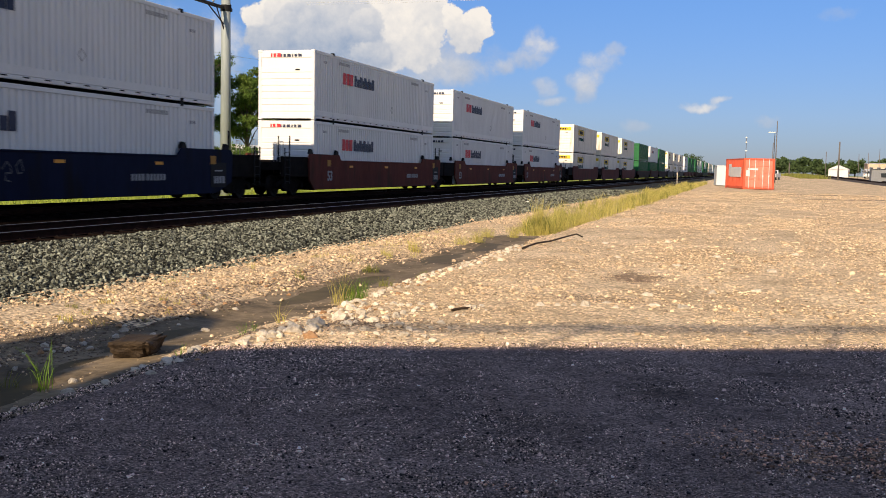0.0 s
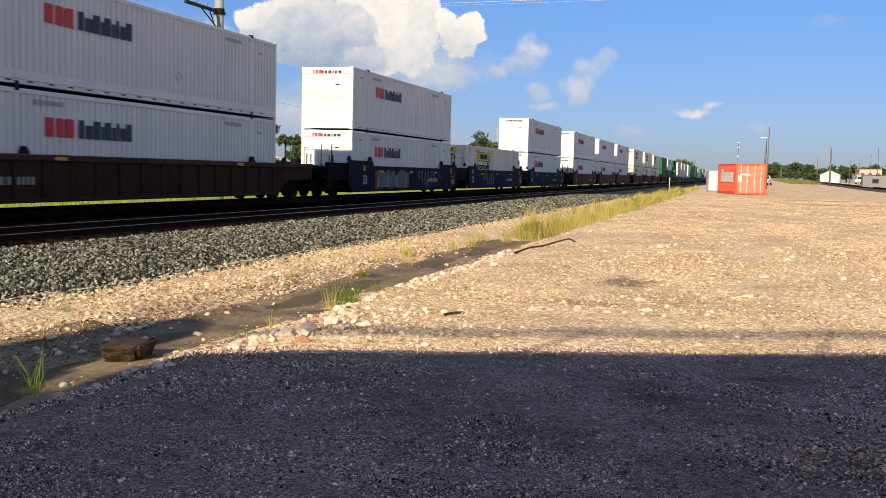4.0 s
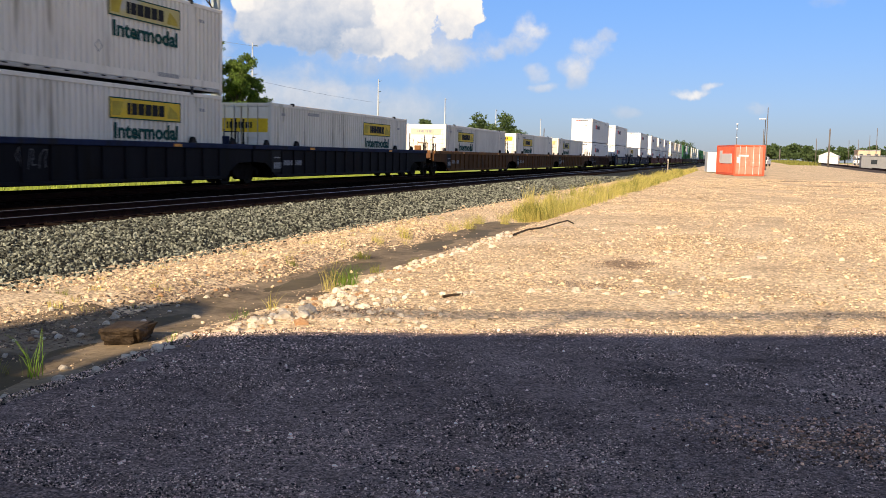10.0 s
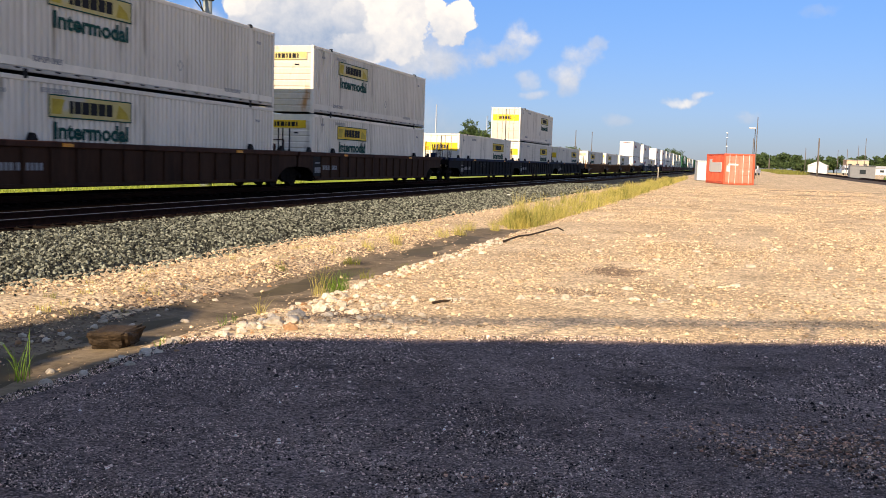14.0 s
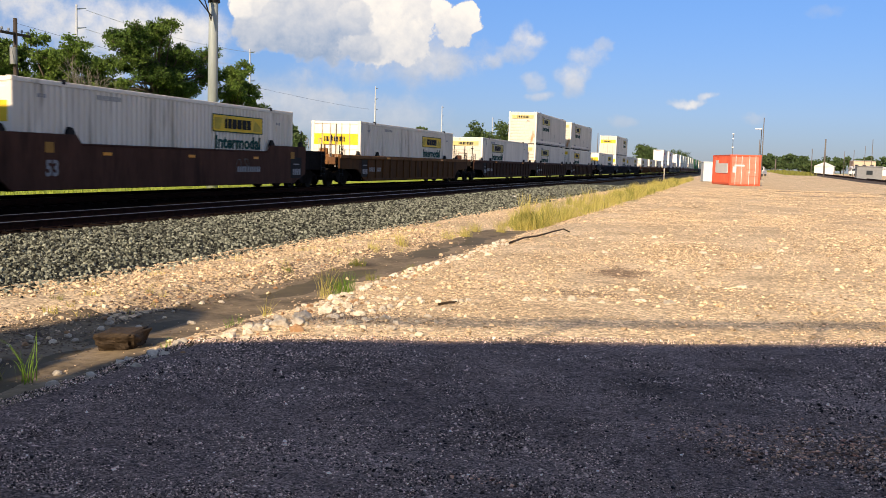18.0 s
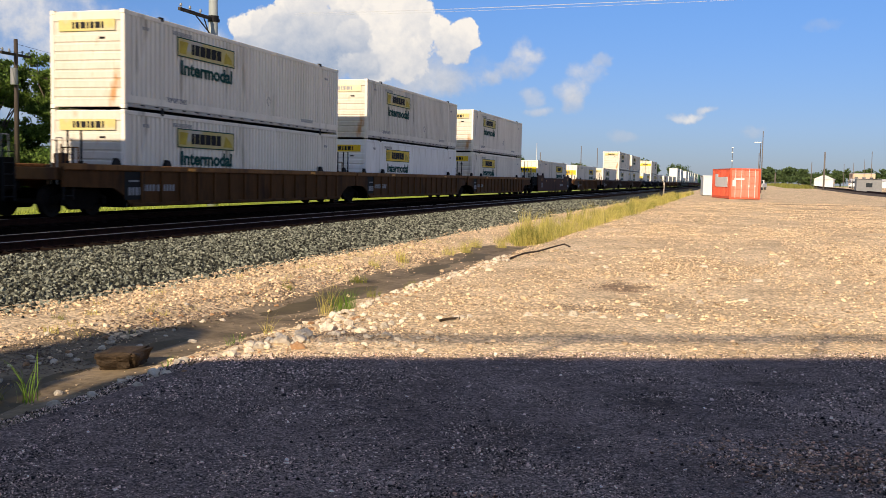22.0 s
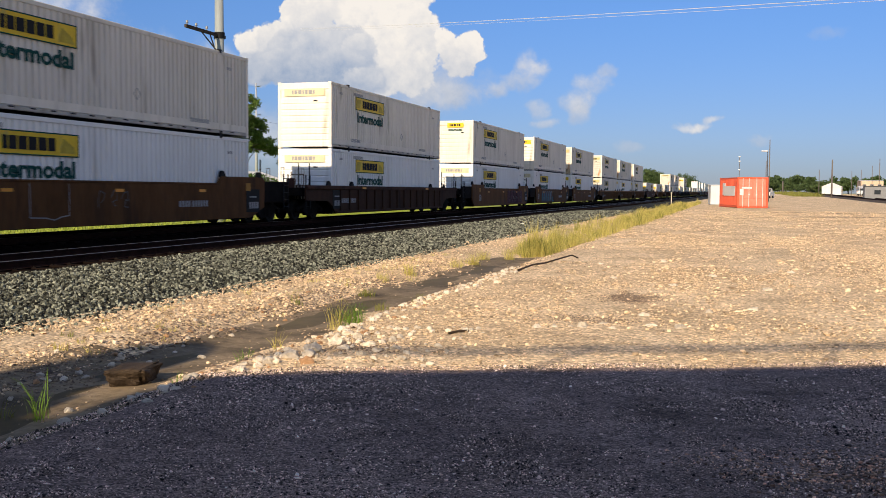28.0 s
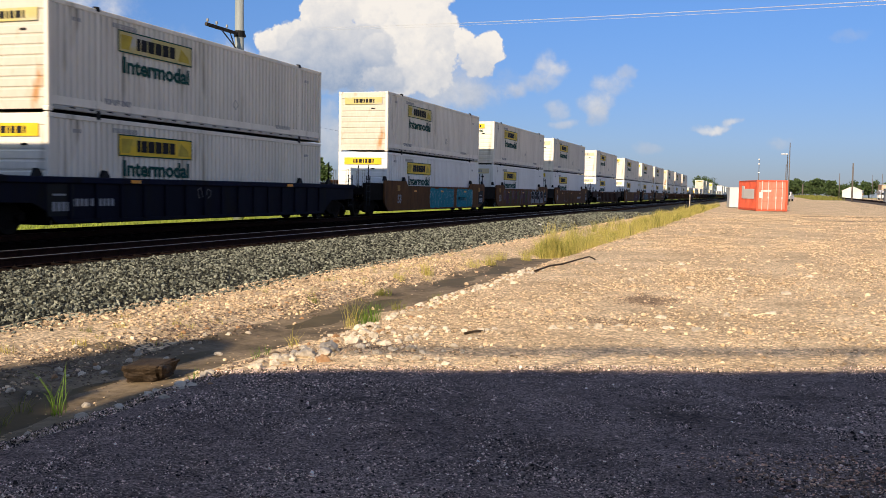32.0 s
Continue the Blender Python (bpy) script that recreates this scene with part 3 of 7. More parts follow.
def build_rails():
    me = rail_mesh(-60, 900)
    for cx, z in ((NEAR_TRACK, NEAR_RAIL_Z), (FAR_TRACK, FAR_RAIL_Z)):
        for s in (-0.753, 0.753):
            thing("rail", "rusty steel rail with a polished head", "rail", "rails of the tracks", "structure", me, (cx + s, 0, z))


build_rails()


def build_ties():
    """Sleepers: the near ones are parts of the track, the far ones one mesh."""
    def tie(wob):
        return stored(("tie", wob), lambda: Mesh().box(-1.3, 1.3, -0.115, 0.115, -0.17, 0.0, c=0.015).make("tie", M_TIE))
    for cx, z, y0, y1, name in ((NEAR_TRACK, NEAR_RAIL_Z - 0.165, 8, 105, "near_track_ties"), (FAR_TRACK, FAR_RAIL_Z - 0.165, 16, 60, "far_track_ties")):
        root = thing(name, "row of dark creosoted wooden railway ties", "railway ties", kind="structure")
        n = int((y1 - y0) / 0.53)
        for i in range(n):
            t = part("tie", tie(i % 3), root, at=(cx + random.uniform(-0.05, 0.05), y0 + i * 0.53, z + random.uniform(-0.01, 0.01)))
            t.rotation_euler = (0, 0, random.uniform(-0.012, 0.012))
        m = Mesh()
        for i in range(int((380 - y1) / 0.53)):
            m.box(cx - 1.3, cx + 1.3, y1 + i * 0.53, y1 + i * 0.53 + 0.23, z - 0.15, z)
        rest = part("far_ties", m.make("far_ties", M_TIE), root)
        rest["kind"] = "stuff"
    # tie plates with spikes under the near rails
    m = Mesh()
    for i in range(150):
        for s in (-0.753, 0.753):
            x, y, z = NEAR_TRACK + s, 8 + i * 0.53, NEAR_RAIL_Z - 0.165
            m.box(x - 0.17, x + 0.17, y - 0.09, y + 0.09, z, z + 0.012)
            for q in (-0.1, 0.1):
                m.box(x + q - 0.015, x + q + 0.015, y - 0.06, y - 0.03, z, z + 0.035)
    thing("tie_plates", "rusty steel tie plates with spikes under rails", "tie plates", kind="stuff", mesh=m.make("tie_plates", M_STEEL))


build_ties()

# ---- loose stones ----
def stone_field(name, label, category, mat, spots, seed, flat=0.6, tip=0.7, round_off=False, grain=False):
    """Many small angular stones as one mesh; spots: (x, y, z, size)."""
    rng = np.random.default_rng(seed)
    base = np.array([(a, b, c) for a in (-1, 1) for b in (-1, 1) for c in (-1, 1)], float) * 0.58
    cube = np.array([(0, 1, 3, 2), (4, 6, 7, 5), (0, 4, 5, 1), (2, 3, 7, 6), (1, 5, 7, 3)])
    if round_off:
        g = 1.618
        base = np.array([(-1, g, 0), (1, g, 0), (-1, -g, 0), (1, -g, 0), (0, -1, g), (0, 1, g), (0, -1, -g), (0, 1, -g), (g, 0, -1), (g, 0, 1), (-g, 0, -1), (-g, 0, 1)], float) / 1.9
        cube = np.array([(0, 11, 5), (0, 5, 1), (0, 1, 7), (0, 7, 10), (0, 10, 11), (1, 5, 9), (5, 11, 4), (11, 10, 2), (7, 1, 8), (3, 9, 4), (3, 4, 2), (3, 8, 9), (4, 9, 5), (2, 4, 11), (9, 8, 1)])
    if grain:
        base = np.array([(-0.7, -0.6, -0.4), (0.7, -0.6, -0.4), (0.7, 0.6, -0.4), (-0.7, 0.6, -0.4), (-0.35, 0.1, 0.5), (0.35, -0.1, 0.5)])
        cube = np.array([(0, 1, 5), (0, 5, 4), (1, 2, 5), (2, 3, 4), (2, 4, 5), (3, 0, 4)])
    p = np.asarray(spots, float)
    n, k = len(p), len(base)
    v = base[None] * rng.uniform(0.6, 1.2, (n, k, 1)) * np.ones((n, 1, 3))
    v *= rng.uniform(0.7, 1.25, (n, 1, 3))
    a, b = rng.uniform(0, 2 * np.pi, n), rng.uniform(-tip, tip, n)
    ca, sa, cb, sb = np.cos(a), np.sin(a), np.cos(b), np.sin(b)
    y = v[..., 1] * cb[:, None] - v[..., 2] * sb[:, None]
    z = v[..., 1] * sb[:, None] + v[..., 2] * cb[:, None]
    x = v[..., 0]
    v = np.stack([x * ca[:, None] - y * sa[:, None], x * sa[:, None] + y * ca[:, None], z * flat], -1)
    v = v * (p[:, 3] / 2)[:, None, None] + p[:, None, :3] + np.array([0, 0, 1])[None, None] * (p[:, 3] * 0.12)[:, None, None]
    f = cube[None] + (np.arange(n) * k)[:, None, None]
    me = bpy.data.meshes.new(name)
    me.from_pydata(v.reshape(-1, 3), [], f.reshape(-1, cube.shape[1]))
    me.materials.append(mat)
    return thing(name, label, category, kind="stuff", mesh=me)


def ballast_z(x):
    return float(np.interp(x, [-16.4, -15.6, -12.7, -12.2, -8.1, -7.35, -7.0], [-0.16, -0.195, -0.195, -0.17, -0.11, -0.14, -0.2]))


def build_stones():
    rng = np.random.default_rng(5)
    spots = []
    for y0, y1, dens, size in ((6, 14, 410, 0.050), (14, 24, 300, 0.059), (24, 45, 160, 0.078), (45, 80, 50, 0.11)):
        n = int(dens * (y1 - y0) * 5.3)
        x, y = rng.uniform(-12.75, -7.1, n), rng.uniform(y0, y1, n)
        keep = x < -7.45 + 0.35 * rng.standard_normal(n) * 0.6
        for a, b in zip(x[keep], y[keep]):
            spots.append((a, b, ballast_z(a) + rng.uniform(-0.02, 0.028), size * rng.uniform(0.6, 1.4)))
    for i in range(2600):
        a, b = -7.4 + abs(0.3 * rng.standard_normal()), 5.5 + 34 * rng.random() ** 1.4
        spots.append((a, b, ground_z(a, b), 0.045 * rng.uniform(0.5, 1.3) * (1 + b / 60)))
    stone_field("ballast_stones", "loose angular grey-green ballast stones", "ballast stones", M_BALLAST_STONE, spots, 1, 0.95, 1.2)
    spots = []
    for y0, y1, dens, size in ((4.5, 10, 620, 0.030), (10, 18, 420, 0.042), (18, 32, 190, 0.056), (32, 70, 55, 0.075)):
        n = int(dens * (y1 - y0) * 16)
        x, y = rng.uniform(-7.5, 9, n), rng.uniform(y0, y1, n)
        for a, b in zip(x, y):
            if abs(math.degrees(math.atan2(a, b)) + 17) > 28 or -5.45 < a < -4.25 and rng.random() > 0.04 + 0.5 * (abs(a + 4.85) / 0.6) ** 3:
                continue
            if a > -3.9 and b < asphalt_far(a) - 0.1:
                continue
            patch = noise.noise((a * 0.5, b * 0.25, 1.3))
            if rng.random() > 0.56 + 0.8 * patch + 0.5 * noise.noise((a * 1.7, b * 0.8, 6.1)):
                continue
            s = size * (0.35 + 0.65 * rng.random() ** 1.5) * (1 + 1.1 * (rng.random() > 0.97))
            spots.append((a, b, ground_z(a, b), s))
    for i in range(15000):
        a, b = rng.uniform(-7.4, -5.3), rng.uniform(5.5, 20)
        if noise.noise((a * 1.1, b * 0.7, 8.3)) > rng.uniform(-0.25, 0.3):
            spots.append((a, b, ground_z(a, b), 0.014 + 0.048 * rng.random() ** 2.4))
    stone_field("gravel_stones", "scattered pale crushed limestone gravel", "gravel", M_GRAVEL_STONE, [q for q in spots if q[3] <= 0.036 or q[1] > 20], 2, 0.6, 0.9)
    stone_field("gravel_stones", "larger pale broken stones among the gravel", "gravel", M_GRAVEL_STONE, [q for q in spots if q[3] > 0.036 and q[1] <= 20], 7, 0.72, 0.9, True)
    spots = []
    n = 250000
    x, y = rng.uniform(-4.3, 3.2, n), 3.2 + 6.8 * rng.random(n) ** 1.3
    for a, b in zip(x, y):
        if abs(math.degrees(math.atan2(a, b)) + 17) < 28 and b < asphalt_far(a) and a > -4.0 + 0.12 * rng.standard_normal():
            # worn-smooth stretches lie between coarse ones
            coarse = 0.45 + 1.0 * noise.noise((a * 0.75, b * 0.75, 4.4)) + 0.5 * noise.noise((a * 2.6, b * 2.6, 9.4)) + 0.5 * smooth01((-2.9 - a) / 0.9)
            if rng.random() > 0.62 + 0.5 * coarse:
                continue
            spots.append((a, b, ground_z(a, b) + 0.014, 0.0085 + (0.006 + 0.010 * max(coarse, 0)) * rng.random() ** 2.2 + 0.022 * (rng.random() > 0.993)))
    dark = []
    for i in range(5200):
        b = 5.2 + 13 * rng.random() ** 1.2
        a = -5.55 + 0.22 * rng.standard_normal() if rng.random() < 0.7 else -4.1 + 0.12 * rng.standard_normal()
        if noise.noise((a * 1.4, b * 0.9, 2.2)) > rng.uniform(-0.3, 0.3):
            dark.append((a, b, ground_z(a, b), rng.uniform(0.015, 0.055)))
    # the last clump darkens the bank where the shadow falls
    for cx, cy, rx, ry, n in ((-1.3, 12.75, 0.24, 0.4, 2600), (-1.5, 10.4, 0.6, 0.2, 700), (-3.2, 8.0, 0.35, 0.3, 700), (-5.6, 6.6, 0.5, 0.7, 1500)):
        for i in range(n):
            a, b = cx + rx * rng.standard_normal() * 0.7, cy + ry * rng.standard_normal() * 0.7
            dark.append((a, b, ground_z(a, b), 0.01 + 0.018 * rng.random()))
    stone_field("dark_gravel", "dark damp gravel along the ditch and in hollows", "gravel", M_DARKGRAVEL, dark, 4, 0.5)
    warm = []
    for cx, cy, rx, ry, n in ((0.45, 5.12, 0.34, 0.16, 620), (0.80, 5.3, 0.3, 0.3, 500), (0.55, 4.85, 0.3, 0.14, 260), (-0.98, 4.03, 0.08, 0.03, 24), (-2.9, 7.05, 0.5, 0.2, 260)):
        for i in range(n):
            a, b = cx + rx * rng.standard_normal(), cy + ry * rng.standard_normal()
            if b < asphalt_far(a) - 0.1:
                warm.append((a, b, ground_z(a, b) + 0.015, 0.010 + 0.022 * rng.random() ** 2.2))
    stone_field("cream_chippings", "cream and reddish chippings strewn on the asphalt", "chippings", M_CHIP_WARM, warm, 6, 0.7)
    stone_field("asphalt_chippings", "loose dark chippings on the asphalt", "chippings", M_CHIP, spots, 3, 1.15, 0.9, grain=True)


build_stones()


# ---- train ----
CL, CW, CH = 16.15, 2.59, 2.9


def corrugated(length, z0, z1, pitch, depth):
    """A side sheet facing +x with upright ribs, closed behind."""
    m = Mesh()
    n = int(length / pitch)
    ys = []
    for i in range(n):
        y = i * length / n
        p = length / n
        ys += [(y, 0), (y + 0.42 * p, 0), (y + 0.5 * p, -depth), (y + 0.92 * p, -depth)]
    ys.append((length, 0))
    for y, x in ys:
        m.v += [(x, y, z0), (x, y, z1)]
    for i in range(len(ys) - 1):
        m.f.append((2 * i, 2 * i + 2, 2 * i + 3, 2 * i + 1))
        m.m.append(0)
    return m.box(-depth - 0.03, -depth - 0.002, 0, length, z0, z1)


def container(style, nose=True, rusty=False, sign=True, plain_far=False, small="", newer=False, grime=False, plate=False, label=""):
    """A 53-foot box with the end at y=0 towards the rear of the train; nose: that end is the ribbed blind wall, else the doors."""
    body = {"xpo": M_CLEAN, "jb": M_NEWER if newer else M_WHITE, "green": M_GREEN}[style]
    end = M_RUSTY if rusty else body
    root = thing("shipping_container", label, "container", "containers on the train")
    k = (style, nose)
    side = stored(("side", body.name), lambda: corrugated(CL - 0.36, 0.4, CH - 0.14, 0.245, 0.042).make("side_wall", body))
    if plate:
        side = box_mesh("flat_side", M_GREY_INK, -0.05, -0.02, 0, CL - 0.36, 0.4, CH - 0.14)
        sheet = box_mesh("panel", body, -0.03, -0.002, 0.008, (CL - 0.36) / 13 - 0.008, 0.4, CH - 0.14, c=0.004)
    for s in (1, -1):
        o = part("side_wall", side, root, at=(s * (CW / 2 - 0.012), 0.18 if s > 0 else CL - 0.18, 0))
        if s < 0:
            o.rotation_euler = (0, 0, math.pi)
        if plate:
            for i in range(13):
                part("panel", sheet, o, at=(0, i * (CL - 0.36) / 13, 0))
    post = box_mesh("corner_post", body, -0.07, 0.07, 0, 0.17, 0.12, CH - 0.12, c=0.02)
    cast = box_mesh("corner_casting", body, -0.08, 0.08, -0.004, 0.18, 0, 0.125, c=0.012)
    for s in (1, -1):
        for y in (0.0, CL - 0.17):
            part("corner_post", post, root, at=(s * (CW / 2 - 0.07), y, 0))
            for z in (0, CH - 0.125):
                part("corner_casting", cast, root, at=(s * (CW / 2 - 0.079), y - 0.002, z))
        part("bottom_rail", box_mesh("bottom_rail", M_RAILPAINT if style == "jb" else body, -0.05, 0.05, 0.17, CL - 0.17, 0.06, 0.17, c=0.012), root, at=(s * (CW / 2 - 0.05), 0, 0))
        part("side_skirt", box_mesh("side_skirt", body, -0.03, 0.03, 0.17, CL - 0.17, 0.18, 0.41, c=0.01), root, at=(s * (CW / 2 - 0.045), 0, 0))
        part("top_rail", box_mesh("top_rail", body, -0.035, 0.035, 0.17, CL - 0.17, CH - 0.14, CH - 0.01, c=0.015), root, at=(s * (CW / 2 - 0.035), 0, 0))
    part("roof", box_mesh("roof", body, -CW / 2 + 0.07, CW / 2 - 0.07, 0.1, CL - 0.1, CH - 0.06, CH - 0.015, c=0.01), root)
    part("floor", box_mesh("container_floor", M_GASKET, -CW / 2 + 0.1, CW / 2 - 0.1, 0.1, CL - 0.1, 0.06, 0.16), root)
    # lifting posts 40 feet apart, with black castings above and below
    for y in (1.98, CL - 1.98):
        part("lifting_post", box_mesh("lifting_post", body, -0.03, 0.014, -0.07, 0.07, 0.2, CH - 0.13, c=0.008), root, at=(CW / 2 - 0.012, y, 0))
        if not plain_far:
            part("lifting_casting", box_mesh("lifting_casting", M_GASKET, -0.1, 0.02, -0.09, 0.09, -0.02, 0.11, c=0.012), root, at=(CW / 2 - 0.012, y, CH - 0.06), label="black lifting casting")
            part("lifting_casting", box_mesh("lifting_casting", M_GASKET, -0.1, 0.02, -0.09, 0.09, -0.02, 0.11, c=0.012), root, at=(CW / 2 - 0.012, y, 0.03), label="black lifting casting")

    def nose_wall():
        pts = [(0.12, 0.05), (0.012, 0.05), (0.012, 0.27), (0.045, 0.3)]
        for i in range(7):
            z = 0.33 + 0.27 * i
            pts += [(0.045, z), (0.02, z + 0.03), (0.02, z + 0.21), (0.045, z + 0.24)]
        pts += [(0.045, CH - 0.34), (0.015, CH - 0.31), (0.015, CH - 0.05), (0.12, CH - 0.05)]
        return Mesh().prism(pts, -CW / 2 + 0.13, CW / 2 - 0.13).make("end_wall", end)

    def door_leaf():
        m = Mesh().box(-CW / 4 + 0.075, CW / 4 - 0.075, 0.045, 0.1, 0.17, CH - 0.16, c=0.01)
        for i in range(4):
            m.box(-CW / 4 + 0.1, CW / 4 - 0.1, 0.03, 0.06, 0.28 + 0.62 * i, 0.78 + 0.62 * i, c=0.014)
        return m.make("door", end)
    wall, leaf = stored(("nose", end.name), nose_wall), stored(("leaf", end.name), door_leaf)
    ends = ((0, nose), (1, not nose))
    for far, blind in ends:
        if far and plain_far:
            continue
        if blind:
            o = part("end_wall", wall, root, "ribbed end wall" + (" with rust stains" if rusty else ""))
            if far:
                o.location, o.rotation_euler = (0, CL, 0), (0, 0, math.pi)
            elif sign and style != "green":
                if grime:
                    part("stained_panel", box_mesh("stained_panel", M_GRIME, -CW / 2 + 0.16, CW / 2 - 0.16, 0.0, 0.018, 0.08, 0.58, c=0.004), root, "grimy rust-stained lower panel")
                nose_sign(root, style, rusty, small)
        else:
            part("door_header", box_mesh("door_header", body, -CW / 2 + 0.13, CW / 2 - 0.13, 0.02, 0.12, CH - 0.15, CH - 0.02, c=0.01), root, at=(0, CL - 0.14 if far else 0, 0))
            part("door_sill", box_mesh("door_sill", body, -CW / 2 + 0.13, CW / 2 - 0.13, 0.02, 0.12, 0.03, 0.16, c=0.01), root, at=(0, CL - 0.14 if far else 0, 0))
            for s in (-1, 1):
                d = part("door", leaf, root, "corrugated door leaf", at=(s * (CW / 4 - 0.05), CL if far else 0, 0))
                d.rotation_euler = (0, 0, math.pi if far else 0)
                if far:
                    continue
                part("band", box_mesh("band", M_YELLOW, -CW / 4 + 0.09, CW / 4 - 0.09, 0.020, 0.034, 1.75, 2.28), d, "yellow band")
                for q in (-0.3, 0.12):
                    part("lock_rod", stored("rod", lambda: Mesh().tube((0, 0.012, 0.1), (0, 0.012, CH - 0.1), 0.019, n=8).box(-0.05, 0.05, -0.012, 0.03, 1.05, 1.12).make("lock_rod", M_ROD)), d, "weathered lock rod", at=(q * s, 0, 0))
            if not far:
                stuff(part("brand_mark", stored("doorbars", lambda: brand_row("door", M_INK, 1.15, 0.24)), root, "plain dark sign bars", at=(-0.62, 0.012, 1.9)))
    if not sign:
        return root
    y = 2.85 if nose else CL - 6.4
    x = CW / 2 - 0.008
    if style == "jb":
        faded = rusty
        part("sign_panel", stored(("panel", faded), lambda: sign_panel(M_FADED if faded else M_YELLOW)), root, "faded yellow sign panel" if faded else "yellow sign panel with a dark outline", at=(x, y, 1.88))
        stuff(part("brand_mark", bars("brand_mark", M_INK, (0.16, 0.27, 0.31, 0.31, 0.31, 0.28), 0.055, 0.34), root, "plain dark sign bars", at=(x + 0.02, y + 0.85, 2.02)))
        stuff(part("sign_word", lettering("word", "Intermodal", 3.35, 0.44, M_TEAL), root, "dark green word Intermodal", at=(x + 0.006, y + 0.22, 1.33)))
    elif style == "xpo":
        stuff(part("brand_mark", bars("red_bars", M_RED, (0.34, 0.3, 0.36), 0.08, 0.5), root, "plain red sign bars", at=(x + 0.006, y + 0.15, 1.72)))
        stuff(part("brand_mark", bars("navy_bars", M_NAVYINK, (0.24, 0.31, 0.3, 0.11, 0.27, 0.18, 0.11, 0.25, 0.25), 0.05, 0.5, 0.26), root, "plain dark blue sign bars", at=(x + 0.006, y + 1.5, 1.72)))
    if plain_far:
        return root
    stuff(part("drain_slot", stored("slots", slots), root, at=(CW / 2 + 0.001, 0, 0.12)))
    # small unreadable markings
    stuff(part("marking", bars("marking_a", M_WORN_INK, (0.1, 0.09, 0.09, 0.09, 0.12, 0.09, 0.09, 0.09, 0.09), 0.035, 0.13), root, at=(x, 2.6 if nose else 3.4, 2.52)))
    stuff(part("marking", bars("marking_a", M_WORN_INK, (0.1, 0.09, 0.09, 0.09, 0.12, 0.09, 0.09, 0.09, 0.09), 0.035, 0.13), root, at=(x, CL - 3.9, 0.34 if style == "jb" else 2.5)))
    stuff(part("marking", bars("marking_b", M_GREY_INK, (0.09, 0.04, 0.08), 0.05, 0.1), root, at=(x, 0.95, 2.42)))
    stuff(part("marking", bars("marking_b", M_GREY_INK, (0.09, 0.04, 0.08), 0.05, 0.1), root, at=(x, CL - 1.5, 2.3)))
    stuff(part("placard_holder", stored("diamond", diamond), root, "worn diamond placard holder", at=(x, 9.3, 0.95)))
    if style == "jb":
        stuff(part("notice", lettering("notice", "TOP LIFT ONLY", 1.2, 0.15, M_GREY_INK), root, "small grey words TOP LIFT ONLY", at=(x, 2.25, 0.36)))
    return root


def diamond():
    m = Mesh()
    for a, b in (((0, -0.17, 0), (0, 0, 0.17)), ((0, 0, 0.17), (0, 0.17, 0)), ((0, 0.17, 0), (0, 0, -0.17)), ((0, 0, -0.17), (0, -0.17, 0))):
        m.tube(a, b, 0.012, n=5)
    return m.make("placard_holder", M_WORN_INK)


def slots():
    m = Mesh()
    for i in range(19):
        m.box(-0.004, 0.003, 0.8 + i * 0.78, 1.02 + i * 0.78, 0.0, 0.035)
    return m.make("drain_slot", M_GASKET)


def sign_panel(mat):
    m = Mesh().box(0, 0.012, 0, 3.72, 0, 0.62, slot=0)
    for a in ((0.0, 3.72, 0.0, 0.035), (0.0, 3.72, 0.585, 0.62), (0.0, 0.035, 0.035, 0.585), (3.685, 3.72, 0.035, 0.585)):
        m.box(0.012, 0.017, *a, slot=1)
    # the plain end fields of the sign
    m.add([(0.0135, 0.12, 0.1), (0.0135, 0.5, 0.1), (0.0135, 0.66, 0.5), (0.0135, 0.12, 0.5)], [(0, 1, 2, 3)], 2)
    m.add([(0.0135, 2.95, 0.1), (0.0135, 3.58, 0.1), (0.0135, 3.5, 0.28), (0.0135, 3.1, 0.5)], [(0, 1, 2, 3)], 2)
    return m.make("sign_panel", mat, M_TEAL, M_SIGNEND)


def brand_row(key, mat, width, height):
    """Bars on a plane facing -y, running along +x."""
    m, x, i = Mesh(), 0.0, 0
    while x < width - 0.05:
        w = 0.07 + 0.05 * (i % 3)
        m.box(x, x + w, -0.003, 0.003, 0, height)
        x, i = x + w + 0.05, i + 1
    return m.make("brand_mark", mat)


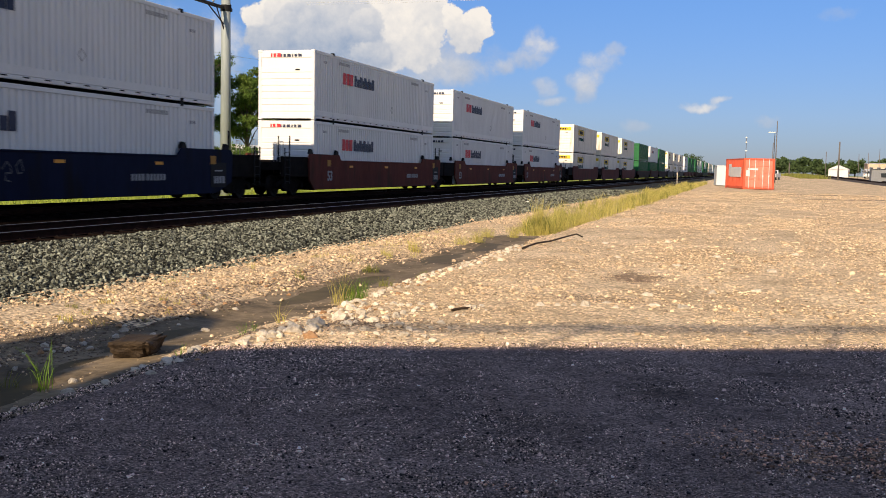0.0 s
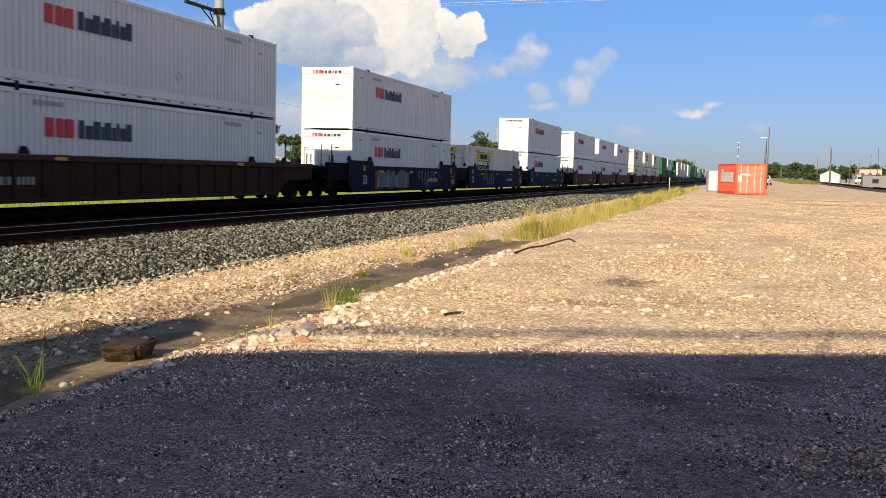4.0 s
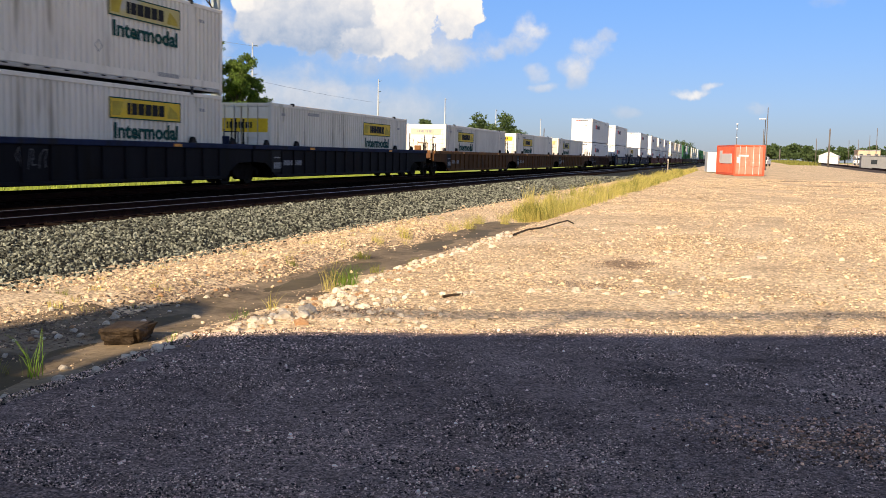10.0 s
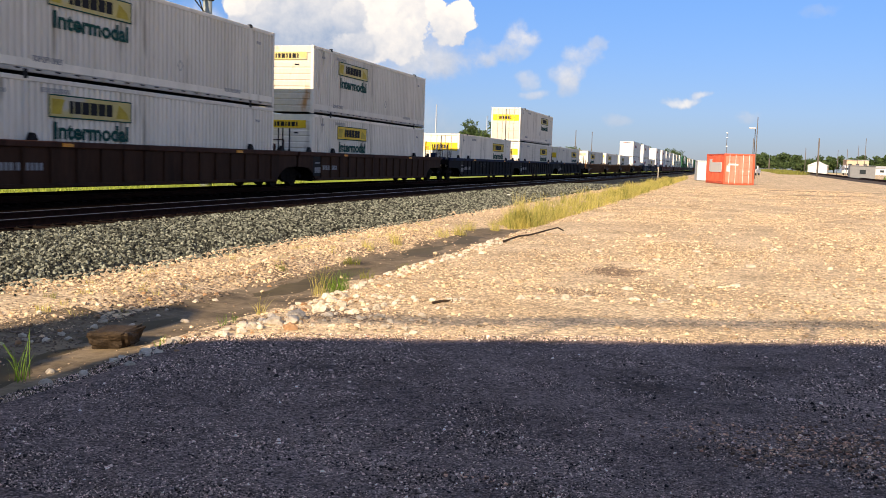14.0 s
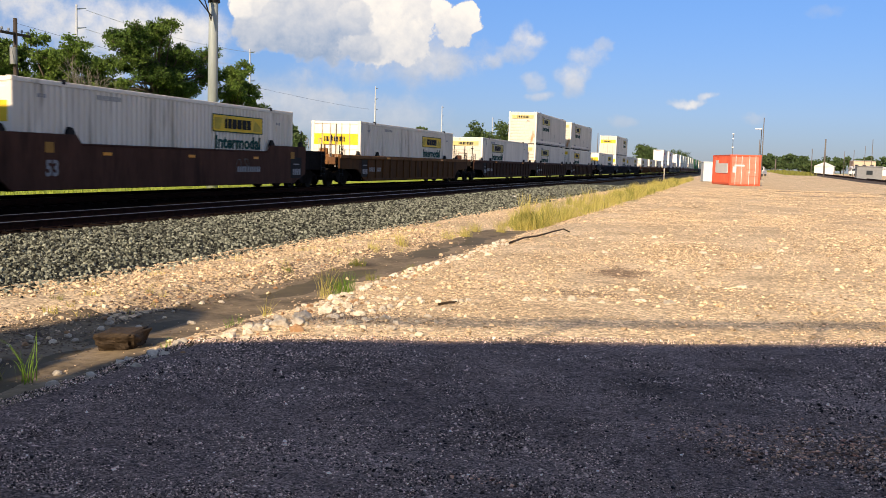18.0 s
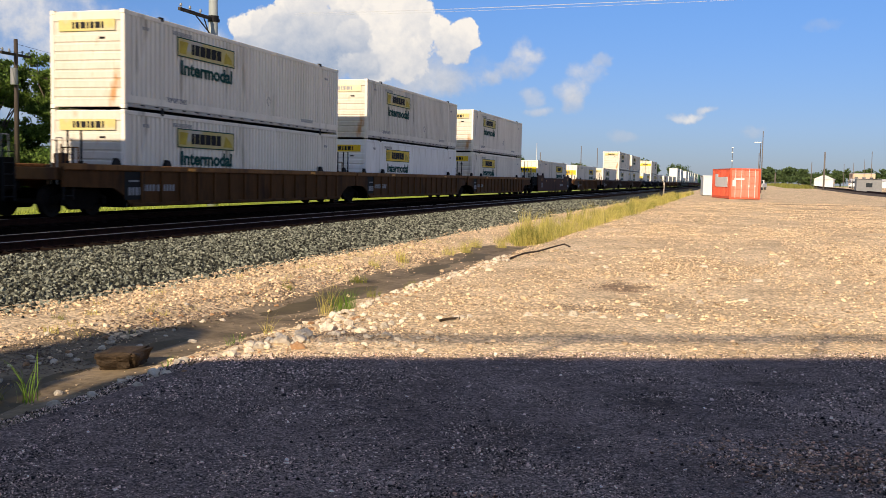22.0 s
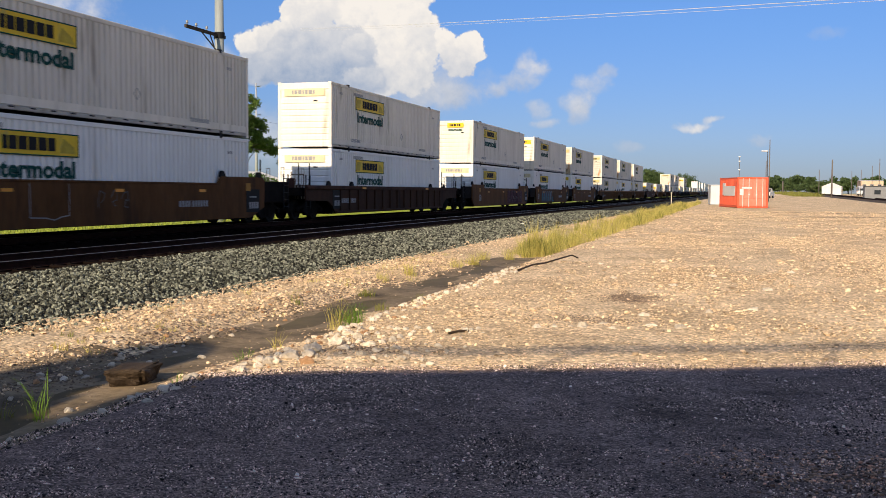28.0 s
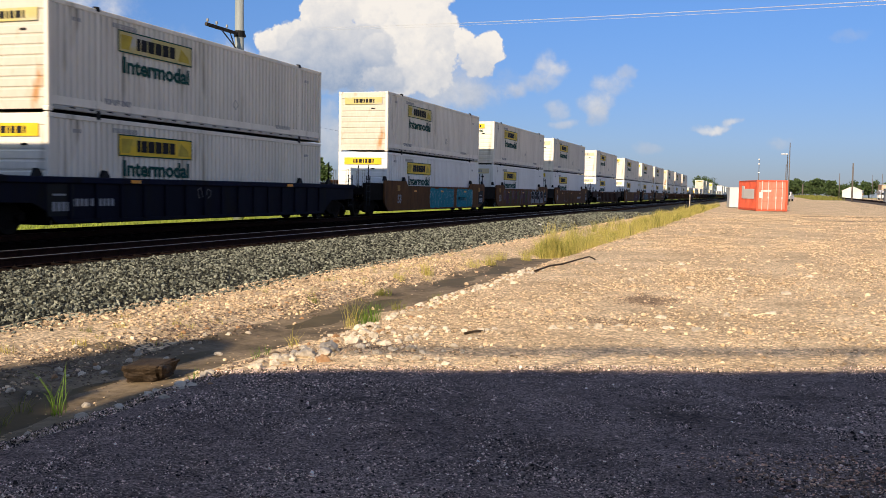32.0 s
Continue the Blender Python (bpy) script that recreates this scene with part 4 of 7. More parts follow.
def nose_sign(root, style, rusty=False, small=""):
    if style == "jb" and small == "l":
        part("sign_panel", box_mesh("worn_panel", M_CREAM, -0.98, 0.98, 0.0, 0.014, CH - 0.62, CH - 0.29), root, "cream sign panel bleached by the sun")
        stuff(part("brand_mark", stored("worn_bars", lambda: brand_row("nose", M_GREY_INK, 1.15, 0.17)), root, "worn dark sign bars", at=(-0.6, -0.003, CH - 0.53)))
    elif style == "jb" and small == "s":
        part("sign_panel", box_mesh("small_panel", M_YELLOW, -0.55, 0.6, -0.002, 0.014, CH - 0.48, CH - 0.17), root, "small yellow sign panel")
        stuff(part("brand_mark", stored("smallbars", lambda: brand_row("nose", M_INK, 0.8, 0.15)), root, at=(-0.38, -0.004, CH - 0.4)))
        stuff(part("sign_word", lettering("small_word", "Intermodal", 0.95, 0.15, M_TEAL), root, "dark green word Intermodal", at=(-0.45, 0.006, CH - 0.7))).rotation_euler = (0, 0, -math.pi / 2)
    elif style == "jb":
        part("sign_panel", box_mesh("nose_panel", M_FADED if rusty else M_YELLOW, -0.98, 0.98, -0.002, 0.014, CH - 0.62, CH - 0.29), root, "faded yellow sign panel" if rusty else "yellow sign panel")
        stuff(part("brand_mark", stored("nosebars", lambda: brand_row("nose", M_INK, 1.15, 0.19)), root, at=(-0.5, -0.004, CH - 0.55)))
    else:
        stuff(part("brand_mark", stored("nosered", lambda: brand_row("nose", M_RED, 0.42, 0.15)), root, at=(-0.72, 0.008, CH - 0.3)))
        stuff(part("brand_mark", stored("nosenavy", lambda: brand_row("nose", M_NAVYINK, 0.95, 0.12)), root, at=(-0.26, 0.008, CH - 0.3)))
    part("vent", box_mesh("vent", M_GASKET, 0.42, 0.62, 0.005, 0.02, CH - 0.86, CH - 0.8), root, "small dark vent")


def bogie(root, y):
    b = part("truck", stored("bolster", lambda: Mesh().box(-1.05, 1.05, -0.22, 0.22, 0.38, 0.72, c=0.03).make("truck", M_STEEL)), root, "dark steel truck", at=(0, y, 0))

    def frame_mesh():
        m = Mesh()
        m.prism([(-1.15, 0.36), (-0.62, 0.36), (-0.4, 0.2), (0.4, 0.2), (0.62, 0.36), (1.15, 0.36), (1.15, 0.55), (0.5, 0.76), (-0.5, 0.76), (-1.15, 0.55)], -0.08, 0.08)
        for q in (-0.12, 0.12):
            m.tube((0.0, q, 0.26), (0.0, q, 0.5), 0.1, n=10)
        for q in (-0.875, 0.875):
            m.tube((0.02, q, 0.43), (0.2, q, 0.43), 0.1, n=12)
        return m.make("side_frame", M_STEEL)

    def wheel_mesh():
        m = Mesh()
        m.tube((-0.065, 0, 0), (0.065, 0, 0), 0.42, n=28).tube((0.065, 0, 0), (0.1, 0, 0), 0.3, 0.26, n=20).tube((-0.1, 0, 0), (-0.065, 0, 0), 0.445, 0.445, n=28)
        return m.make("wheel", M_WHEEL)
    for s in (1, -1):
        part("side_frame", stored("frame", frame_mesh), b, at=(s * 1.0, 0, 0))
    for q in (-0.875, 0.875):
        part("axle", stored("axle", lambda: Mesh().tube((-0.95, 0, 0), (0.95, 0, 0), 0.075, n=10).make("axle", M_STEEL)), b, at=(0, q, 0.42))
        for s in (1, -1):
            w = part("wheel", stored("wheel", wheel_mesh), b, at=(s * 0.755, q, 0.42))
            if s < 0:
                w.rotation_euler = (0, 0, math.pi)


def well_car(style, paint, rear_long, front_long, far=False, tags=(), label=""):
    """One well unit; y=0 is the rear end of its load. rear_long, front_long: that end has a coupler, else it shares a truck."""
    mat = CAR_PAINT[paint]
    # blue cars get a black lower side that paints in the shade below the chord
    low = CAR_PAINT["unlit"] if paint == "blue" else CAR_PAINT.get(paint + "_low", mat) if style == "ribbed" else mat
    root = thing("well_car", label, "railcar", "cars of the train")
    a, b = (-3.1 if rear_long else -1.87), CL + (3.1 if front_long else 1.87)
    # the painted side stops short; black panels stand in for shade over the trucks
    c, d = (-0.75 if rear_long else 0.2), CL + 0.85
    smooth_side = [(c, 0.66), (c + 0.15, 0.50), (c + 0.5, 0.25), (CL - 0.2, 0.25), (CL + 0.3, 0.42), (d, 0.62), (d + 0.05, 1.60), (d - 0.08, 1.72),
                   (CL - 2.25, 1.72), (CL - 2.5, 1.47), (2.5, 1.47), (2.25, 1.72), (c + 0.05, 1.72), (c - 0.04, 1.60)]
    rib_side = [(a + 0.1, 0.84), (-0.8, 0.80), (-0.3, 0.58), (0.05, 0.27), (CL - 0.05, 0.27), (CL + 0.3, 0.58), (CL + 0.8, 0.80), (b - 0.1, 0.84), (b - 0.1, 1.40), (a + 0.1, 1.40)]
    prof = smooth_side if style == "smooth" else rib_side
    for s in (1, -1):
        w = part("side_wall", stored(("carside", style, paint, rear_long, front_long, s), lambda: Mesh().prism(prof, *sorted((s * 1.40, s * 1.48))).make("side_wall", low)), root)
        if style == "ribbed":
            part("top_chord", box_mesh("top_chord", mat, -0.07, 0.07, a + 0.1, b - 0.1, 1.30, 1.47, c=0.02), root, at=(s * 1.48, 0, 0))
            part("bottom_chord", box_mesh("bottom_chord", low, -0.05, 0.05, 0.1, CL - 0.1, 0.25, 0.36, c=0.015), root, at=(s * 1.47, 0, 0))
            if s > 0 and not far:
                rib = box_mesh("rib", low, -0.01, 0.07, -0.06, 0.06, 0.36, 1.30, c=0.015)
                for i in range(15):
                    part("rib", rib, root, at=(1.47, 0.55 + i * 1.075, 0))
        else:
            for y0, y1 in ((a + 0.02, c + 0.3), (d - 0.3, b - 0.02)):
                part("end_sill", box_mesh("end_sill", M_STEEL, *sorted((s * 1.30, s * 1.385)), y0, y1, 0.78, 1.58, c=0.02), root, "black panel standing in for shade over the truck")
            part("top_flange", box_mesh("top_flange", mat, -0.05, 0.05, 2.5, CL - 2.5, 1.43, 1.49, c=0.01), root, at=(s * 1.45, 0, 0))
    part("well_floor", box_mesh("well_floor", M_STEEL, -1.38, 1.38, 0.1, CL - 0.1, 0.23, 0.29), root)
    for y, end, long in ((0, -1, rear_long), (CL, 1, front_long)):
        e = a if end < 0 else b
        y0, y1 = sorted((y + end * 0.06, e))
        # decks other than ribbed ochre go near-black, like the shaded gap between cars
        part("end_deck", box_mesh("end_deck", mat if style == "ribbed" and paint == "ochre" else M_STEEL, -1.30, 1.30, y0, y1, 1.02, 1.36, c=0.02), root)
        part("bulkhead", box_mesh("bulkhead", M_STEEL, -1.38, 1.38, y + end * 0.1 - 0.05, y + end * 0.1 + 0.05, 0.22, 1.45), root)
        if not far:
            for q in (0.35, 0.95):
                part("guide_post", stored("post", lambda: Mesh().tube((0, 0, 1.3), (0, 0, 2.42), 0.03, n=8).box(-0.04, 0.04, -0.04, 0.04, 1.3, 1.55).make("guide_post", M_GASKET)), root, at=(q, y + end * (1.35 if q < 0.5 else 1.55), 0))
            for q in (2.1, -0.55):
                part("corner_guide", stored("guide", lambda: Mesh().prism([(-0.17, 0), (0.17, 0), (0.15, 0.07), (0.05, 0.2), (-0.07, 0.22), (-0.12, 0.1)], -0.05, 0.07).make("corner_guide", M_GASKET)), root,
                     at=(1.38, y - end * q, 1.45 if style == "ribbed" else 1.70))
            for q, h in ((1.0, 2.15), (0.55, 2.1)) if long else ():
                part("handrail", stored(("handrail", h), lambda: handrail(h)), root, "bent pale handrail", at=(q + 0.25, e - end * (0.25 if q > 0.7 else 0.6), 0))
            if style == "ribbed" and end < 0:
                part("gear_box", stored(("gear", paint), lambda: Mesh().box(-0.55, 0.55, -0.14, 0.14, 1.36, 1.5, c=0.02).box(-0.5, -0.1, -0.1, 0.1, 1.5, 1.78, c=0.03).tube((0.3, 0, 1.5), (0.3, 0, 1.95), 0.025, n=8).tube((-0.3, 0, 1.78), (-0.3, 0, 2.05), 0.02, n=8).tube((-0.3, 0, 1.95), (0.3, 0, 1.95), 0.02, n=8).make("gear_box", mat)), root, "painted steel bracket box", at=(0.1, y + end * 0.95, 0))
        if long:
            part("coupler", stored("coupler", lambda: Mesh().box(-0.11, 0.11, -0.42, 0.42, 0.72, 0.98, c=0.03).box(-0.2, 0.2, -0.55, -0.2, 0.68, 1.02, c=0.04).make("coupler", M_STEEL)), root, at=(0, e + end * 0.3, 0))
            if not far:
                part("end_ladder", stored("ladder", lambda: ladder()), root, "steel grab-iron ladder", at=(1.44, e - end * 0.35, 0))
    if rear_long:
        bogie(root, -1.75)
    if front_long:
        bogie(root, CL + 1.75)
    else:
        bogie(root, CL + 1.87)
    if far:
        return root
    x = 1.487
    for y in (3.6, 8.1, 12.6) if style == "smooth" else (3.3, 12.9):
        part("reflector", box_mesh("reflector", M_REFLECT, 0, 0.008, -0.2, 0.2, 1.18, 1.27) if style == "smooth" else box_mesh("reflector", M_REFLECT, 0.06, 0.076, -0.22, 0.22, 1.33, 1.42), root, "amber reflector", at=(x + 0.004, y, 0))
    stuff(part("number_mark", bars("number_mark", M_GREY_INK, (0.12, 0.11, 0.11, 0.12, 0.02, 0.11, 0.11, 0.11, 0.11, 0.11, 0.11), 0.06, 0.2), root, "plain white number bars", at=(x, 11.2 if style == "smooth" else 0.62, 0.70)))
    part("panel", box_mesh("panel", M_GASKET, 0, 0.006, 0.05, 1.05, 0.45, 1.28), root, "black stencil panel", at=(x - (0.0 if style == "smooth" else 0.0), -0.35 if style == "ribbed" else CL - 0.6, 0))
    stuff(part("panel_mark", bars("panel_mark", M_GREY_INK, (0.5,), 0.1, 0.05), root, at=(x + 0.008, -0.1 if style == "ribbed" else CL - 0.3, 0.98)))
    stuff(part("panel_mark", bars("panel_mark_b", M_GREY_INK, (0.13, 0.13, 0.13, 0.16), 0.05, 0.24), root, at=(x + 0.008, -0.12 if style == "ribbed" else CL - 0.35, 0.58)))
    if style == "smooth":
        stuff(part("size_mark", lettering("size_mark", "53", 0.5, 0.42, M_GREY_INK), root, "grey number 53", at=(x + 0.002, 1.0, 0.62)))
        for y in (1.15, CL - 0.4):
            part("placard", box_mesh("placard", M_PLACARD, 0, 0.006, -0.17, 0.17, 1.22, 1.5), root, "faded orange placard", at=(x + 0.002, y, 0))
    for i, (kind, y, w) in enumerate(tags):
        stuff(part("graffiti", graffiti_mesh(kind, w, i + int(y * 7)), root, {"outline": "white outlined", "frame": "white outlined", "white": "thin grey", "arches": "grey, teal and plum", "purple_mass": "dark purple", "jagged": "sage green and orange", "tall_letters": "faded plum and olive", "black_letters": "black on white", "teal_mass": "bright teal"}[kind] + " spray-painted graffiti", at=(x + 0.004, y, 0)))
    return root


def handrail(h):
    m = Mesh()
    m.tube((0, -0.13, 0.9), (0, -0.13, h), 0.014, n=6).tube((0, 0.13, 0.9), (0, 0.13, h), 0.014, n=6).tube((0, -0.13, h), (0, 0.13, h), 0.014, n=6)
    return m.make("handrail", M_ROD)


def ladder():
    m = Mesh()
    for q in (-0.2, 0.2):
        m.box(-0.02, 0.02, q - 0.02, q + 0.02, 0.5, 1.9)
    for i in range(5):
        m.tube((0.01, -0.2, 0.6 + 0.28 * i), (0.01, 0.2, 0.6 + 0.28 * i), 0.013, n=6)
    return m.make("end_ladder", M_GASKET)


SPRAY = {k: surf(k + "_spray", tuple(0.72 * v for v in c), tuple(1.15 * v for v in c), 2.5, 0.65, spec=0.1) for k, c in (
    ("pale", (0.30, 0.46, 0.50)), ("plum", (0.085, 0.028, 0.040)), ("grey", (0.125, 0.122, 0.125)), ("white", (0.30, 0.30, 0.31)), ("teal", (0.012, 0.205, 0.265)), ("purple", (0.050, 0.013, 0.022)),
    ("sage", (0.13, 0.19, 0.155)), ("black", (0.008, 0.008, 0.010)), ("orange", (0.24, 0.09, 0.02)), ("olive", (0.085, 0.07, 0.03)), ("mauve", (0.13, 0.075, 0.085)))}


def graffiti_mesh(kind, width, seed):
    """Overlapping sprayed strokes with no readable letters, lying on the car's side between 0.32 m and 1.42 m."""
    rng = random.Random(seed)
    names = []

    def slot(colour):
        if colour not in names:
            names.append(colour)
        return names.index(colour)
    m = Mesh()

    def stroke(pts, w, colour, lift):
        for i, ((y0, z0), (y1, z1)) in enumerate(zip(pts, pts[1:])):
            d = Vector((y1 - y0, z1 - z0))
            if d.length < 1e-4:
                continue
            n = Vector((-d.y, d.x)).normalized() * w / 2
            k = lift + 0.00004 * i
            m.add([(k, y0 + n.x, z0 + n.y), (k, y0 - n.x, z0 - n.y), (k, y1 - n.x, z1 - n.y), (k, y1 + n.x, z1 + n.y)], [(0, 1, 2, 3)], slot(colour))
        for i, (y, z) in enumerate(pts):
            k = lift + 0.00004 * i + 0.00002
            m.add([(k, y, z)] + [(k, y + w / 2 * math.cos(a), z + w / 2 * math.sin(a)) for a in [0.785 * j for j in range(8)]], [(0, 1 + j, 1 + (j + 1) % 8) for j in range(8)], slot(colour))

    def mass(y0, y1, colour, lift, jag=0.09, lo=0.34, hi=1.38):
        n = max(6, int((y1 - y0) / 0.22))
        up = [(y0 + (y1 - y0) * i / n, hi - jag * rng.random() * 2 * (1.6 if i in (0, n) else 1)) for i in range(n + 1)]
        down = [(y0 + (y1 - y0) * i / n, lo + jag * rng.random()) for i in range(n + 1)]
        for i in range(n):
            m.add([(lift, *down[i]), (lift, *down[i + 1]), (lift, *up[i + 1]), (lift, *up[i])], [(0, 1, 2, 3)], slot(colour))

    def arch(y, w, lo=0.42, hi=1.3):
        return [(y, lo), (y + 0.03 * w, (lo + hi) / 2), (y + 0.12 * w, hi - 0.12), (y + 0.38 * w, hi), (y + 0.62 * w, hi - 0.05), (y + 0.72 * w, hi - 0.25), (y + 0.62 * w, lo + 0.2), (y + 0.66 * w, lo)]

    def glyph(y, w, lo=0.46, hi=1.28):
        """A loose looping stroke that spells nothing."""
        turn, lean = rng.choice((-1, 1)), rng.uniform(-0.1, 0.1)
        loop = [(-0.34, lo), (-0.26, lo + 0.55 * (hi - lo)), (-0.05, hi), (0.28, hi - 0.12 * (hi - lo)), (0.3, lo + 0.52 * (hi - lo)), (-0.02, lo + 0.45 * (hi - lo)), (0.02, lo + 0.12 * (hi - lo)), (0.36, lo + 0.05 * (hi - lo))]
        return [(y + w * (0.5 + turn * f + lean) + rng.uniform(-0.06, 0.06), z + rng.uniform(-0.06, 0.06)) for f, z in loop[rng.choice((0, 0, 1)):rng.choice((6, 8))]]
    if kind == "frame":
        stroke([(0, 1.38), (0, 0.52), (0.6, 0.50), (0.9, 0.44), (1.2, 0.52), (width, 0.55), (width, 1.38)], 0.03, "white", 0.0)
    elif kind == "arches":
        mass(0.0, width - 0.6, "plum", 0.0)
        k = round(width / 1.1)
        for i in range(k):
            y = i * (width - 0.7) / k
            w = 1.25 * (width - 0.7) / k
            stroke([(y + 0.36 * w, 0.5), (y + 0.34 * w, 0.85), (y + 0.38 * w, 1.05)], 0.24, "teal", 0.002)
            stroke(arch(y + 0.1, w), 0.15, "grey", 0.004)
            stroke([(p + 0.09, q + 0.02) for p, q in arch(y + 0.1, w)], 0.022, "white", 0.007)
        y = width - 1.9
        stroke([(y, 0.9), (y + 0.7, 1.25), (y + 0.95, 1.05), (y + 0.75, 0.85), (y + 0.1, 0.55), (y + 0.8, 0.62), (y + 0.4, 1.1)], 0.05, "white", 0.008)
        stroke([(width - 0.35, 0.4), (width - 0.2, 0.75)], 0.2, "teal", 0.002)
        stroke([(width - 0.1, 0.38), (width + 0.12, 0.4)], 0.12, "teal", 0.003)
    elif kind == "purple_mass":
        mass(0.0, width, "purple", 0.0, 0.07)
        k = round(width / 0.95)
        for i in range(k):
            stroke(glyph(i * width / k + 0.05, 0.9 * width / k), 0.24, "plum", 0.002)
            stroke(arch(i * width / k + 0.1, 1.1 * width / k, 0.5, 1.26), 0.022, "mauve", 0.004)
            stroke(glyph(i * width / k + 0.1, 0.8 * width / k), 0.018, "grey", 0.005)
        for _ in range(6):
            stroke([(rng.uniform(0, width), rng.uniform(0.5, 1.35))], 0.09, "grey", 0.006)
    elif kind == "jagged":
        for y in (0.0, 1.4, width - 1.4):
            mass(y, y + 1.3, "orange", 0.0, 0.12)
        mass(0.45, width - 0.2, "sage", 0.002, 0.2)
        k = round(width / 0.5)
        for i in range(k):
            y = 0.3 + i * (width - 0.6) / k
            stroke([(y, 0.45), (y + 0.22, rng.uniform(1.15, 1.36)), (y + 0.3, 0.8), (y + 0.5, rng.uniform(0.9, 1.1))], 0.035, "grey", 0.004 + 0.0004 * i)
            stroke([(y + 0.1, 0.5), (y + 0.2, 0.95)], 0.13, "pale" if i % 3 == 0 else "sage", 0.003)
    elif kind == "tall_letters":
        k = round(width / 0.8)
        for i in range(k):
            y = i * width / k
            stroke(glyph(y, 0.9 * width / k, 0.44, 1.3), 0.25, ("mauve", "plum", "olive")[i % 3], 0.0005 * i)
            stroke(arch(y + 0.05, 1.2 * width / k, 0.4, 1.34), 0.022, "grey", 0.008)
    elif kind == "black_letters":
        mass(0.0, width, "white", 0.0, 0.05, 0.38, 1.34)
        mass(0.0, width, "plum", 0.002, 0.10, 0.60, 1.30)
        k = round(width / 1.1)
        for i in range(k):
            stroke(glyph(i * width / k, 0.95 * width / k, 0.55, 1.25), 0.34, "white", 0.004 + 0.001 * i)
            stroke(glyph(i * width / k, 0.95 * width / k, 0.52, 1.25), 0.26, "black", 0.009 + 0.001 * i)
    elif kind == "teal_mass":
        mass(0.0, width, "teal", 0.0, 0.05, 0.30, 1.43)
        k = round(width / 0.55)
        for i in range(k):
            y = i * width / k
            stroke(arch(y, 1.1 * width / k, rng.uniform(0.8, 1.0), rng.uniform(1.22, 1.36)), 0.016, "pale", 0.003)
            if i % 2:
                stroke(arch(y - 0.2, 1.6 * width / k, 0.45, rng.uniform(0.8, 0.95)), 0.014, "pale", 0.004)
        stroke([(0.02, 0.45), (-0.06, 0.8), (0.03, 1.25)], 0.035, "pale", 0.004)
        stroke([(width, 0.5), (width + 0.05, 0.9), (width - 0.02, 1.3)], 0.03, "pale", 0.004)
    else:
        # a quick outline in one colour
        k = max(2, round(width / 0.55))
        for i in range(k):
            stroke(glyph(i * width / k, 0.85 * width / k, 0.45 if kind == "outline" else 0.7, 1.3 if kind == "outline" else 1.2), 0.045 if kind == "outline" else 0.03, "white" if kind == "outline" else "grey", 0.0004 * i)
    return m.make("graffiti", *[SPRAY[c] for c in names])


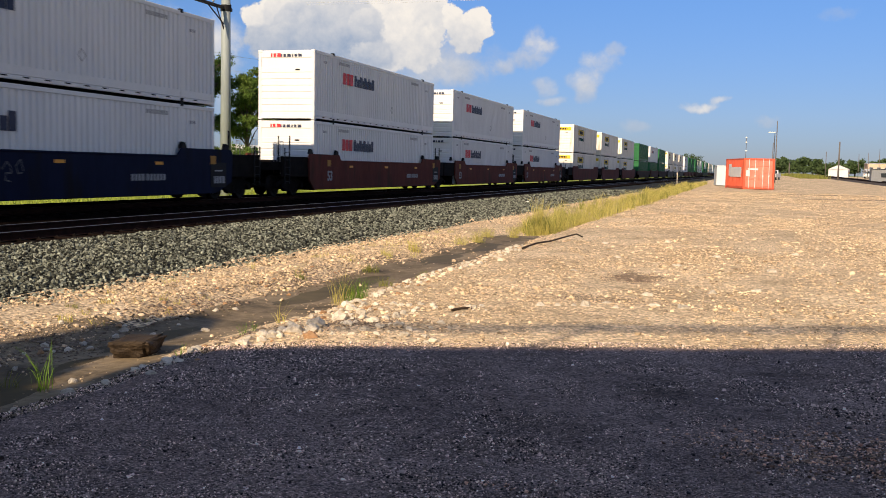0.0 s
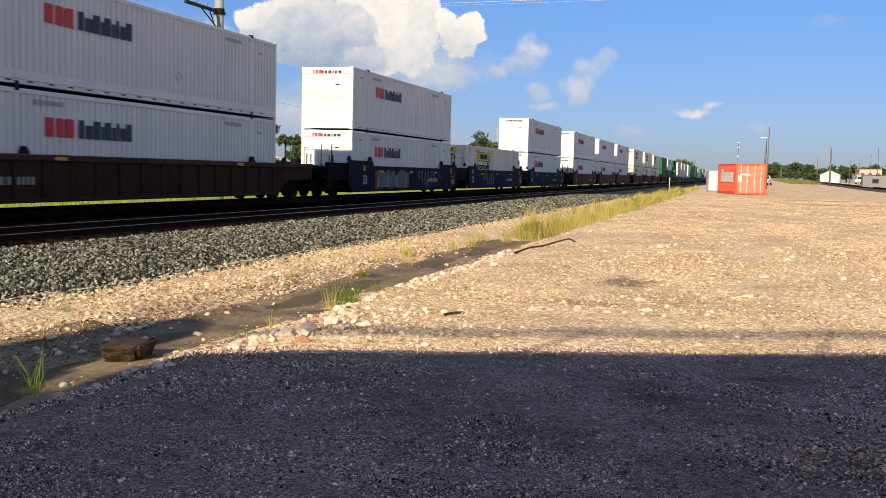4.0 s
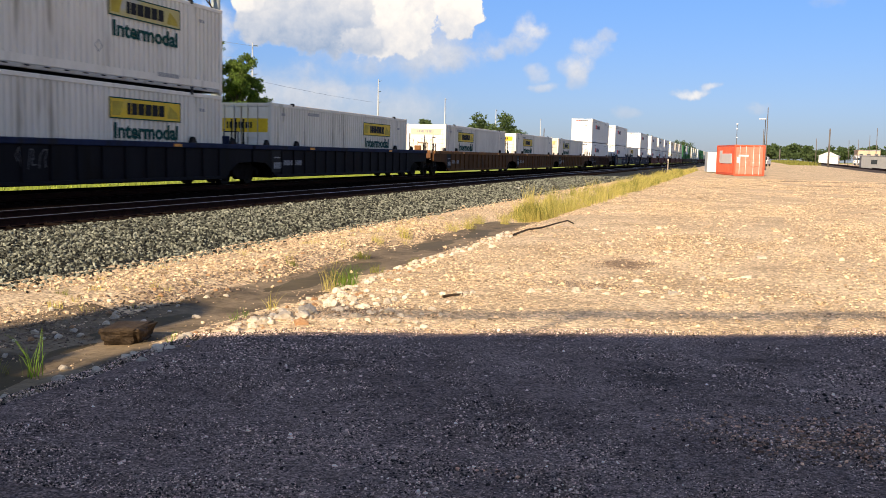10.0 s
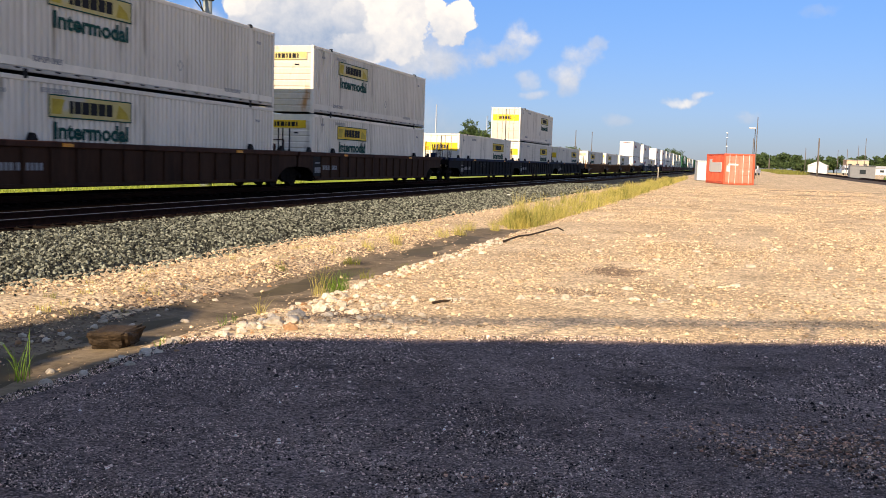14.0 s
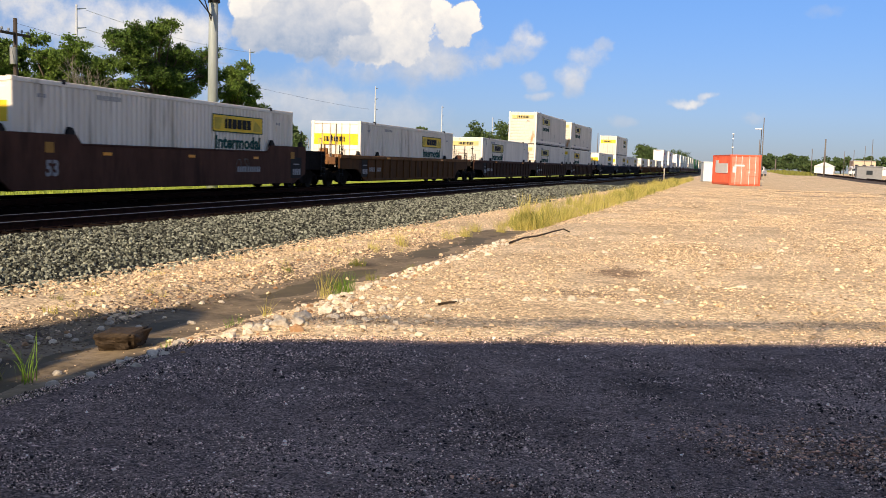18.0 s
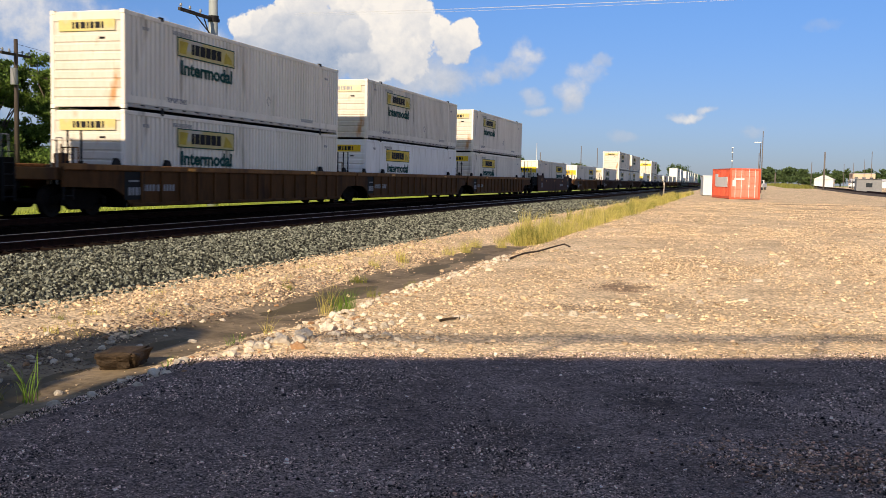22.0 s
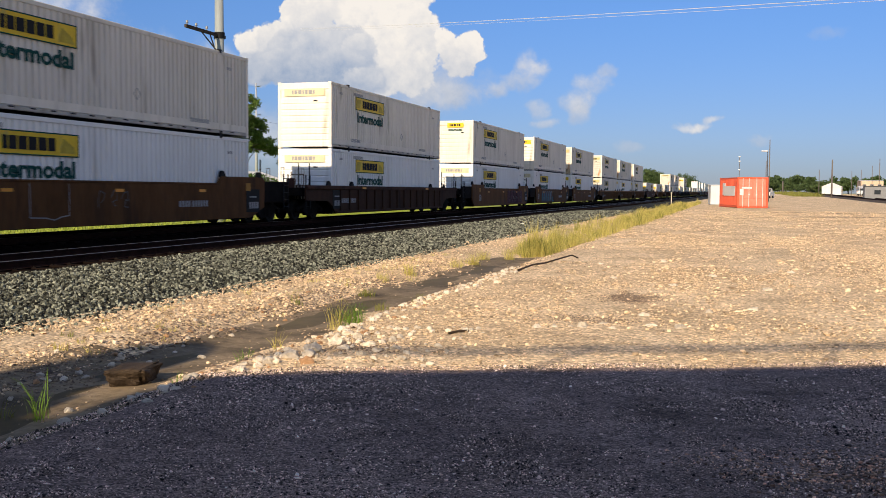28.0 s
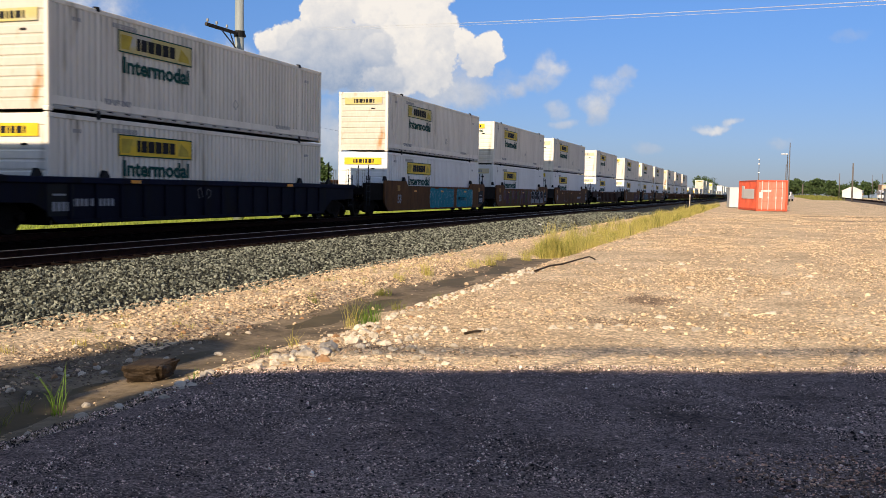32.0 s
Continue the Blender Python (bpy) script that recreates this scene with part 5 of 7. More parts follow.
# the load, from the front of the train backwards: place of the rear end at 0 s, car style, paint, rear and front coupler, boxes from below upwards, graffiti
def consist():
    rows = []
    far_y = 166.0
    styles = [("green", "green"), ("green", "xpo"), ("green", "green"), ("jb", "jb"), ("jb", "jb"), ("jb", "jb"), ("xpo", "xpo"), ("green", "green"), ("green", "green"), ("green", "green"), ("jb", "jb"), ("xpo", "xpo")]
    y = far_y
    ahead = []
    for i in range(24):
        j = i % 3
        ahead.append((y, "smooth" if i % 2 else "ribbed", ("dark", "grey", "maroon")[(i // 3) % 3], j == 0, j == 2, styles[i % 12], ()))
        y += 24.0 if j == 2 else 19.9
    rows += ahead[::-1]
    X, J = ("xpo", "xpo"), ("jb", "jb")
    rows += [(142.0, "smooth", "maroon", False, True, J, ()), (121.4, "smooth", "maroon", False, False, J, ()), (101.0, "smooth", "maroon", True, False, J, ()),
             (76.8, "smooth", "maroon", False, True, X, ()), (57.2, "smooth", "maroon", False, False, X, ()), (37.2, "smooth", "maroon", True, False, X, ()),
             (13.1, "smooth", "navy", False, True, X, (("white", 5.0, 2.0),)), (-6.6, "smooth", "navy", False, False, ("jb:s",), (("outline", 3.9, 3.4), ("white", 11.2, 1.6))),
             (-26.4, "smooth", "navy", True, False, X, (("jagged", 2.6, 5.2), ("outline", 9.2, 3.4), ("white", 13.0, 1.0))),
             (-50.35, "ribbed", "dark", True, True, X, ()), (-73.9, "ribbed", "ochre", False, True, ("jbf",), ()), (-93.6, "ribbed", "ochre", False, False, ("jb",), ()),
             (-113.6, "ribbed", "ochre", True, False, ("jb:l",), ()), (-137.2, "ribbed", "blue", False, True, ("jbd",), ()), (-157.05, "ribbed", "blue", False, False, ("jbd", "jbdr"), (("white", 5.6, 1.4),)),
             (-176.75, "ribbed", "blue", True, False, ("jbd",), (("white", 5.4, 1.6),)), (-200.9, "ribbed", "dark", False, True, ("jb", "jbr"), ()), (-220.8, "ribbed", "dark", False, False, ("jbf", "jbr"), ()),
             (-240.4, "ribbed", "dark", True, False, ("jbr",), ()), (-264.3, "ribbed", "ochre", True, True, ("jbd",), ()), (-288.0, "smooth", "dark", True, True, ("jbd",), (("white", 11.0, 1.3),)),
             (-311.6, "ribbed", "ochre", False, True, ("jb", "jbf"), ()), (-331.9, "ribbed", "ochre", False, False, ("jbwp", "jbr:l"), ()), (-351.7, "ribbed", "ochre", True, False, ("jbf", "jbr"), ()),
             (-375.6, "smooth", "brown", False, True, ("jbw", "jbg"), (("white", 5.6, 1.0),)), (-395.4, "smooth", "brown", False, False, ("jbw:l", "jb"), (("arches", 2.6, 5.6),)),
             (-415.7, "smooth", "brown", True, False, ("jbw:l", "jb:s"), (("purple_mass", 9.4, 5.2),)), (-439.5, "ribbed", "dark", True, True, ("jbw:l", "jb:l"), ()),
             (-463.2, "smooth", "brown", False, True, ("jbw:s", "jb:l"), (("frame", 4.4, 1.5), ("white", 7.0, 1.6))), (-483.3, "smooth", "brown", False, False, ("jbw:l", "jb:s"), (("tall_letters", 2.1, 8.3), ("black_letters", 10.7, 4.6))),
             (-503.2, "smooth", "brown", True, False, ("jbw", "jbf"), (("teal_mass", 6.0, 4.3), ("teal_mass", 10.9, 3.3))), (-526.9, "ribbed", "navy", True, True, ("jb", "jbf"), (("white", 6.6, 0.9),)), (-550.6, "ribbed", "navy", False, True, J, ())]
    return rows


PAINT_WORDS = {"navy": "dark navy", "maroon": "maroon", "brown": "rusty brown", "ochre": "ochre brown", "dark": "dark brown", "blue": "dirty blue", "grey": "grey"}
TRAIN = []


def build_train():
    for y, style, paint, rear, front, load, tags in consist():
        far = y > 95
        words = f"{PAINT_WORDS[paint]} {'smooth-sided' if style == 'smooth' else 'ribbed'} steel well car" + (" with graffiti" if tags else "") + " on the far track"
        car = well_car(style, paint, rear, front, far, tags, words)
        TRAIN.append((car, y, FAR_RAIL_Z))
        for i, kind in enumerate(load):
            kind, _, small = kind.partition(":")
            st = kind if kind in ("xpo", "green") else "jb"
            newer, grime = "w" in kind, "g" in kind and st == "jb"
            d, r, f = "d" in kind, kind.endswith("r"), kind.endswith(("f", "g"))
            tier = "on another container" if i else "in a well car"
            label = {"xpo": "clean white container with red and blue bars ", "green": "green corrugated container ",
                     "jb": ("rust-stained " if r else "") + ("bright " if newer else "") + "white container with " + ("faded " if r or f else "") + "yellow sign "}[st] + tier
            box = container(st, nose=not d, rusty=r or f, plain_far=far, small=small, newer=newer, grime=grime, plate=st == "jb" and "p" in kind, label=label)
            TRAIN.append((box, y, FAR_RAIL_Z + 0.22 + i * (CH + 0.03)))
            if i:
                for sx in (1, -1):
                    for cy in (1.98, CL - 1.98):
                        part("stacking_lock", box_mesh("stacking_lock", M_GASKET, -0.08, 0.08, -0.09, 0.09, -0.03, 0.03), box, "black stacking lock", at=(sx * (CW / 2 - 0.09), cy, 0))


build_train()


# ---- the building behind the eye, whose wall keeps the near yard in shade ----
M_WALL = surf("grey_metal_cladding", (0.30, 0.30, 0.29), (0.38, 0.38, 0.37), 0.6, 0.6, streak=(1, 1, 0.3))
M_DIRT = surf("dark_damp_soil", (0.27, 0.20, 0.135), (0.38, 0.29, 0.195), 2.2, 0.9, bump=0.7, cells=40)


def build_building():
    root = thing("building", "plain grey metal-clad building beside the yard", "building", kind="structure")
    ux, uy = 0.923, 0.385
    ang = math.atan2(uy, ux)
    root.location, root.rotation_euler = (-3.06, -4.16, 0), (0, 0, ang)
    west = -2.5
    part("wall", Mesh().box(west, 34, -0.3, 0.0, -0.3, 5.5).make("wall", M_WALL), root)
    part("wall", Mesh().box(west, west + 0.3, -14, -0.3, -0.3, 5.5).make("wall", M_WALL), root)
    part("wall", Mesh().box(33.7, 34, -14, -0.3, -0.3, 5.5).make("wall", M_WALL), root)
    part("wall", Mesh().box(west, 34, -14.3, -14, -0.3, 5.5).make("wall", M_WALL), root)
    part("roof", Mesh().box(west + 0.3, 33.7, -14, -0.3, 5.2, 5.4).make("roof", M_WALL), root)
    # a rail on slanted stays along the roof's edge
    for z in (6.0, 6.085, 6.17):
        part("roof_rail", Mesh().tube((west, -0.06, z), (34, -0.06, z), 0.022, n=8).make("roof_rail", M_WALL), root)
    for u, lean in ((0.5, 0.36), (2.95, 0.18), (5.6, 0.3), (8.6, 0.2), (12, 0.3), (16, 0.2), (20, 0.3), (25, 0.2), (30, 0.3)):
        part("stay", Mesh().tube((u, -0.06, 5.45), (u + lean, -0.06, 6.15), 0.026, n=8).make("stay", M_WALL), root)


build_building()
# unseen blocks behind the eye, added and shaped only to shadow the ditch
tank = thing("water_tank", "unseen added blocks that cast the shadow over the ditch", "tank", at=(-6.22, -4.05, -0.15))
part("housing", Mesh().box(-0.2, 0.66, -0.5, 0.5, 0, 4.75).make("housing", M_WALL), tank)
part("pipe_casing", Mesh().box(0.66, 1.06, -0.4, 0.5, 0, 4.4).make("pipe_casing", M_WALL), tank)
part("shell", Mesh().tube((0, 0, 0), (0, 0, 5.85), 0.44, n=24).tube((0, 0, 5.85), (0, 0, 6.1), 0.44, 0.2, 24).make("shell", M_WALL, smooth=True), tank)


def dirt_patch(cx, cy, rx, ry, turn, label, seed):
    m = Mesh()
    pts = []
    n = 48
    for k in range(n):
        a = 2 * math.pi * k / n
        f = 1 + 0.38 * noise.noise((2.6 * math.cos(a), 2.6 * math.sin(a), seed)) + 0.2 * noise.noise((8 * math.cos(a), 8 * math.sin(a), seed))
        x, y = rx * f * math.cos(a), ry * f * math.sin(a)
        c, s = math.cos(turn), math.sin(turn)
        px, py = x * c - y * s, x * s + y * c
        pts.append((px, py, ground_z(cx + px, cy + py) - ground_z(cx, cy) + 0.004))
    m.add([(0, 0, 0.008)] + pts, [(0, 1 + k, 1 + (k + 1) % n) for k in range(n)])
    thing("soil_patch", label, "soil", kind="structure", mesh=m.make("soil_patch", M_DIRT, smooth=True), at=(cx, cy, ground_z(cx, cy) + 0.004))


dirt_patch(6.6, 56, 3.2, 0.9, 0.3, "dark wet patch in the yard", 15.0)
dirt_patch(9.5, 52, 2.2, 0.8, 0.2, "dark wet patch in the yard", 18.0)
dirt_patch(5.5, 66, 4.5, 0.9, 0.2, "dark wet patch in the yard", 21.0)

# ---- stones, sticks and the block in the ditch ----
def rock_mesh(key, mat, seed, flat=0.7, sub=2):
    def build():
        bm = bmesh.new()
        bmesh.ops.create_icosphere(bm, subdivisions=2, radius=0.5)
        for v in bm.verts:
            d = 1 + 0.55 * noise.noise(v.co * 2.4 + Vector((seed, 0, 0))) + 0.3 * noise.noise(v.co * 5 + Vector((0, seed, 0)))
            v.co = Vector((v.co.x * d, v.co.y * d * 0.8, v.co.z * d * flat))
        me = bpy.data.meshes.new(key)
        bm.to_mesh(me)
        bm.free()
        me.materials.append(mat)
        return me
    return stored((key, mat.name, seed), build)


def build_rocks():
    rng = random.Random(11)
    meshes = [rock_mesh("pale_rock", M_PALE_ROCK, s) for s in (1.0, 4.0, 9.0, 15.0, 22.0)]

    def put(x, y, size, sink=0.2, me=None, label="pale limestone rock at the ditch edge", name="pale_rock"):
        ob = thing(name, label, "rock", "rocks along the ditch", mesh=me or rng.choice(meshes))
        ob.rotation_euler = (rng.uniform(-0.25, 0.25), rng.uniform(-0.25, 0.25), rng.uniform(0, 6.28))
        size *= 0.8
        ob.scale = (size, size * rng.uniform(0.8, 1.1), size * rng.uniform(0.8, 1.0))
        ob.location = (x, y, ground_z(x, y) + size * (0.35 - sink))
    # the heap where asphalt, ditch and gravel meet, and the line along the bank
    for x, y, s in ((-3.47, 7.57, 0.24), (-3.55, 7.3, 0.2), (-3.4, 7.35, 0.17), (-3.72, 6.73, 0.13), (-3.63, 7.05, 0.15), (-3.58, 7.75, 0.16), (-3.48, 8.07, 0.19), (-3.41, 8.47, 0.15),
                    (-2.62, 7.42, 0.1), (-3.14, 8.05, 0.13), (-3.72, 8.93, 0.15), (-3.0, 7.5, 0.11), (-2.85, 7.9, 0.12), (-3.25, 7.75, 0.12), (-3.05, 8.4, 0.12), (-3.65, 6.9, 0.11)):
        put(x, y, s)
    put(-3.28, 7.03, 0.15, me=rock_mesh("rusty_rock", M_RUST_ROCK, 3.0), label="rust-coloured stone among pale rocks", name="rusty_rock")
    for i in range(120):
        y = 4.6 + 13 * (i / 120) ** 0.9 + rng.uniform(-0.2, 0.2)
        put(-3.86 + rng.gauss(0, 0.12) + (0.25 if 6.6 < y < 8.6 else 0), y, rng.uniform(0.05, 0.13))
    for i in range(90):
        put(rng.uniform(-3.8, -2.3), rng.uniform(7.2, 9.4), rng.uniform(0.035, 0.1))
    for i in range(26):
        put(rng.uniform(-5.9, -5.1), rng.uniform(5.2, 9.5), rng.uniform(0.05, 0.11), label="small pale rock on the ditch bank")
    brown = [rock_mesh("brown_rock", M_RUST_ROCK, s) for s in (6.0, 12.0)]
    for i in range(46):
        y = rng.uniform(5.5, 13)
        put(rng.choice((-3.75, -5.6)) + rng.gauss(0, 0.2), y, rng.uniform(0.035, 0.085), me=rng.choice(brown), label="small brown stone at the ditch edge", name="brown_rock")
    for x, y, s in ((-4.75, 7.9, 0.1), (-5.25, 6.6, 0.09), (-5.15, 6.75, 0.1), (-5.3, 7.3, 0.1), (-5.05, 7.5, 0.1), (-4.5, 5.7, 0.08), (-4.05, 5.9, 0.1), (-4.0, 6.2, 0.08)):
        put(x, y, s, label="pale rock lying in the muddy ditch")
    # flat pale slabs trodden into the gravel
    for x, y, s in ((-1.95, 9.72, 0.16), (-1.79, 9.78, 0.12), (-1.62, 9.8, 0.1), (-1.5, 9.85, 0.2), (-1.32, 10.14, 0.15), (-1.2, 9.9, 0.12), (-0.86, 10.22, 0.18), (-0.55, 10.15, 0.22), (-1.0, 11.0, 0.2), (-0.3, 11.6, 0.16),
                    (0.2, 12.0, 0.18), (-2.2, 13.2, 0.16), (-0.9, 14.6, 0.2), (-1.9, 15.6, 0.18), (-0.4, 16.5, 0.2), (0.4, 14.2, 0.2), (0.9, 17.8, 0.22), (-2.5, 18.4, 0.2), (-1.4, 19.5, 0.22)):
        put(x, y, s, sink=0.42, label="flat pale stone trodden into the gravel")
    # one big brown block
    bm = bmesh.new()
    bmesh.ops.create_cube(bm, size=1)
    bmesh.ops.subdivide_edges(bm, edges=bm.edges, cuts=9, use_grid_fill=True)
    for v in bm.verts:
        c = v.co.copy()
        n = noise.noise(c * 2.2 + Vector((4, 1, 0))) * 0.20 + noise.noise(c * 5.5) * 0.10 + noise.noise(c * 13) * 0.05
        edge = max(0.0, sorted((abs(c.x), abs(c.y), abs(c.z)))[1] - 0.38)
        k = 1.05 + n - 1.5 * edge
        # undercut towards the ground at the front
        v.co = Vector((c.x * 0.31 * k * (0.86 + 0.24 * (c.z + 0.5)), c.y * 0.30 * k + 0.11 * (c.z + 0.5) * (c.y < 0) * -1, c.z * 0.15 * k + 0.03 * c.x))
    me = bpy.data.meshes.new("stone_block")
    bm.to_mesh(me)
    bm.free()
    me.materials.append(M_BOULDER)
    thing("stone_block", "rough dark brown stone block lying in the ditch", "rock", mesh=me, at=(-4.64, 6.70, -0.10), turn=10)

    def stick(name, label, pts, r, mat):
        m = Mesh()
        for i, (p, q) in enumerate(zip(pts, pts[1:])):
            m.tube(p, q, r * (1 - 0.4 * i / len(pts)), r * (1 - 0.4 * (i + 1) / len(pts)), 7)
        thing(name, label, "branch", mesh=m.make(name, mat))
    g = ground_z
    stick("fallen_branch", "dark crooked fallen branch lying on gravel", [(-3.66, 16.5, g(-3.66, 16.5) + 0.03), (-3.55, 17.2, g(-3.5, 17.2) + 0.05), (-3.45, 17.9, g(-3.45, 17.9) + 0.04), (-3.3, 18.6, g(-3.3, 18.6) + 0.07), (-3.18, 19.3, g(-3.2, 19.3) + 0.1), (-3.1, 19.55, g(-3.1, 19.5) + 0.03)], 0.019, M_BOULDER)
    stick("stick", "short dark stick lying on the gravel", [(-2.66, 8.93, g(-2.66, 8.93) + 0.015), (-2.6, 9.04, g(-2.6, 9.04) + 0.02), (-2.53, 9.16, g(-2.53, 9.16) + 0.015)], 0.014, M_BOULDER)


build_rocks()

# ---- plants ----
M_LEAF = surf("dark_green_leaf", (0.028, 0.066, 0.012), (0.115, 0.175, 0.030), 0.45, 0.6, island=0.65, leaf=0.2)
M_LEAF_PALE = surf("bright_green_leaf", (0.06, 0.118, 0.02), (0.165, 0.235, 0.045), 0.5, 0.6, island=0.5, leaf=0.3)
# far leaves are paler, with the haze of distance put into their colour
M_LEAF_FAR = surf("hazy_far_leaf", (0.045, 0.08, 0.028), (0.095, 0.135, 0.05), 0.3, 0.7, island=0.3, leaf=0.2)
M_BARK = surf("grey_brown_bark", (0.07, 0.055, 0.04), (0.14, 0.115, 0.09), 5, 0.9, bump=0.5, streak=(3, 3, 0.5))
M_DEADWOOD = surf("bleached_dead_wood", (0.15, 0.135, 0.11), (0.25, 0.225, 0.19), 4, 0.9, streak=(3, 3, 0.5))
M_STRAW = surf("straw_grass", (0.43, 0.375, 0.09), (0.62, 0.54, 0.18), 3, 0.8, island=0.3, leaf=0.35)
M_GREENGRASS = surf("fresh_grass_blade", (0.10, 0.20, 0.02), (0.20, 0.31, 0.05), 3, 0.7, island=0.3, leaf=0.35)
M_VERGE = surf("sunlit_short_grass", (0.24, 0.31, 0.04), (0.40, 0.45, 0.08), 3, 0.8, island=0.3, leaf=0.35)
M_OLIVE = surf("olive_grass", (0.17, 0.19, 0.04), (0.30, 0.29, 0.07), 3, 0.8, island=0.3, leaf=0.35)


def leaf_mesh(name, blobs, count, size, mat, seed):
    """A crown of small bent leaf clumps gathered near the skins of the blobs (x, y, z, rx, ry, rz)."""
    rng = np.random.default_rng(seed)
    vol = np.array([b[3] * b[4] * b[5] for b in blobs]) ** 0.7
    vol /= vol.sum()
    pick = rng.choice(len(blobs), count, p=vol)
    b = np.array(blobs)[pick]
    d = rng.standard_normal((count, 3))
    d /= np.linalg.norm(d, axis=1)[:, None]
    r = 0.45 + 0.62 * rng.random(count) ** 0.6
    # clumps: pull the points towards random lumps on the skin
    lump = rng.standard_normal((len(blobs), 26, 3))
    lump /= np.linalg.norm(lump, axis=2)[..., None]
    near = lump[pick, rng.integers(0, 26, count)]
    d = d * 0.30 + near * 0.85
    p = b[:, :3] + d * r[:, None] * b[:, 3:]
    a = rng.standard_normal((count, 3))
    a /= np.linalg.norm(a, axis=1)[:, None]
    c = np.cross(a, rng.standard_normal((count, 3)))
    c /= np.linalg.norm(c, axis=1)[:, None]
    s = size * rng.uniform(0.5, 1.2, count)[:, None]
    nrm = np.cross(a, c) * s * 0.25
    v = np.stack([p - a * s, p - c * s * 0.55 + nrm, p + a * s, p + c * s * 0.55 + nrm], 1).reshape(-1, 3)
    i = np.arange(count)[:, None] * 4
    f = np.concatenate([i + np.array([[0, 1, 2]]), i + np.array([[0, 2, 3]])], 0)
    me = bpy.data.meshes.new(name)
    me.from_pydata(v, [], f)
    me.materials.append(mat)
    return me


def tree(label, base, trunk_h, trunk_r, blobs, count, size, mat, seed, name="tree", split=0):
    """Blobs are given relative to the tree's foot; limbs reach from the trunk into each. split: each blob breaks into that many lesser ones."""
    if split:
        rs = random.Random(seed + 1)
        blobs = [(x + rs.uniform(-0.75, 0.75) * rx, y + rs.uniform(-0.75, 0.75) * ry, z + rs.uniform(-0.7, 0.7) * rz, rx * 0.46, ry * 0.46, rz * 0.44) for x, y, z, rx, ry, rz in blobs for _ in range(split)]
    root = thing(name, label, "tree", at=base)
    rng = random.Random(seed)
    m = Mesh()
    p, top = Vector((0, 0, -0.2)), Vector((rng.uniform(-0.3, 0.3), rng.uniform(-0.3, 0.3), trunk_h))
    mid = (p + top) / 2 + Vector((rng.uniform(-0.2, 0.2), rng.uniform(-0.2, 0.2), 0))
    m.tube(p, mid, trunk_r, trunk_r * 0.75, 9).tube(mid, top, trunk_r * 0.75, trunk_r * 0.5, 9)
    for x, y, z, rx, ry, rz in blobs:
        a = mid.lerp(top, rng.uniform(0.1, 1.0))
        q = Vector((x, y, z))
        k = a.lerp(q, 0.5) + Vector((rng.uniform(-0.3, 0.3), rng.uniform(-0.3, 0.3), 0.25))
        m.tube(a, k, trunk_r * 0.26, trunk_r * 0.16, 7).tube(k, q, trunk_r * 0.16, trunk_r * 0.07, 6)
        for j in range(4):
            e = q + Vector((rng.uniform(-0.8, 0.8) * rx, rng.uniform(-0.8, 0.8) * ry, rng.uniform(-0.6, 0.8) * rz))
            m.tube(q.lerp(k, rng.uniform(0, 0.6)), e, trunk_r * 0.1, trunk_r * 0.04, 5)
    part("trunk", m.make("trunk", M_BARK, smooth=True), root)
    stuff(part("crown", leaf_mesh("crown", blobs, count, size, mat, seed), root))
    return root


def blobs_in(rng, n, x, y, z, sx, sy, sz, r):
    return [(x + rng.uniform(-sx, sx), y + rng.uniform(-sy, sy), z + rng.uniform(-sz, sz), r * rng.uniform(0.7, 1.2), r * rng.uniform(0.7, 1.2), r * rng.uniform(0.5, 0.8)) for _ in range(n)]


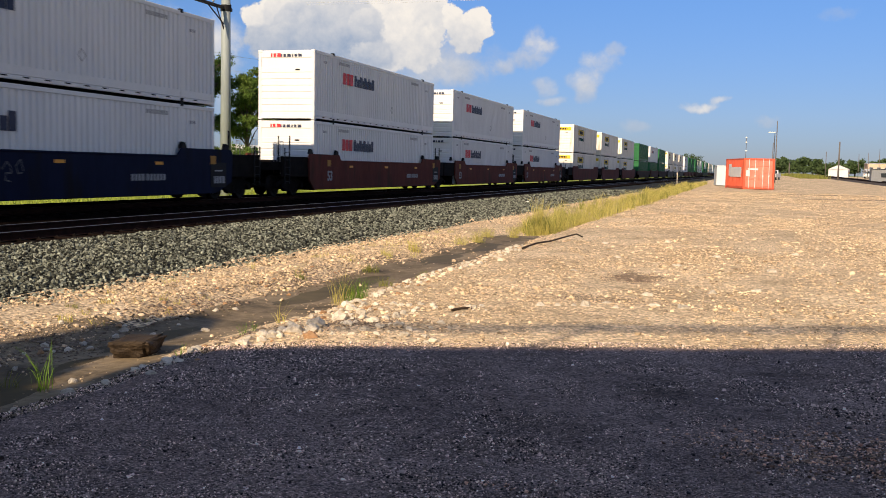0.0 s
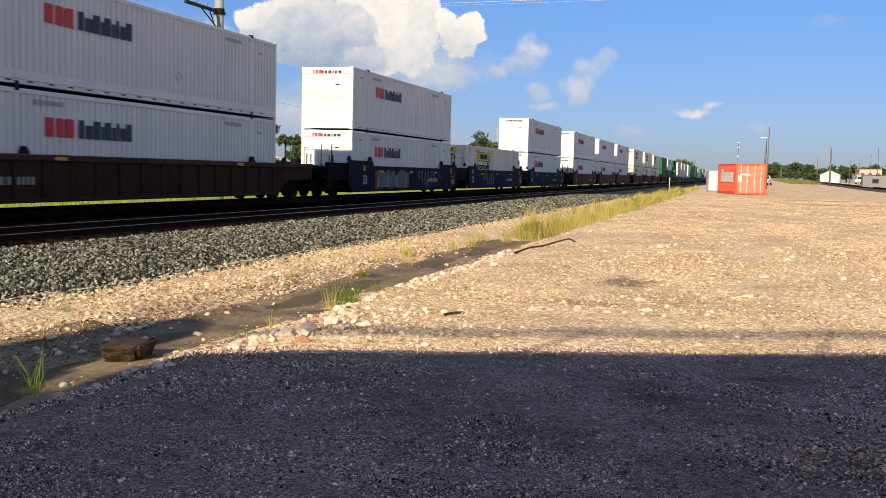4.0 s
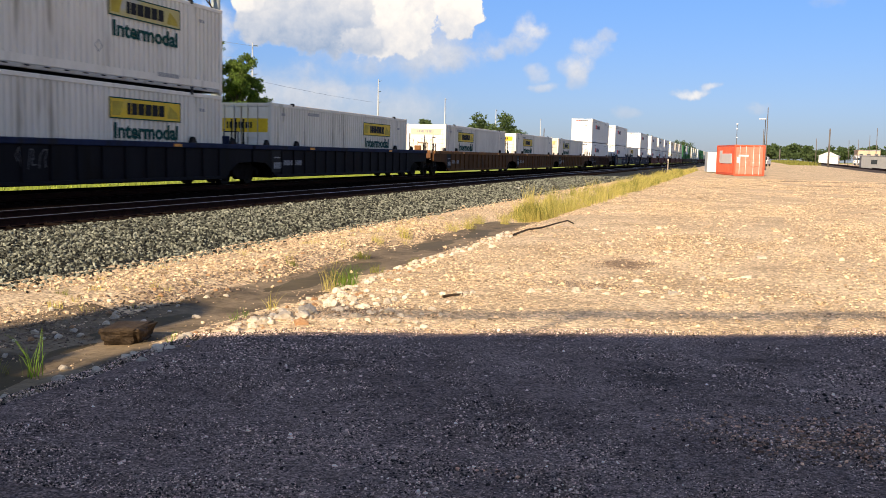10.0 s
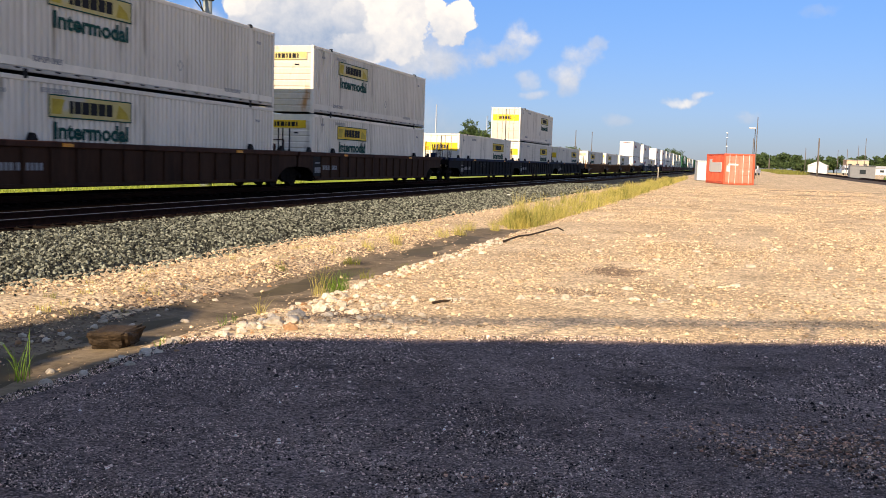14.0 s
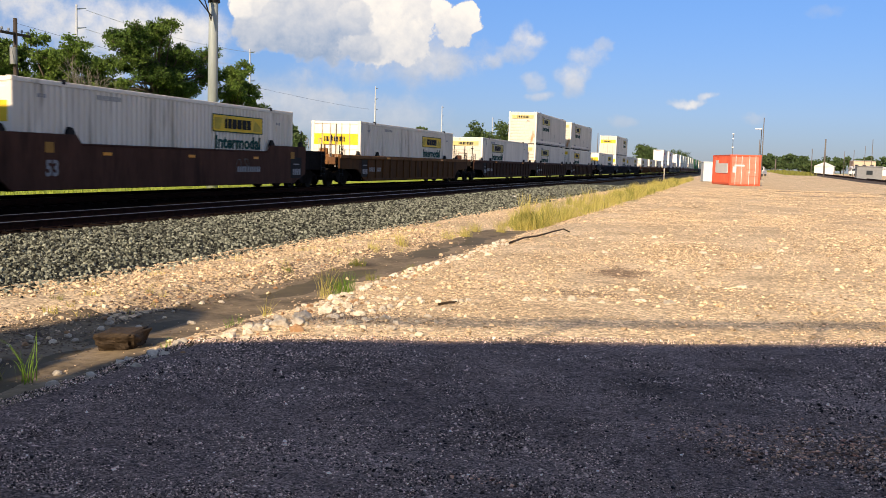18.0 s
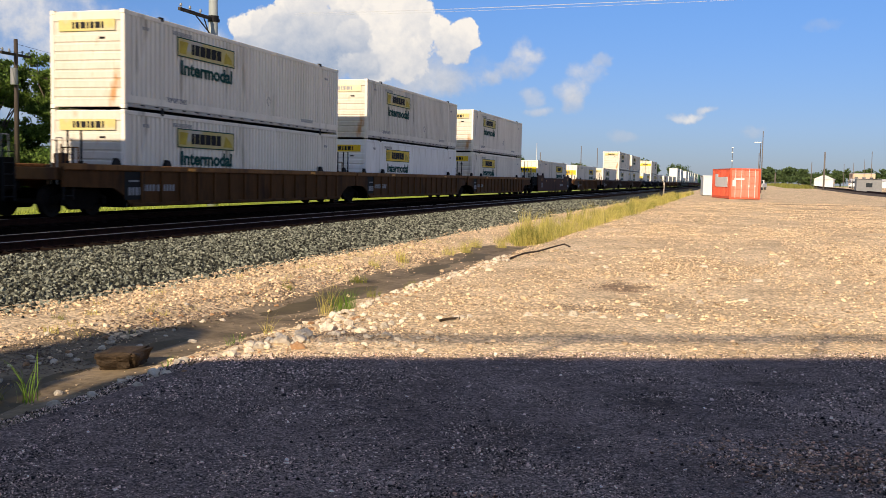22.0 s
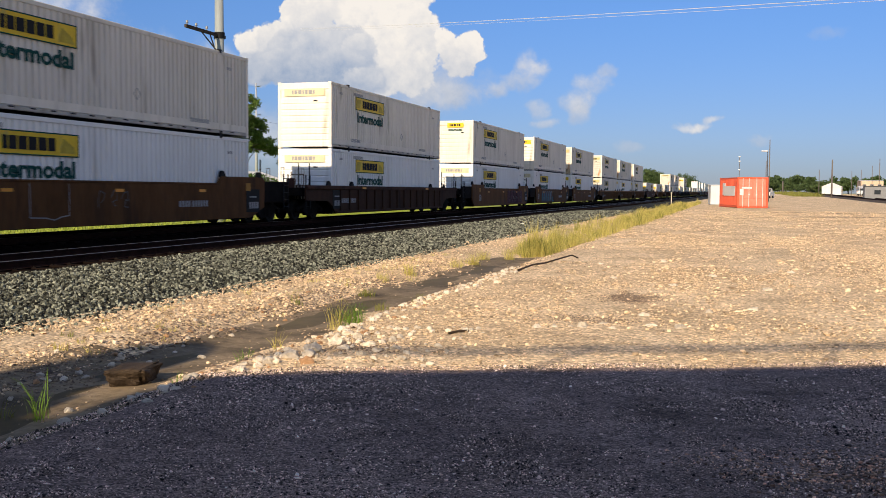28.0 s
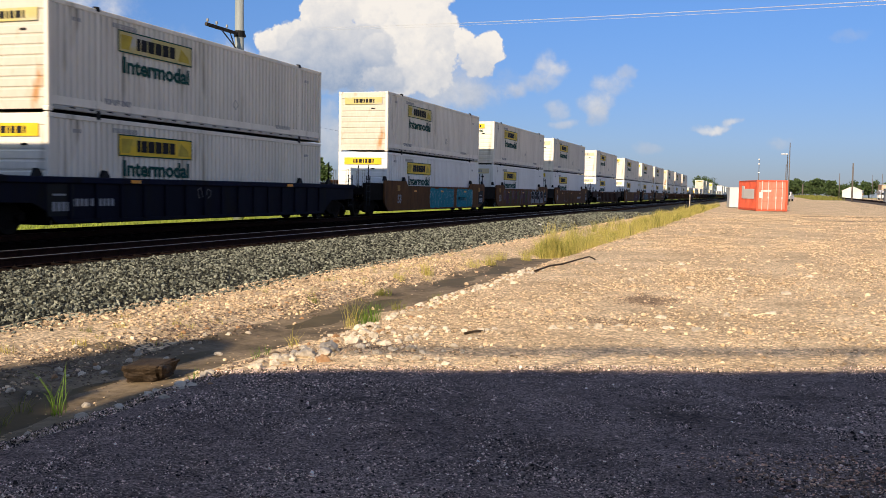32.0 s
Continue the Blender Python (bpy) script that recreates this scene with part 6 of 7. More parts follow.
def build_trees():
    # the tall layered tree behind the steel pole
    tree("tall dark green layered tree behind the railway", (-48, 74.5, -0.25), 8.2, 0.38,
         [(0, -3.2, 11.4, 2.0, 2.6, 1.5), (0, -1.0, 12.0, 1.8, 2.0, 1.4), (0, -4.6, 9.6, 1.8, 2.4, 1.2), (0.5, 1.2, 10.6, 2.0, 2.4, 1.6), (0, 3.4, 10.9, 2.2, 2.4, 1.7), (0.4, 5.6, 10.2, 2.0, 2.2, 1.6),
          (0, -6.6, 7.6, 1.6, 2.4, 1.0), (0, -8.4, 7.0, 1.4, 1.8, 0.8), (0.5, 2.0, 8.4, 2.2, 2.6, 1.5), (0, 5.0, 8.0, 2.2, 2.6, 1.6), (-0.5, 0.2, 6.6, 1.8, 2.6, 1.0), (0, 4.2, 5.8, 2.0, 3.0, 1.2), (0, -4.2, 10.9, 2.0, 2.4, 1.6), (0, -4.8, 8.8, 1.8, 2.0, 1.5), (0, -2.8, 9.2, 2.0, 2.2, 1.6), (0.3, -1.6, 9.0, 2.2, 2.6, 1.8), (0.3, 0.8, 9.6, 2.0, 2.6, 1.8), (0.3, -0.4, 7.4, 2.0, 2.6, 1.5), (0.5, 3.0, 6.8, 2.0, 3.0, 1.4)], 76000, 0.11, M_LEAF, 3, split=5)
    tree("rounded bright green tree beside the tall one", (-46, 84.3, -0.25), 5.5, 0.3,
         [(0, 0, 9.6, 1.8, 2.4, 1.6), (0, 2.6, 8.0, 1.8, 2.2, 1.5), (0, -2.0, 8.4, 1.8, 2.2, 1.6), (0, 1.0, 6.2, 2.0, 2.8, 1.5), (0, 4.2, 6.2, 1.5, 1.8, 1.3), (0, -1.5, 5.0, 2, 2.8, 1.5)], 36000, 0.11, M_LEAF_PALE, 7, split=5)
    for i, (x, y, h, mat) in enumerate(((-43, 46.5, 8.0, M_LEAF), (-44, 50.2, 8.3, M_LEAF), (-42, 53.0, 8.8, M_LEAF_PALE), (-43, 56.6, 8.4, M_LEAF), (-46, 61.5, 6.0, M_LEAF), (-44, 42.5, 8.6, M_LEAF))):
        rng = random.Random(40 + i)
        tree("leafy green tree in a row behind the railway", (x, y, -0.25), h * 0.6, 0.22, blobs_in(rng, 26, 0, 0, h * 0.62, 1.7, 2.0, h * 0.36, 0.95), 20000, 0.12, mat, 50 + i)
    # low shrubs in front of them
    for i in range(14):
        rng = random.Random(80 + i)
        root = thing("shrub", "low dense green shrub behind the railway", "shrub", "shrubs behind the railway", at=(-39.5 + rng.uniform(-1.5, 1.5), 38 + i * 2.7, -0.25))
        stuff(part("foliage", leaf_mesh("foliage", blobs_in(rng, 9, 0, 0, 1.5, 1.0, 1.5, 1.1, 1.1), 5200, 0.12, M_LEAF if i % 2 else M_LEAF_PALE, 90 + i), root))
        part("stem", stored("stem", lambda: Mesh().tube((0, 0, -0.2), (0.1, 0.1, 1.2), 0.07, 0.03, 6).make("stem", M_BARK)), root)
    # a bare bleached tree
    rng = random.Random(5)
    m = Mesh()

    def grow(p, d, length, r, depth):
        q = p + d * length
        m.tube(p, q, r, r * 0.7, 6, caps=False)
        if depth == 0:
            return
        for _ in range(3 if depth > 2 else 2):
            e = (d + Vector((rng.uniform(-0.6, 0.6), rng.uniform(-0.7, 0.7), rng.uniform(-0.15, 0.5)))).normalized()
            grow(q, e, length * rng.uniform(0.6, 0.85), r * 0.62, depth - 1)
    grow(Vector((0, 0, -0.2)), Vector((0, -0.1, 1)).normalized(), 2.0, 0.10, 6)
    root = thing("bare_tree", "bleached leafless dead tree with crooked limbs", "tree", at=(-37.5, 50.2, -0.25))
    part("trunk", m.make("trunk", M_DEADWOOD), root)
    # far trees beyond the train, and the line at the end of the yard
    for i, (x, y, h, w) in enumerate(((-90, 345, 17.5, 7), (-90, 372, 19.5, 9), (-92, 398, 17, 7), (-88, 274, 13, 4.5), (-86, 180, 8.5, 4), (-95, 430, 13, 8), (-70, 470, 11, 8), (-40, 480, 13, 8), (-42, 510, 14, 9), (-44, 545, 13, 8), (-38, 700, 14, 10), (-36, 740, 15, 11),
                                       (-60, 300, 7, 5), (-55, 230, 6, 4))):
        rng = random.Random(120 + i)
        tree("distant dark green tree", (x, y, -0.3), h * 0.55, 0.3, blobs_in(rng, 7, 0, 0, h * 0.66, w * 0.45, w * 0.55, h * 0.2, w * 0.42), 2200, 0.5, M_LEAF_FAR, 130 + i)
    for i in range(22):
        rng = random.Random(160 + i)
        x = 9.5 + i * 2.6
        h = (5.9 if i < 6 else 4.6) + rng.uniform(-0.8, 1.0) + 2.2 * math.exp(-((i - 15) / 4) ** 2)
        y = 322 + rng.uniform(-8, 20) + (18 if i > 5 else 0)
        tree("distant dark green tree at the yard's end", (x, y, 1.1), h * 0.5, 0.25, blobs_in(rng, 6, 0, 0, h * 0.6, 1.6, 1.6, h * 0.24, 1.9), 1100, 0.5, M_LEAF_FAR, 190 + i)


build_trees()


def blades(name, label, spots, mat, seed, kind="stuff", category="grass"):
    """Grass blades as bent tapered strips; spots: (x, y, height, lean, width)."""
    rng = np.random.default_rng(seed)
    m = Mesh()
    for x, y, h, lean, w in spots:
        a = rng.uniform(0, 6.28)
        b = rng.uniform(0, 6.28)
        dx, dy = math.cos(a) * lean * h, math.sin(a) * lean * h
        px, py = math.cos(b) * w / 2, math.sin(b) * w / 2
        z = ground_z(x, y) - 0.02
        m.add([(x - px, y - py, z), (x + px, y + py, z), (x + dx * 0.25 + px * 0.8, y + dy * 0.25 + py * 0.8, z + h * 0.5), (x + dx * 0.25 - px * 0.8, y + dy * 0.25 - py * 0.8, z + h * 0.5),
               (x + dx * 0.6 + px * 0.45, y + dy * 0.6 + py * 0.45, z + h * 0.82), (x + dx * 0.6 - px * 0.45, y + dy * 0.6 - py * 0.45, z + h * 0.82), (x + dx, y + dy, z + h)],
              [(0, 1, 2, 3), (3, 2, 4, 5), (5, 4, 6)])
    return thing(name, label, category, kind=kind, mesh=m.make(name, mat))


def tuft(rng, x, y, r, n, h, lean=0.35, w=0.006):
    out = []
    for _ in range(n):
        a, d = rng.uniform(0, 6.28), r * rng.random() ** 0.7
        out.append((x + d * math.cos(a), y + d * math.sin(a), h * rng.uniform(0.45, 1.0), lean * rng.uniform(0.2, 1.6), w * rng.uniform(0.7, 1.3)))
    return out


def build_grass():
    rng = random.Random(21)
    straw, green, olive = [], [], []
    # the verge of tall dry grass along the ditch towards the red container
    for i in range(520):
        t = rng.random() ** 1.5
        y = 22.3 + 85 * t
        half = 0.55 + 0.5 * min(1, (y - 22) / 12)
        x = -4.75 - 0.004 * (y - 22) + rng.uniform(-half, half)
        h = rng.uniform(0.26, 0.62) * (1 + 0.7 * noise.noise((y * 0.5, x * 1.5, 0)))
        (straw if rng.random() < 0.78 else olive).extend(tuft(rng, x, y, 0.2 + 0.1 * t, 30, h, 0.5, 0.007 + 0.02 * t))
    straw += tuft(rng, -4.72, 23.2, 0.16, 120, 0.95, 0.22, 0.012) + tuft(rng, -4.55, 24.4, 0.2, 60, 0.75, 0.3, 0.012)
    olive += tuft(rng, -4.7, 23.0, 0.35, 260, 0.55, 0.4, 0.012)
    # sparse dry tufts on the bank of the ditch
    for x, y, n, h, k in ((-5.58, 16.3, 90, 0.3, "s"), (-5.3, 19.6, 120, 0.3, "s"), (-5.4, 18.6, 80, 0.26, "s"), (-5.6, 11.7, 50, 0.14, "o"), (-5.22, 13.25, 110, 0.16, "o"), (-5.4, 20.8, 90, 0.3, "s"), (-5.0, 21.6, 100, 0.35, "s"), (-5.7, 15.2, 60, 0.2, "s"),
                          (-4.30, 9.95, 34, 0.42, "s"), (-4.26, 8.44, 16, 0.30, "s"), (-4.15, 10.1, 110, 0.32, "g"), (-4.22, 7.74, 40, 0.16, "g"), (-4.4, 10.6, 30, 0.2, "o"), (-4.35, 11.6, 50, 0.16, "o"), (-4.2, 12.6, 40, 0.14, "o"),
                          (-4.55, 5.45, 22, 0.36, "g"), (-4.8, 5.44, 14, 0.2, "o"), (-4.1, 6.45, 8, 0.14, "g"), (-4.95, 4.85, 80, 0.3, "g"), (-4.75, 4.6, 60, 0.28, "g"), (-4.55, 4.75, 90, 0.2, "g"), (-4.7, 5.05, 40, 0.18, "o"), (-5.9, 7.4, 30, 0.12, "s"), (-6.2, 6.8, 30, 0.12, "s"), (-6.3, 8.0, 26, 0.1, "o")):
        ({"s": straw, "g": green, "o": olive}[k]).extend(tuft(rng, x, y, 0.05 + 0.0009 * n, n, h, 0.5, 0.006))
    for i in range(60):
        x, y = rng.uniform(-6.6, -5.3), rng.uniform(7, 22)
        straw.extend(tuft(rng, x, y, 0.08, 12, 0.1, 0.6, 0.006))
    blades("dry_grass", "tall straw-coloured dry grass along the ditch", straw, M_STRAW, 31)
    blades("green_grass", "fresh green grass tufts in the ditch", green, M_GREENGRASS, 32)
    blades("olive_grass", "olive green grass among dry stalks", olive, M_OLIVE, 33)
    # the grass strip beyond the train, sunlit
    spots = []
    for i in range(9000):
        y = 18 + 70 * rng.random() ** 1.4
        spots.append((rng.uniform(-27, -22.2), y, rng.uniform(0.1, 0.24), rng.uniform(0.1, 0.8), 0.03))
    blades("verge_grass", "short yellow-green grass beyond the tracks", spots, M_VERGE, 34)
    spots = [(18.9 + rng.uniform(-9, -3.2), 200 + 120 * rng.random(), rng.uniform(0.4, 0.9), 0.4, 0.12) for _ in range(2500)]
    blades("far_grass", "tall yellow-green grass at the yard's end", spots, M_OLIVE, 35)
    spots = [(rng.uniform(21.5, 24), rng.uniform(118, 150), rng.uniform(0.5, 1.0), 0.4, 0.1) for _ in range(1500)]
    blades("far_grass", "green grass beside the side track", spots, M_GREENGRASS, 36)


build_grass()

# ---- poles and wires ----
M_POLE = surf("galvanised_pole", (0.24, 0.27, 0.265), (0.34, 0.37, 0.36), 1.2, 0.6, 0.1, streak=(2, 2, 0.2))
M_POLEWOOD = surf("weathered_pole_wood", (0.035, 0.028, 0.023), (0.075, 0.06, 0.05), 4, 0.9, streak=(3, 3, 0.3))
M_FARPOLE = surf("pale_far_pole_wood", (0.10, 0.088, 0.08), (0.17, 0.15, 0.135), 4, 0.9, streak=(3, 3, 0.3))
M_FARSTEEL = plain("pale_far_steel", (0.42, 0.45, 0.48), 0.6, 0.2)
M_CERAMIC = plain("grey_insulator", (0.20, 0.205, 0.21), 0.4)
M_WIRE = plain("aluminium_wire", (0.72, 0.70, 0.72), 0.5)


def wire(name, label, p, q, sag, r, mat, group):
    m = Mesh()
    p, q = Vector(p), Vector(q)
    n = 24
    pts = [p.lerp(q, i / n) - Vector((0, 0, 4 * sag * (i / n) * (1 - i / n))) for i in range(n + 1)]
    side = (q - p).cross(Vector((0, 0, 1))).normalized()
    up = side.cross(q - p).normalized()
    k = 5
    m.v = [tuple(c + r * (side * math.cos(6.2832 * j / k) + up * math.sin(6.2832 * j / k))) for c in pts for j in range(k)]
    m.f = [(i * k + j, i * k + (j + 1) % k, (i + 1) * k + (j + 1) % k, (i + 1) * k + j) for i in range(n) for j in range(k)]
    m.m = [0] * len(m.f)
    thing(name, label, "wire", group, mesh=m.make(name, mat))


def build_main_pole():
    root = thing("utility_pole", "tall round grey steel pole with a braced crossarm", "pole", at=(-25, 43.45, -0.3))
    part("shaft", Mesh().tube((0, 0, 0), (0, 0, 13.2), 0.28, 0.20, 18).make("shaft", M_POLE, smooth=True), root)
    arm = part("crossarm", Mesh().box(-0.06, 0.06, -3.1, 0.55, 9.27, 9.42, c=0.01).make("crossarm", M_POLEWOOD), root, "dark wooden crossarm")
    for y in (-1.7, -0.9):
        part("brace", Mesh().tube((0, y, 9.3), (0, -0.2, 8.3 + 0.25 * (y < -1)), 0.03, n=6).make("brace", M_POLEWOOD), root, "dark diagonal brace")
    for y in (-2.95, -2.15, -1.2, 0.4):
        part("insulator", stored("insulator", lambda: Mesh().tube((0, 0, 0), (0, 0, 0.1), 0.03, n=8).tube((0, 0, 0.08), (0, 0, 0.2), 0.07, 0.05, 10).make("insulator", M_CERAMIC)), arm, "grey insulator", at=(0, y, 9.42))
    part("band", Mesh().tube((0, 0, 9.2), (0, 0, 9.5), 0.27, n=18).make("band", M_GASKET), root, "dark steel band")
    # three wires cross high over the yard between poles out of sight
    for p, q in (((-67.7, 143.4, 27.2), (33.5, 15.3, 4.9)), ((-67.8, 143.1, 26.8), (33.8, 19.3, 5.5)), ((-67.8, 142.7, 27.0), (34.2, 23.4, 6.4))):
        wire("overhead_wire", "thin pale overhead power wire crossing the tracks", p, q, 0.4, 0.010, M_WIRE, "overhead wires")


build_main_pole()


def wood_pole(x, y, z, h, r, arms=(), label="dark weathered wooden utility pole", can=False, mat=None):
    root = thing("utility_pole", label, "pole", "poles round the yard", at=(x, y, z))
    part("shaft", Mesh().tube((0, 0, 0), (0, 0, h), r, r * 0.7, 10).make("shaft", mat or M_POLEWOOD, smooth=True), root)
    for za, half in arms:
        part("crossarm", Mesh().box(-0.06, 0.06, -half, half, za - 0.07, za + 0.07, c=0.01).make("crossarm", M_POLEWOOD), root)
        for q in (-0.9, -0.45, 0.45, 0.9):
            part("insulator", stored("insulator", lambda: None), root, at=(0, q * half, za + 0.07))
    if can:
        part("transformer", Mesh().tube((0, 0, h - 2.5), (0, 0, h - 1.6), 0.19, n=14).make("transformer", M_CERAMIC), root, "pale round transformer", at=(0.1, -0.28, 0))
    return root


wood_pole(-38, 44.9, -0.25, 8.8, 0.15, ((7.95, 1.15),), can=True)
for x, y, z, h, r in ((3.4, 125, 0.3, 7.6, 0.07), (3.05, 125.6, 0.3, 5.0, 0.06), (15.2, 180, 0.55, 6.7, 0.16), (17.5, 240, 0.9, 6.0, 0.1), (20.4, 200, 0.7, 5.0, 0.06), (24.0, 200, 0.7, 6.0, 0.06), (24.5, 222, 0.8, 5.6, 0.07), (26.5, 210, 0.8, 7.6, 0.08), (10.5, 262, 1.1, 3.4, 0.2)):
    wood_pole(x, y, z, h, r, label="distant wooden utility pole", mat=M_FARPOLE)


def mono(x, y, h):
    root = thing("transmission_pole", "distant slender steel transmission pole with arms", "pole", "transmission poles", at=(x, y, -0.3))
    part("shaft", Mesh().tube((0, 0, 0), (0, 0, h), 0.42, 0.16, 10).make("shaft", M_FARSTEEL, smooth=True), root)
    for i, z in enumerate((h - 0.3, h - 3.6, h - 7.0)):
        part("arm", Mesh().tube((0, 0, z - 0.5), (0, 2.6, z), 0.14, 0.07, 6).make("arm", M_FARSTEEL), root)


for y, h in ((145, 27), (208, 26.8), (292, 25), (366, 23.5), (450, 23.5), (560, 23.5)):
    mono(-110, y, h)
for z in (-0.3, -3.6, -7.0):
    wire("transmission_wire", "thin distant transmission wire", (-110, 147.6, 26.4 + z), (-110, 210.6, 26.2 + z), 1.0, 0.035, M_FARSTEEL, "transmission wires")
for x, y, h in ((-60, 400, 16), (-60, 450, 17), (-62, 322, 11)):
    wood_pole(x, y, -0.3, h, 0.2, label="distant wooden utility pole", mat=M_FARPOLE)
for p, q in (((-38, 43.9, 7.9), (-38, 15, 7.6)), ((-38, 45.9, 7.9), (-38, 15, 8.1)), ((-38, 44.9, 8.3), (-46, 120, 8.0)), ((-38, 44.2, 6.3), (-38, 15, 6.1))):
    wire("overhead_wire", "thin dark utility wire behind the railway", p, q, 0.5, 0.009, M_GASKET, "utility wires")


def antenna():
    root = thing("signal_mast", "thin far mast with white lights", "mast", at=(-0.2, 260, 0.9))
    part("shaft", Mesh().tube((0, 0, 0), (0, 0, 9.8), 0.09, 0.06, 8).make("shaft", M_FARPOLE), root)
    for z in (6.4, 8.6, 9.8):
        part("lamp_head", Mesh().box(-0.24, 0.24, -0.2, 0.2, z - 0.13, z + 0.13, c=0.05).make("lamp_head", M_CLEAN), root, "white lamp head")
    lamp = thing("street_lamp", "thin pole with a pale lamp arm", "lamp", at=(3.15, 124, 0.3))
    part("shaft", Mesh().tube((0, 0, 0), (0, 0, 6.2), 0.05, 0.04, 8).make("shaft", M_POLEWOOD), lamp)
    part("lamp_head", Mesh().box(-0.75, 0.05, -0.12, 0.12, 6.12, 6.24, c=0.03).make("lamp_head", M_CLEAN), lamp, "pale lamp head")


antenna()

# a slim white marker post in the verge
post = thing("marker_post", "slim white marker post in the verge", "post", at=(-7.2, 110, ground_z(-7.2, 110)))
part("shaft", Mesh().box(-0.045, 0.045, -0.03, 0.03, -0.2, 1.35, c=0.01).make("shaft", M_ROD), post)
part("plate", Mesh().box(-0.08, 0.08, -0.05, -0.03, 1.25, 1.5, c=0.01).make("plate", M_ROD), post)
litter = thing("litter", "small white scrap lying on the ballast", "litter", mesh=Mesh().box(-0.1, 0.1, -0.08, 0.08, 0, 0.06, c=0.02).make("litter", M_CLEAN), at=(-9.6, 44, -0.12), turn=20)

# ---- boxes, vehicles and buildings at the far end of the yard ----
M_REDBOX = surf("sun_faded_red_paint", (0.56, 0.085, 0.04), (0.66, 0.13, 0.07), 1.0, 0.55, streak=(1.5, 1.5, 0.3), stain=(0.42, 0.09, 0.05), stain_at=0.6, stain_scale=1.4)
M_REDFADE = surf("pink_faded_red_paint", (0.62, 0.17, 0.11), (0.70, 0.24, 0.17), 1.5, 0.6, streak=(1.5, 1.5, 0.3))
M_PALEBOX = surf("pale_grey_paint", (0.52, 0.55, 0.56), (0.62, 0.65, 0.65), 1.0, 0.55, streak=(1.5, 1.5, 0.3))
M_ROOFING = surf("pale_metal_roof", (0.60, 0.58, 0.54), (0.72, 0.70, 0.66), 0.5, 0.6)
M_TAN = surf("tan_wall", (0.50, 0.38, 0.27), (0.60, 0.47, 0.34), 0.5, 0.8)
M_GLASS = plain("dark_window_glass", (0.02, 0.025, 0.03), 0.08, spec=0.6)
M_TYRE = plain("black_tyre", (0.015, 0.015, 0.015), 0.8)


def red_container():
    L, W, H = 6.06, 2.44, 2.45
    root = thing("storage_container", "sun-faded red storage container with pale patches", "container", at=(-0.18, 81.0, ground_z(1, 82, 0) + 0.02), turn=14)
    # local: doors on the y=0 face, x from 0 to W
    side = stored("redside", lambda: corrugated(L - 0.3, 0.2, H - 0.12, 0.28, 0.035).make("side_wall", M_REDBOX))
    a = part("side_wall", side, root, at=(W - 0.01, 0.15, 0))
    b = part("side_wall", side, root, at=(0.01, L - 0.15, 0))
    b.rotation_euler = (0, 0, math.pi)
    for x in (0, W - 0.14):
        for y in (0, L - 0.16):
            part("corner_post", box_mesh("red_post", M_REDBOX, 0, 0.14, 0, 0.16, 0.0, H, c=0.015), root, at=(x, y, 0))
        part("bottom_rail", box_mesh("red_rail", M_REDBOX, 0, 0.1, 0.16, L - 0.16, 0.02, 0.2, c=0.01), root, at=(x + 0.02, 0, 0))
        part("top_rail", box_mesh("red_rail", M_REDBOX, 0, 0.1, 0.16, L - 0.16, H - 0.13, H - 0.01, c=0.01), root, at=(x + 0.02, 0, 0))
    part("roof", Mesh().box(0.12, W - 0.12, 0.1, L - 0.1, H - 0.06, H - 0.02).make("roof", M_REDBOX), root)
    part("end_wall", Mesh().box(0.12, W - 0.12, L - 0.12, L - 0.05, 0.05, H - 0.05).make("end_wall", M_REDBOX), root)
    part("door_header", Mesh().box(0.14, W - 0.14, 0.01, 0.14, H - 0.14, H, c=0.01).make("door_header", M_REDBOX), root)
    part("door_sill", Mesh().box(0.14, W - 0.14, 0.01, 0.14, 0.0, 0.15, c=0.01).make("door_sill", M_REDBOX), root)
    for i in range(2):
        x0 = 0.15 + i * (W / 2 - 0.145)
        x1 = x0 + W / 2 - 0.155
        m = Mesh().box(x0, x1, 0.06, 0.11, 0.15, H - 0.14)
        for j in range(4):
            m.box(x0 + 0.06, x1 - 0.06, 0.035, 0.07, 0.22 + j * 0.53, 0.64 + j * 0.53, c=0.02)
        d = part("door", m.make("door", M_REDFADE), root, "faded pink-red door leaf")
        for q in (0.3, 0.78):
            part("lock_rod", Mesh().tube((x0 + q, 0.02, 0.08), (x0 + q, 0.02, H - 0.08), 0.022, n=8).box(x0 + q - 0.05, x0 + q + 0.05, 0.0, 0.04, 1.0, 1.1).make("lock_rod", M_PALEBOX), d, "pale lock rod")
    for x0, x1, z0, z1, mat in ((0.22, 0.5, 1.02, 1.5, M_PALEBOX), (0.35, 1.15, 1.52, 1.66, M_PALEBOX), (0.62, 0.95, 0.85, 1.45, M_REDFADE), (0.72, 1.0, 0.55, 0.7, M_REDFADE)):
        part("patch", Mesh().box(x0, x1, 0.012, 0.03, z0, z1).make("patch", mat), root, "pale painted-over patch")
    # the big pale patch on the long side
    part("patch", Mesh().box(-0.014, 0.005, 0.75, 4.5, 0.95, 1.75).make("patch", M_CLEAN), root, "pale painted-over patch")
    part("patch", Mesh().box(-0.014, 0.005, 4.0, 4.9, 1.0, 2.0).make("patch", M_CLEAN), root, "pale painted-over patch")


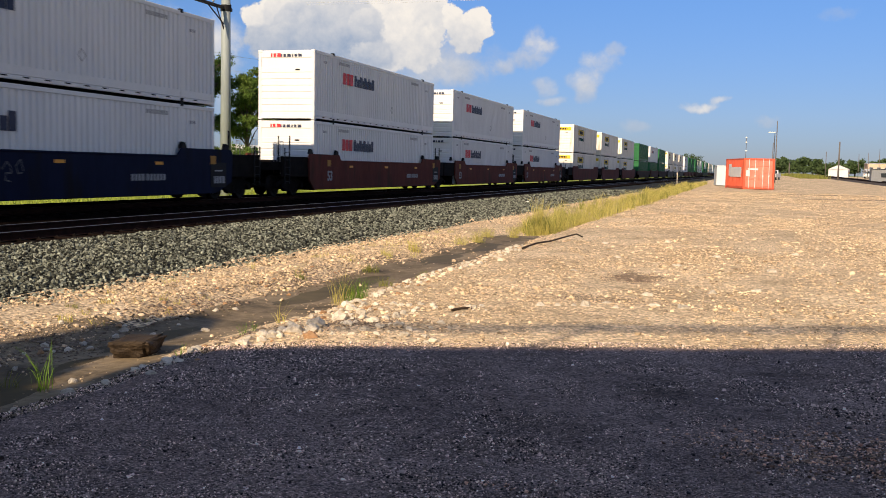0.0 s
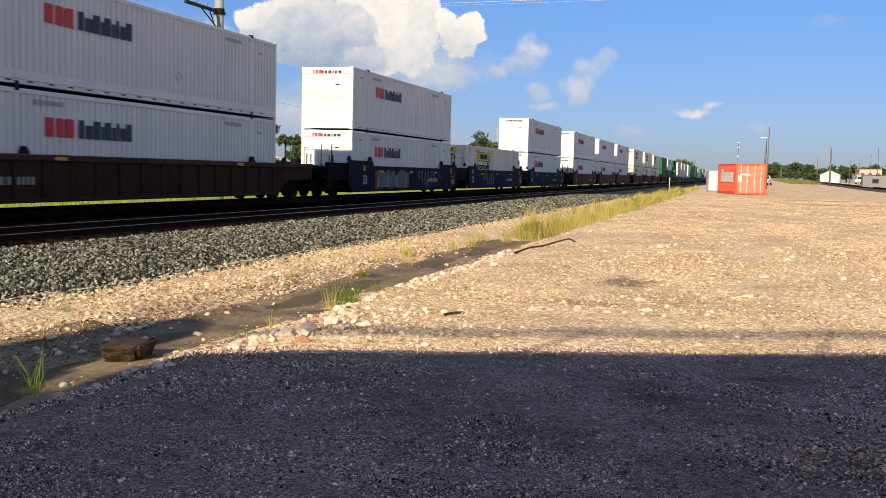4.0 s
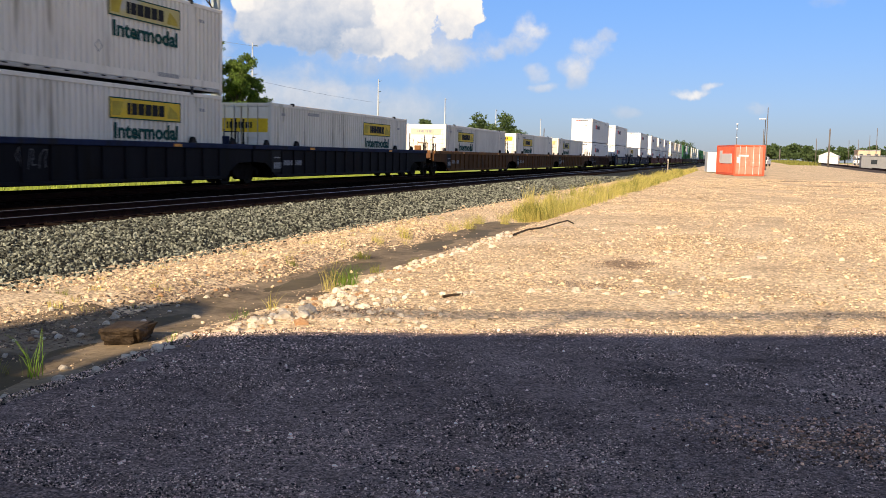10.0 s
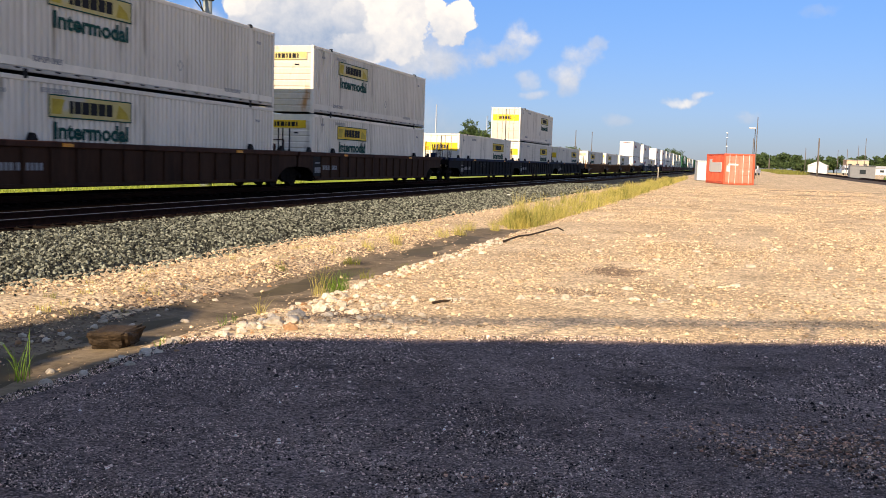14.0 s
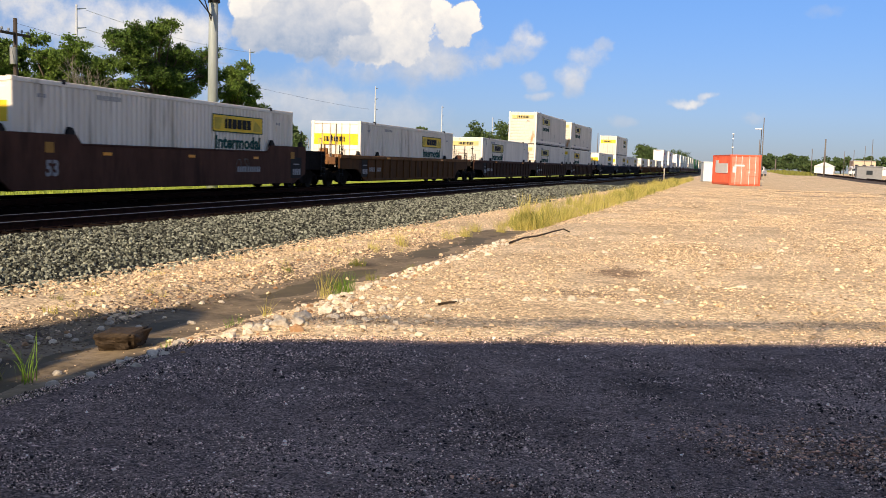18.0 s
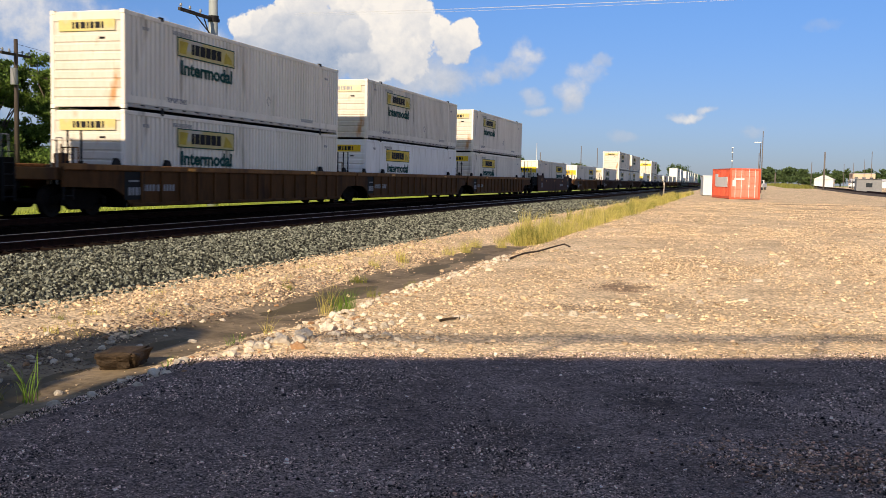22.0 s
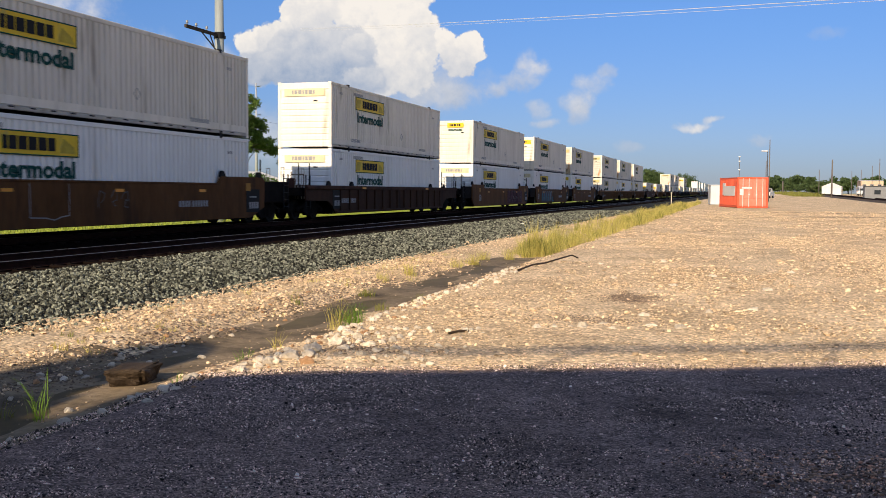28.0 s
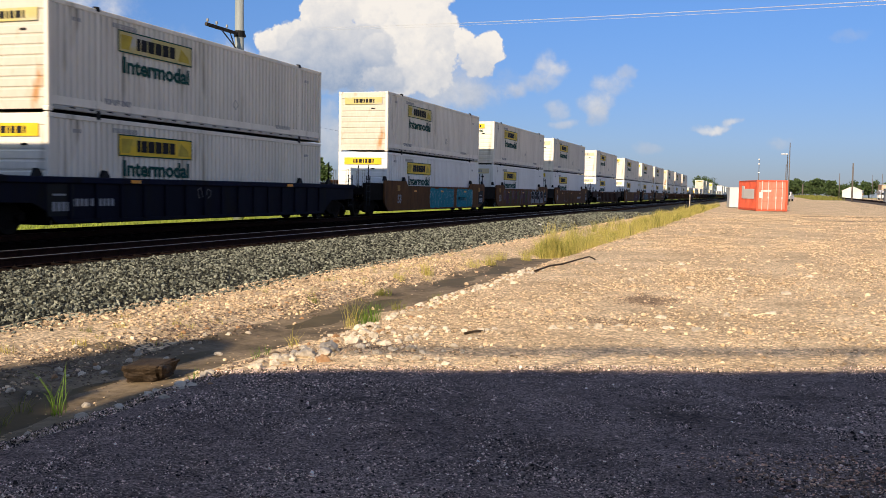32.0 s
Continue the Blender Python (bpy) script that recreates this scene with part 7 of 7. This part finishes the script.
red_container()
cab = thing("storage_box", "pale grey metal storage box behind a red container", "box", at=(-2.55, 94.5, ground_z(-2, 95, 0)), turn=6)
part("body", corrugated(3.0, 0.08, 1.82, 0.25, 0.03).box(-1.5, -0.04, 0, 3.0, 0.06, 1.85, c=0.02).make("body", M_PALEBOX), cab).location = (1.45, 0, 0)
part("front", Mesh().box(-0.05, 1.42, -0.05, 0.0, 0.06, 1.84, c=0.01).make("front", M_PALEBOX), cab)
part("lid", Mesh().box(-0.08, 1.5, -0.08, 3.05, 1.84, 1.92, c=0.02).make("lid", M_PALEBOX), cab)


def vehicle(name, label, x, y, z, length, width, cabin, body_h, mat, turn, cat):
    root = thing(name, label, cat, at=(x, y, z), turn=turn)
    part("body", Mesh().prism([(0, 0.45), (length, 0.45), (length, body_h * 0.8), (length - 0.15, body_h), (0.1, body_h), (0, body_h * 0.8)], -width / 2, width / 2).make("body", mat), root)
    a, b = cabin
    part("cabin", Mesh().prism([(a, body_h), (b, body_h), (b - 0.45, body_h + 0.62), (a + 0.25, body_h + 0.62)], -width / 2 + 0.08, width / 2 - 0.08).make("cabin", mat), root)
    part("windscreen", Mesh().prism([(a - 0.01, body_h + 0.06), (a + 0.2, body_h + 0.56), (a + 0.22, body_h + 0.56), (a + 0.02, body_h + 0.06)], -width / 2 + 0.15, width / 2 - 0.15).make("windscreen", M_GLASS), root, "dark glass")
    for s in (-1, 1):
        part("side_window", Mesh().prism([(a + 0.18, body_h + 0.08), (b - 0.25, body_h + 0.08), (b - 0.5, body_h + 0.52), (a + 0.35, body_h + 0.52)], s * (width / 2 - 0.085), s * (width / 2 - 0.07)).make("side_window", M_GLASS), root, "dark glass")
        for q in (0.9, length - 0.9):
            w = part("wheel", stored("tyre", lambda: Mesh().tube((-0.11, 0, 0), (0.11, 0, 0), 0.36, n=18).make("wheel", M_TYRE)), root, at=(s * (width / 2 - 0.12), q, 0.36))
            part("rim", stored("rim", lambda: Mesh().tube((-0.12, 0, 0), (0.12, 0, 0), 0.2, n=12).make("rim", M_PALEBOX)), w)
        part("tail_lamp", Mesh().box(s * (width / 2 - 0.2) - 0.1, s * (width / 2 - 0.2) + 0.1, -0.02, 0.03, body_h - 0.3, body_h - 0.12).make("tail_lamp", M_REDFADE), root, "red tail lamp")


vehicle("pickup_truck", "parked white pickup truck", 3.8, 168, 0.52, 5.2, 1.9, (1.9, 3.8), 1.0, M_CLEAN, -10, "truck")
vehicle("pickup_truck", "parked white work truck", 26.2, 236, 0.95, 5.4, 2.0, (1.6, 3.4), 1.1, M_PALEBOX, -20, "truck")
vehicle("pickup_truck", "parked white work truck", 28.4, 240, 0.98, 5.4, 2.0, (1.6, 3.4), 1.1, M_PALEBOX, 15, "truck")


def shed(label, x, y, z, w, d, h, roof_h, wall, turn, windows=3):
    root = thing("shed", label, "building", at=(x, y, z), turn=turn)
    part("wall", Mesh().box(0, w, 0, d, -0.4, h).make("wall", wall), root)
    m = Mesh()
    m.add([(-0.2, -0.2, h), (w + 0.2, -0.2, h), (w + 0.2, d + 0.2, h), (-0.2, d + 0.2, h), (-0.2, d / 2, h + roof_h), (w + 0.2, d / 2, h + roof_h)], [(0, 1, 5, 4), (2, 3, 4, 5), (0, 4, 3), (1, 2, 5), (3, 2, 1, 0)])
    part("roof", m.make("roof", M_ROOFING), root, "pale metal roof")
    for i in range(windows):
        c = (i + 0.5) * w / windows
        wn = part("window", Mesh().box(c - 0.5, c + 0.5, -0.04, 0.01, h * 0.4, h * 0.75).make("window", M_CERAMIC), root)
        part("pane", Mesh().box(c - 0.42, c + 0.42, -0.05, -0.04, h * 0.43, h * 0.72).make("pane", M_GLASS), wn)


shed("low white metal shed with a pale roof", 24.4, 262, 1.05, 4.0, 4.6, 2.0, 1.1, M_PALEBOX, 80, 2)
shed("long low white building with a pale roof", 29.5, 268, 1.1, 17, 10, 1.7, 0.6, M_PALEBOX, 0, 7)
shed("plain tan two-storey building", 33.0, 300, 1.1, 6, 9, 4.0, 0.2, M_TAN, 0, 3)
shed("grey low trackside cabin", 17.3, 152, 0.42, 3.4, 2.4, 2.1, 0.05, M_CERAMIC, 0, 1)
shed("small pale house among trees behind the railway", -52, 98, -0.25, 6, 8, 2.6, 1.2, M_CLEAN, 80, 2)


def motions():
    """The whole train rolls away along the far track."""
    for ob, y, z in TRAIN:
        walk(ob, [(t, pose(FAR_TRACK, y + 17.148 * t - 0.00133 * t * t, z)) for t in (0, 8, 16, 24, 32)])


motions()
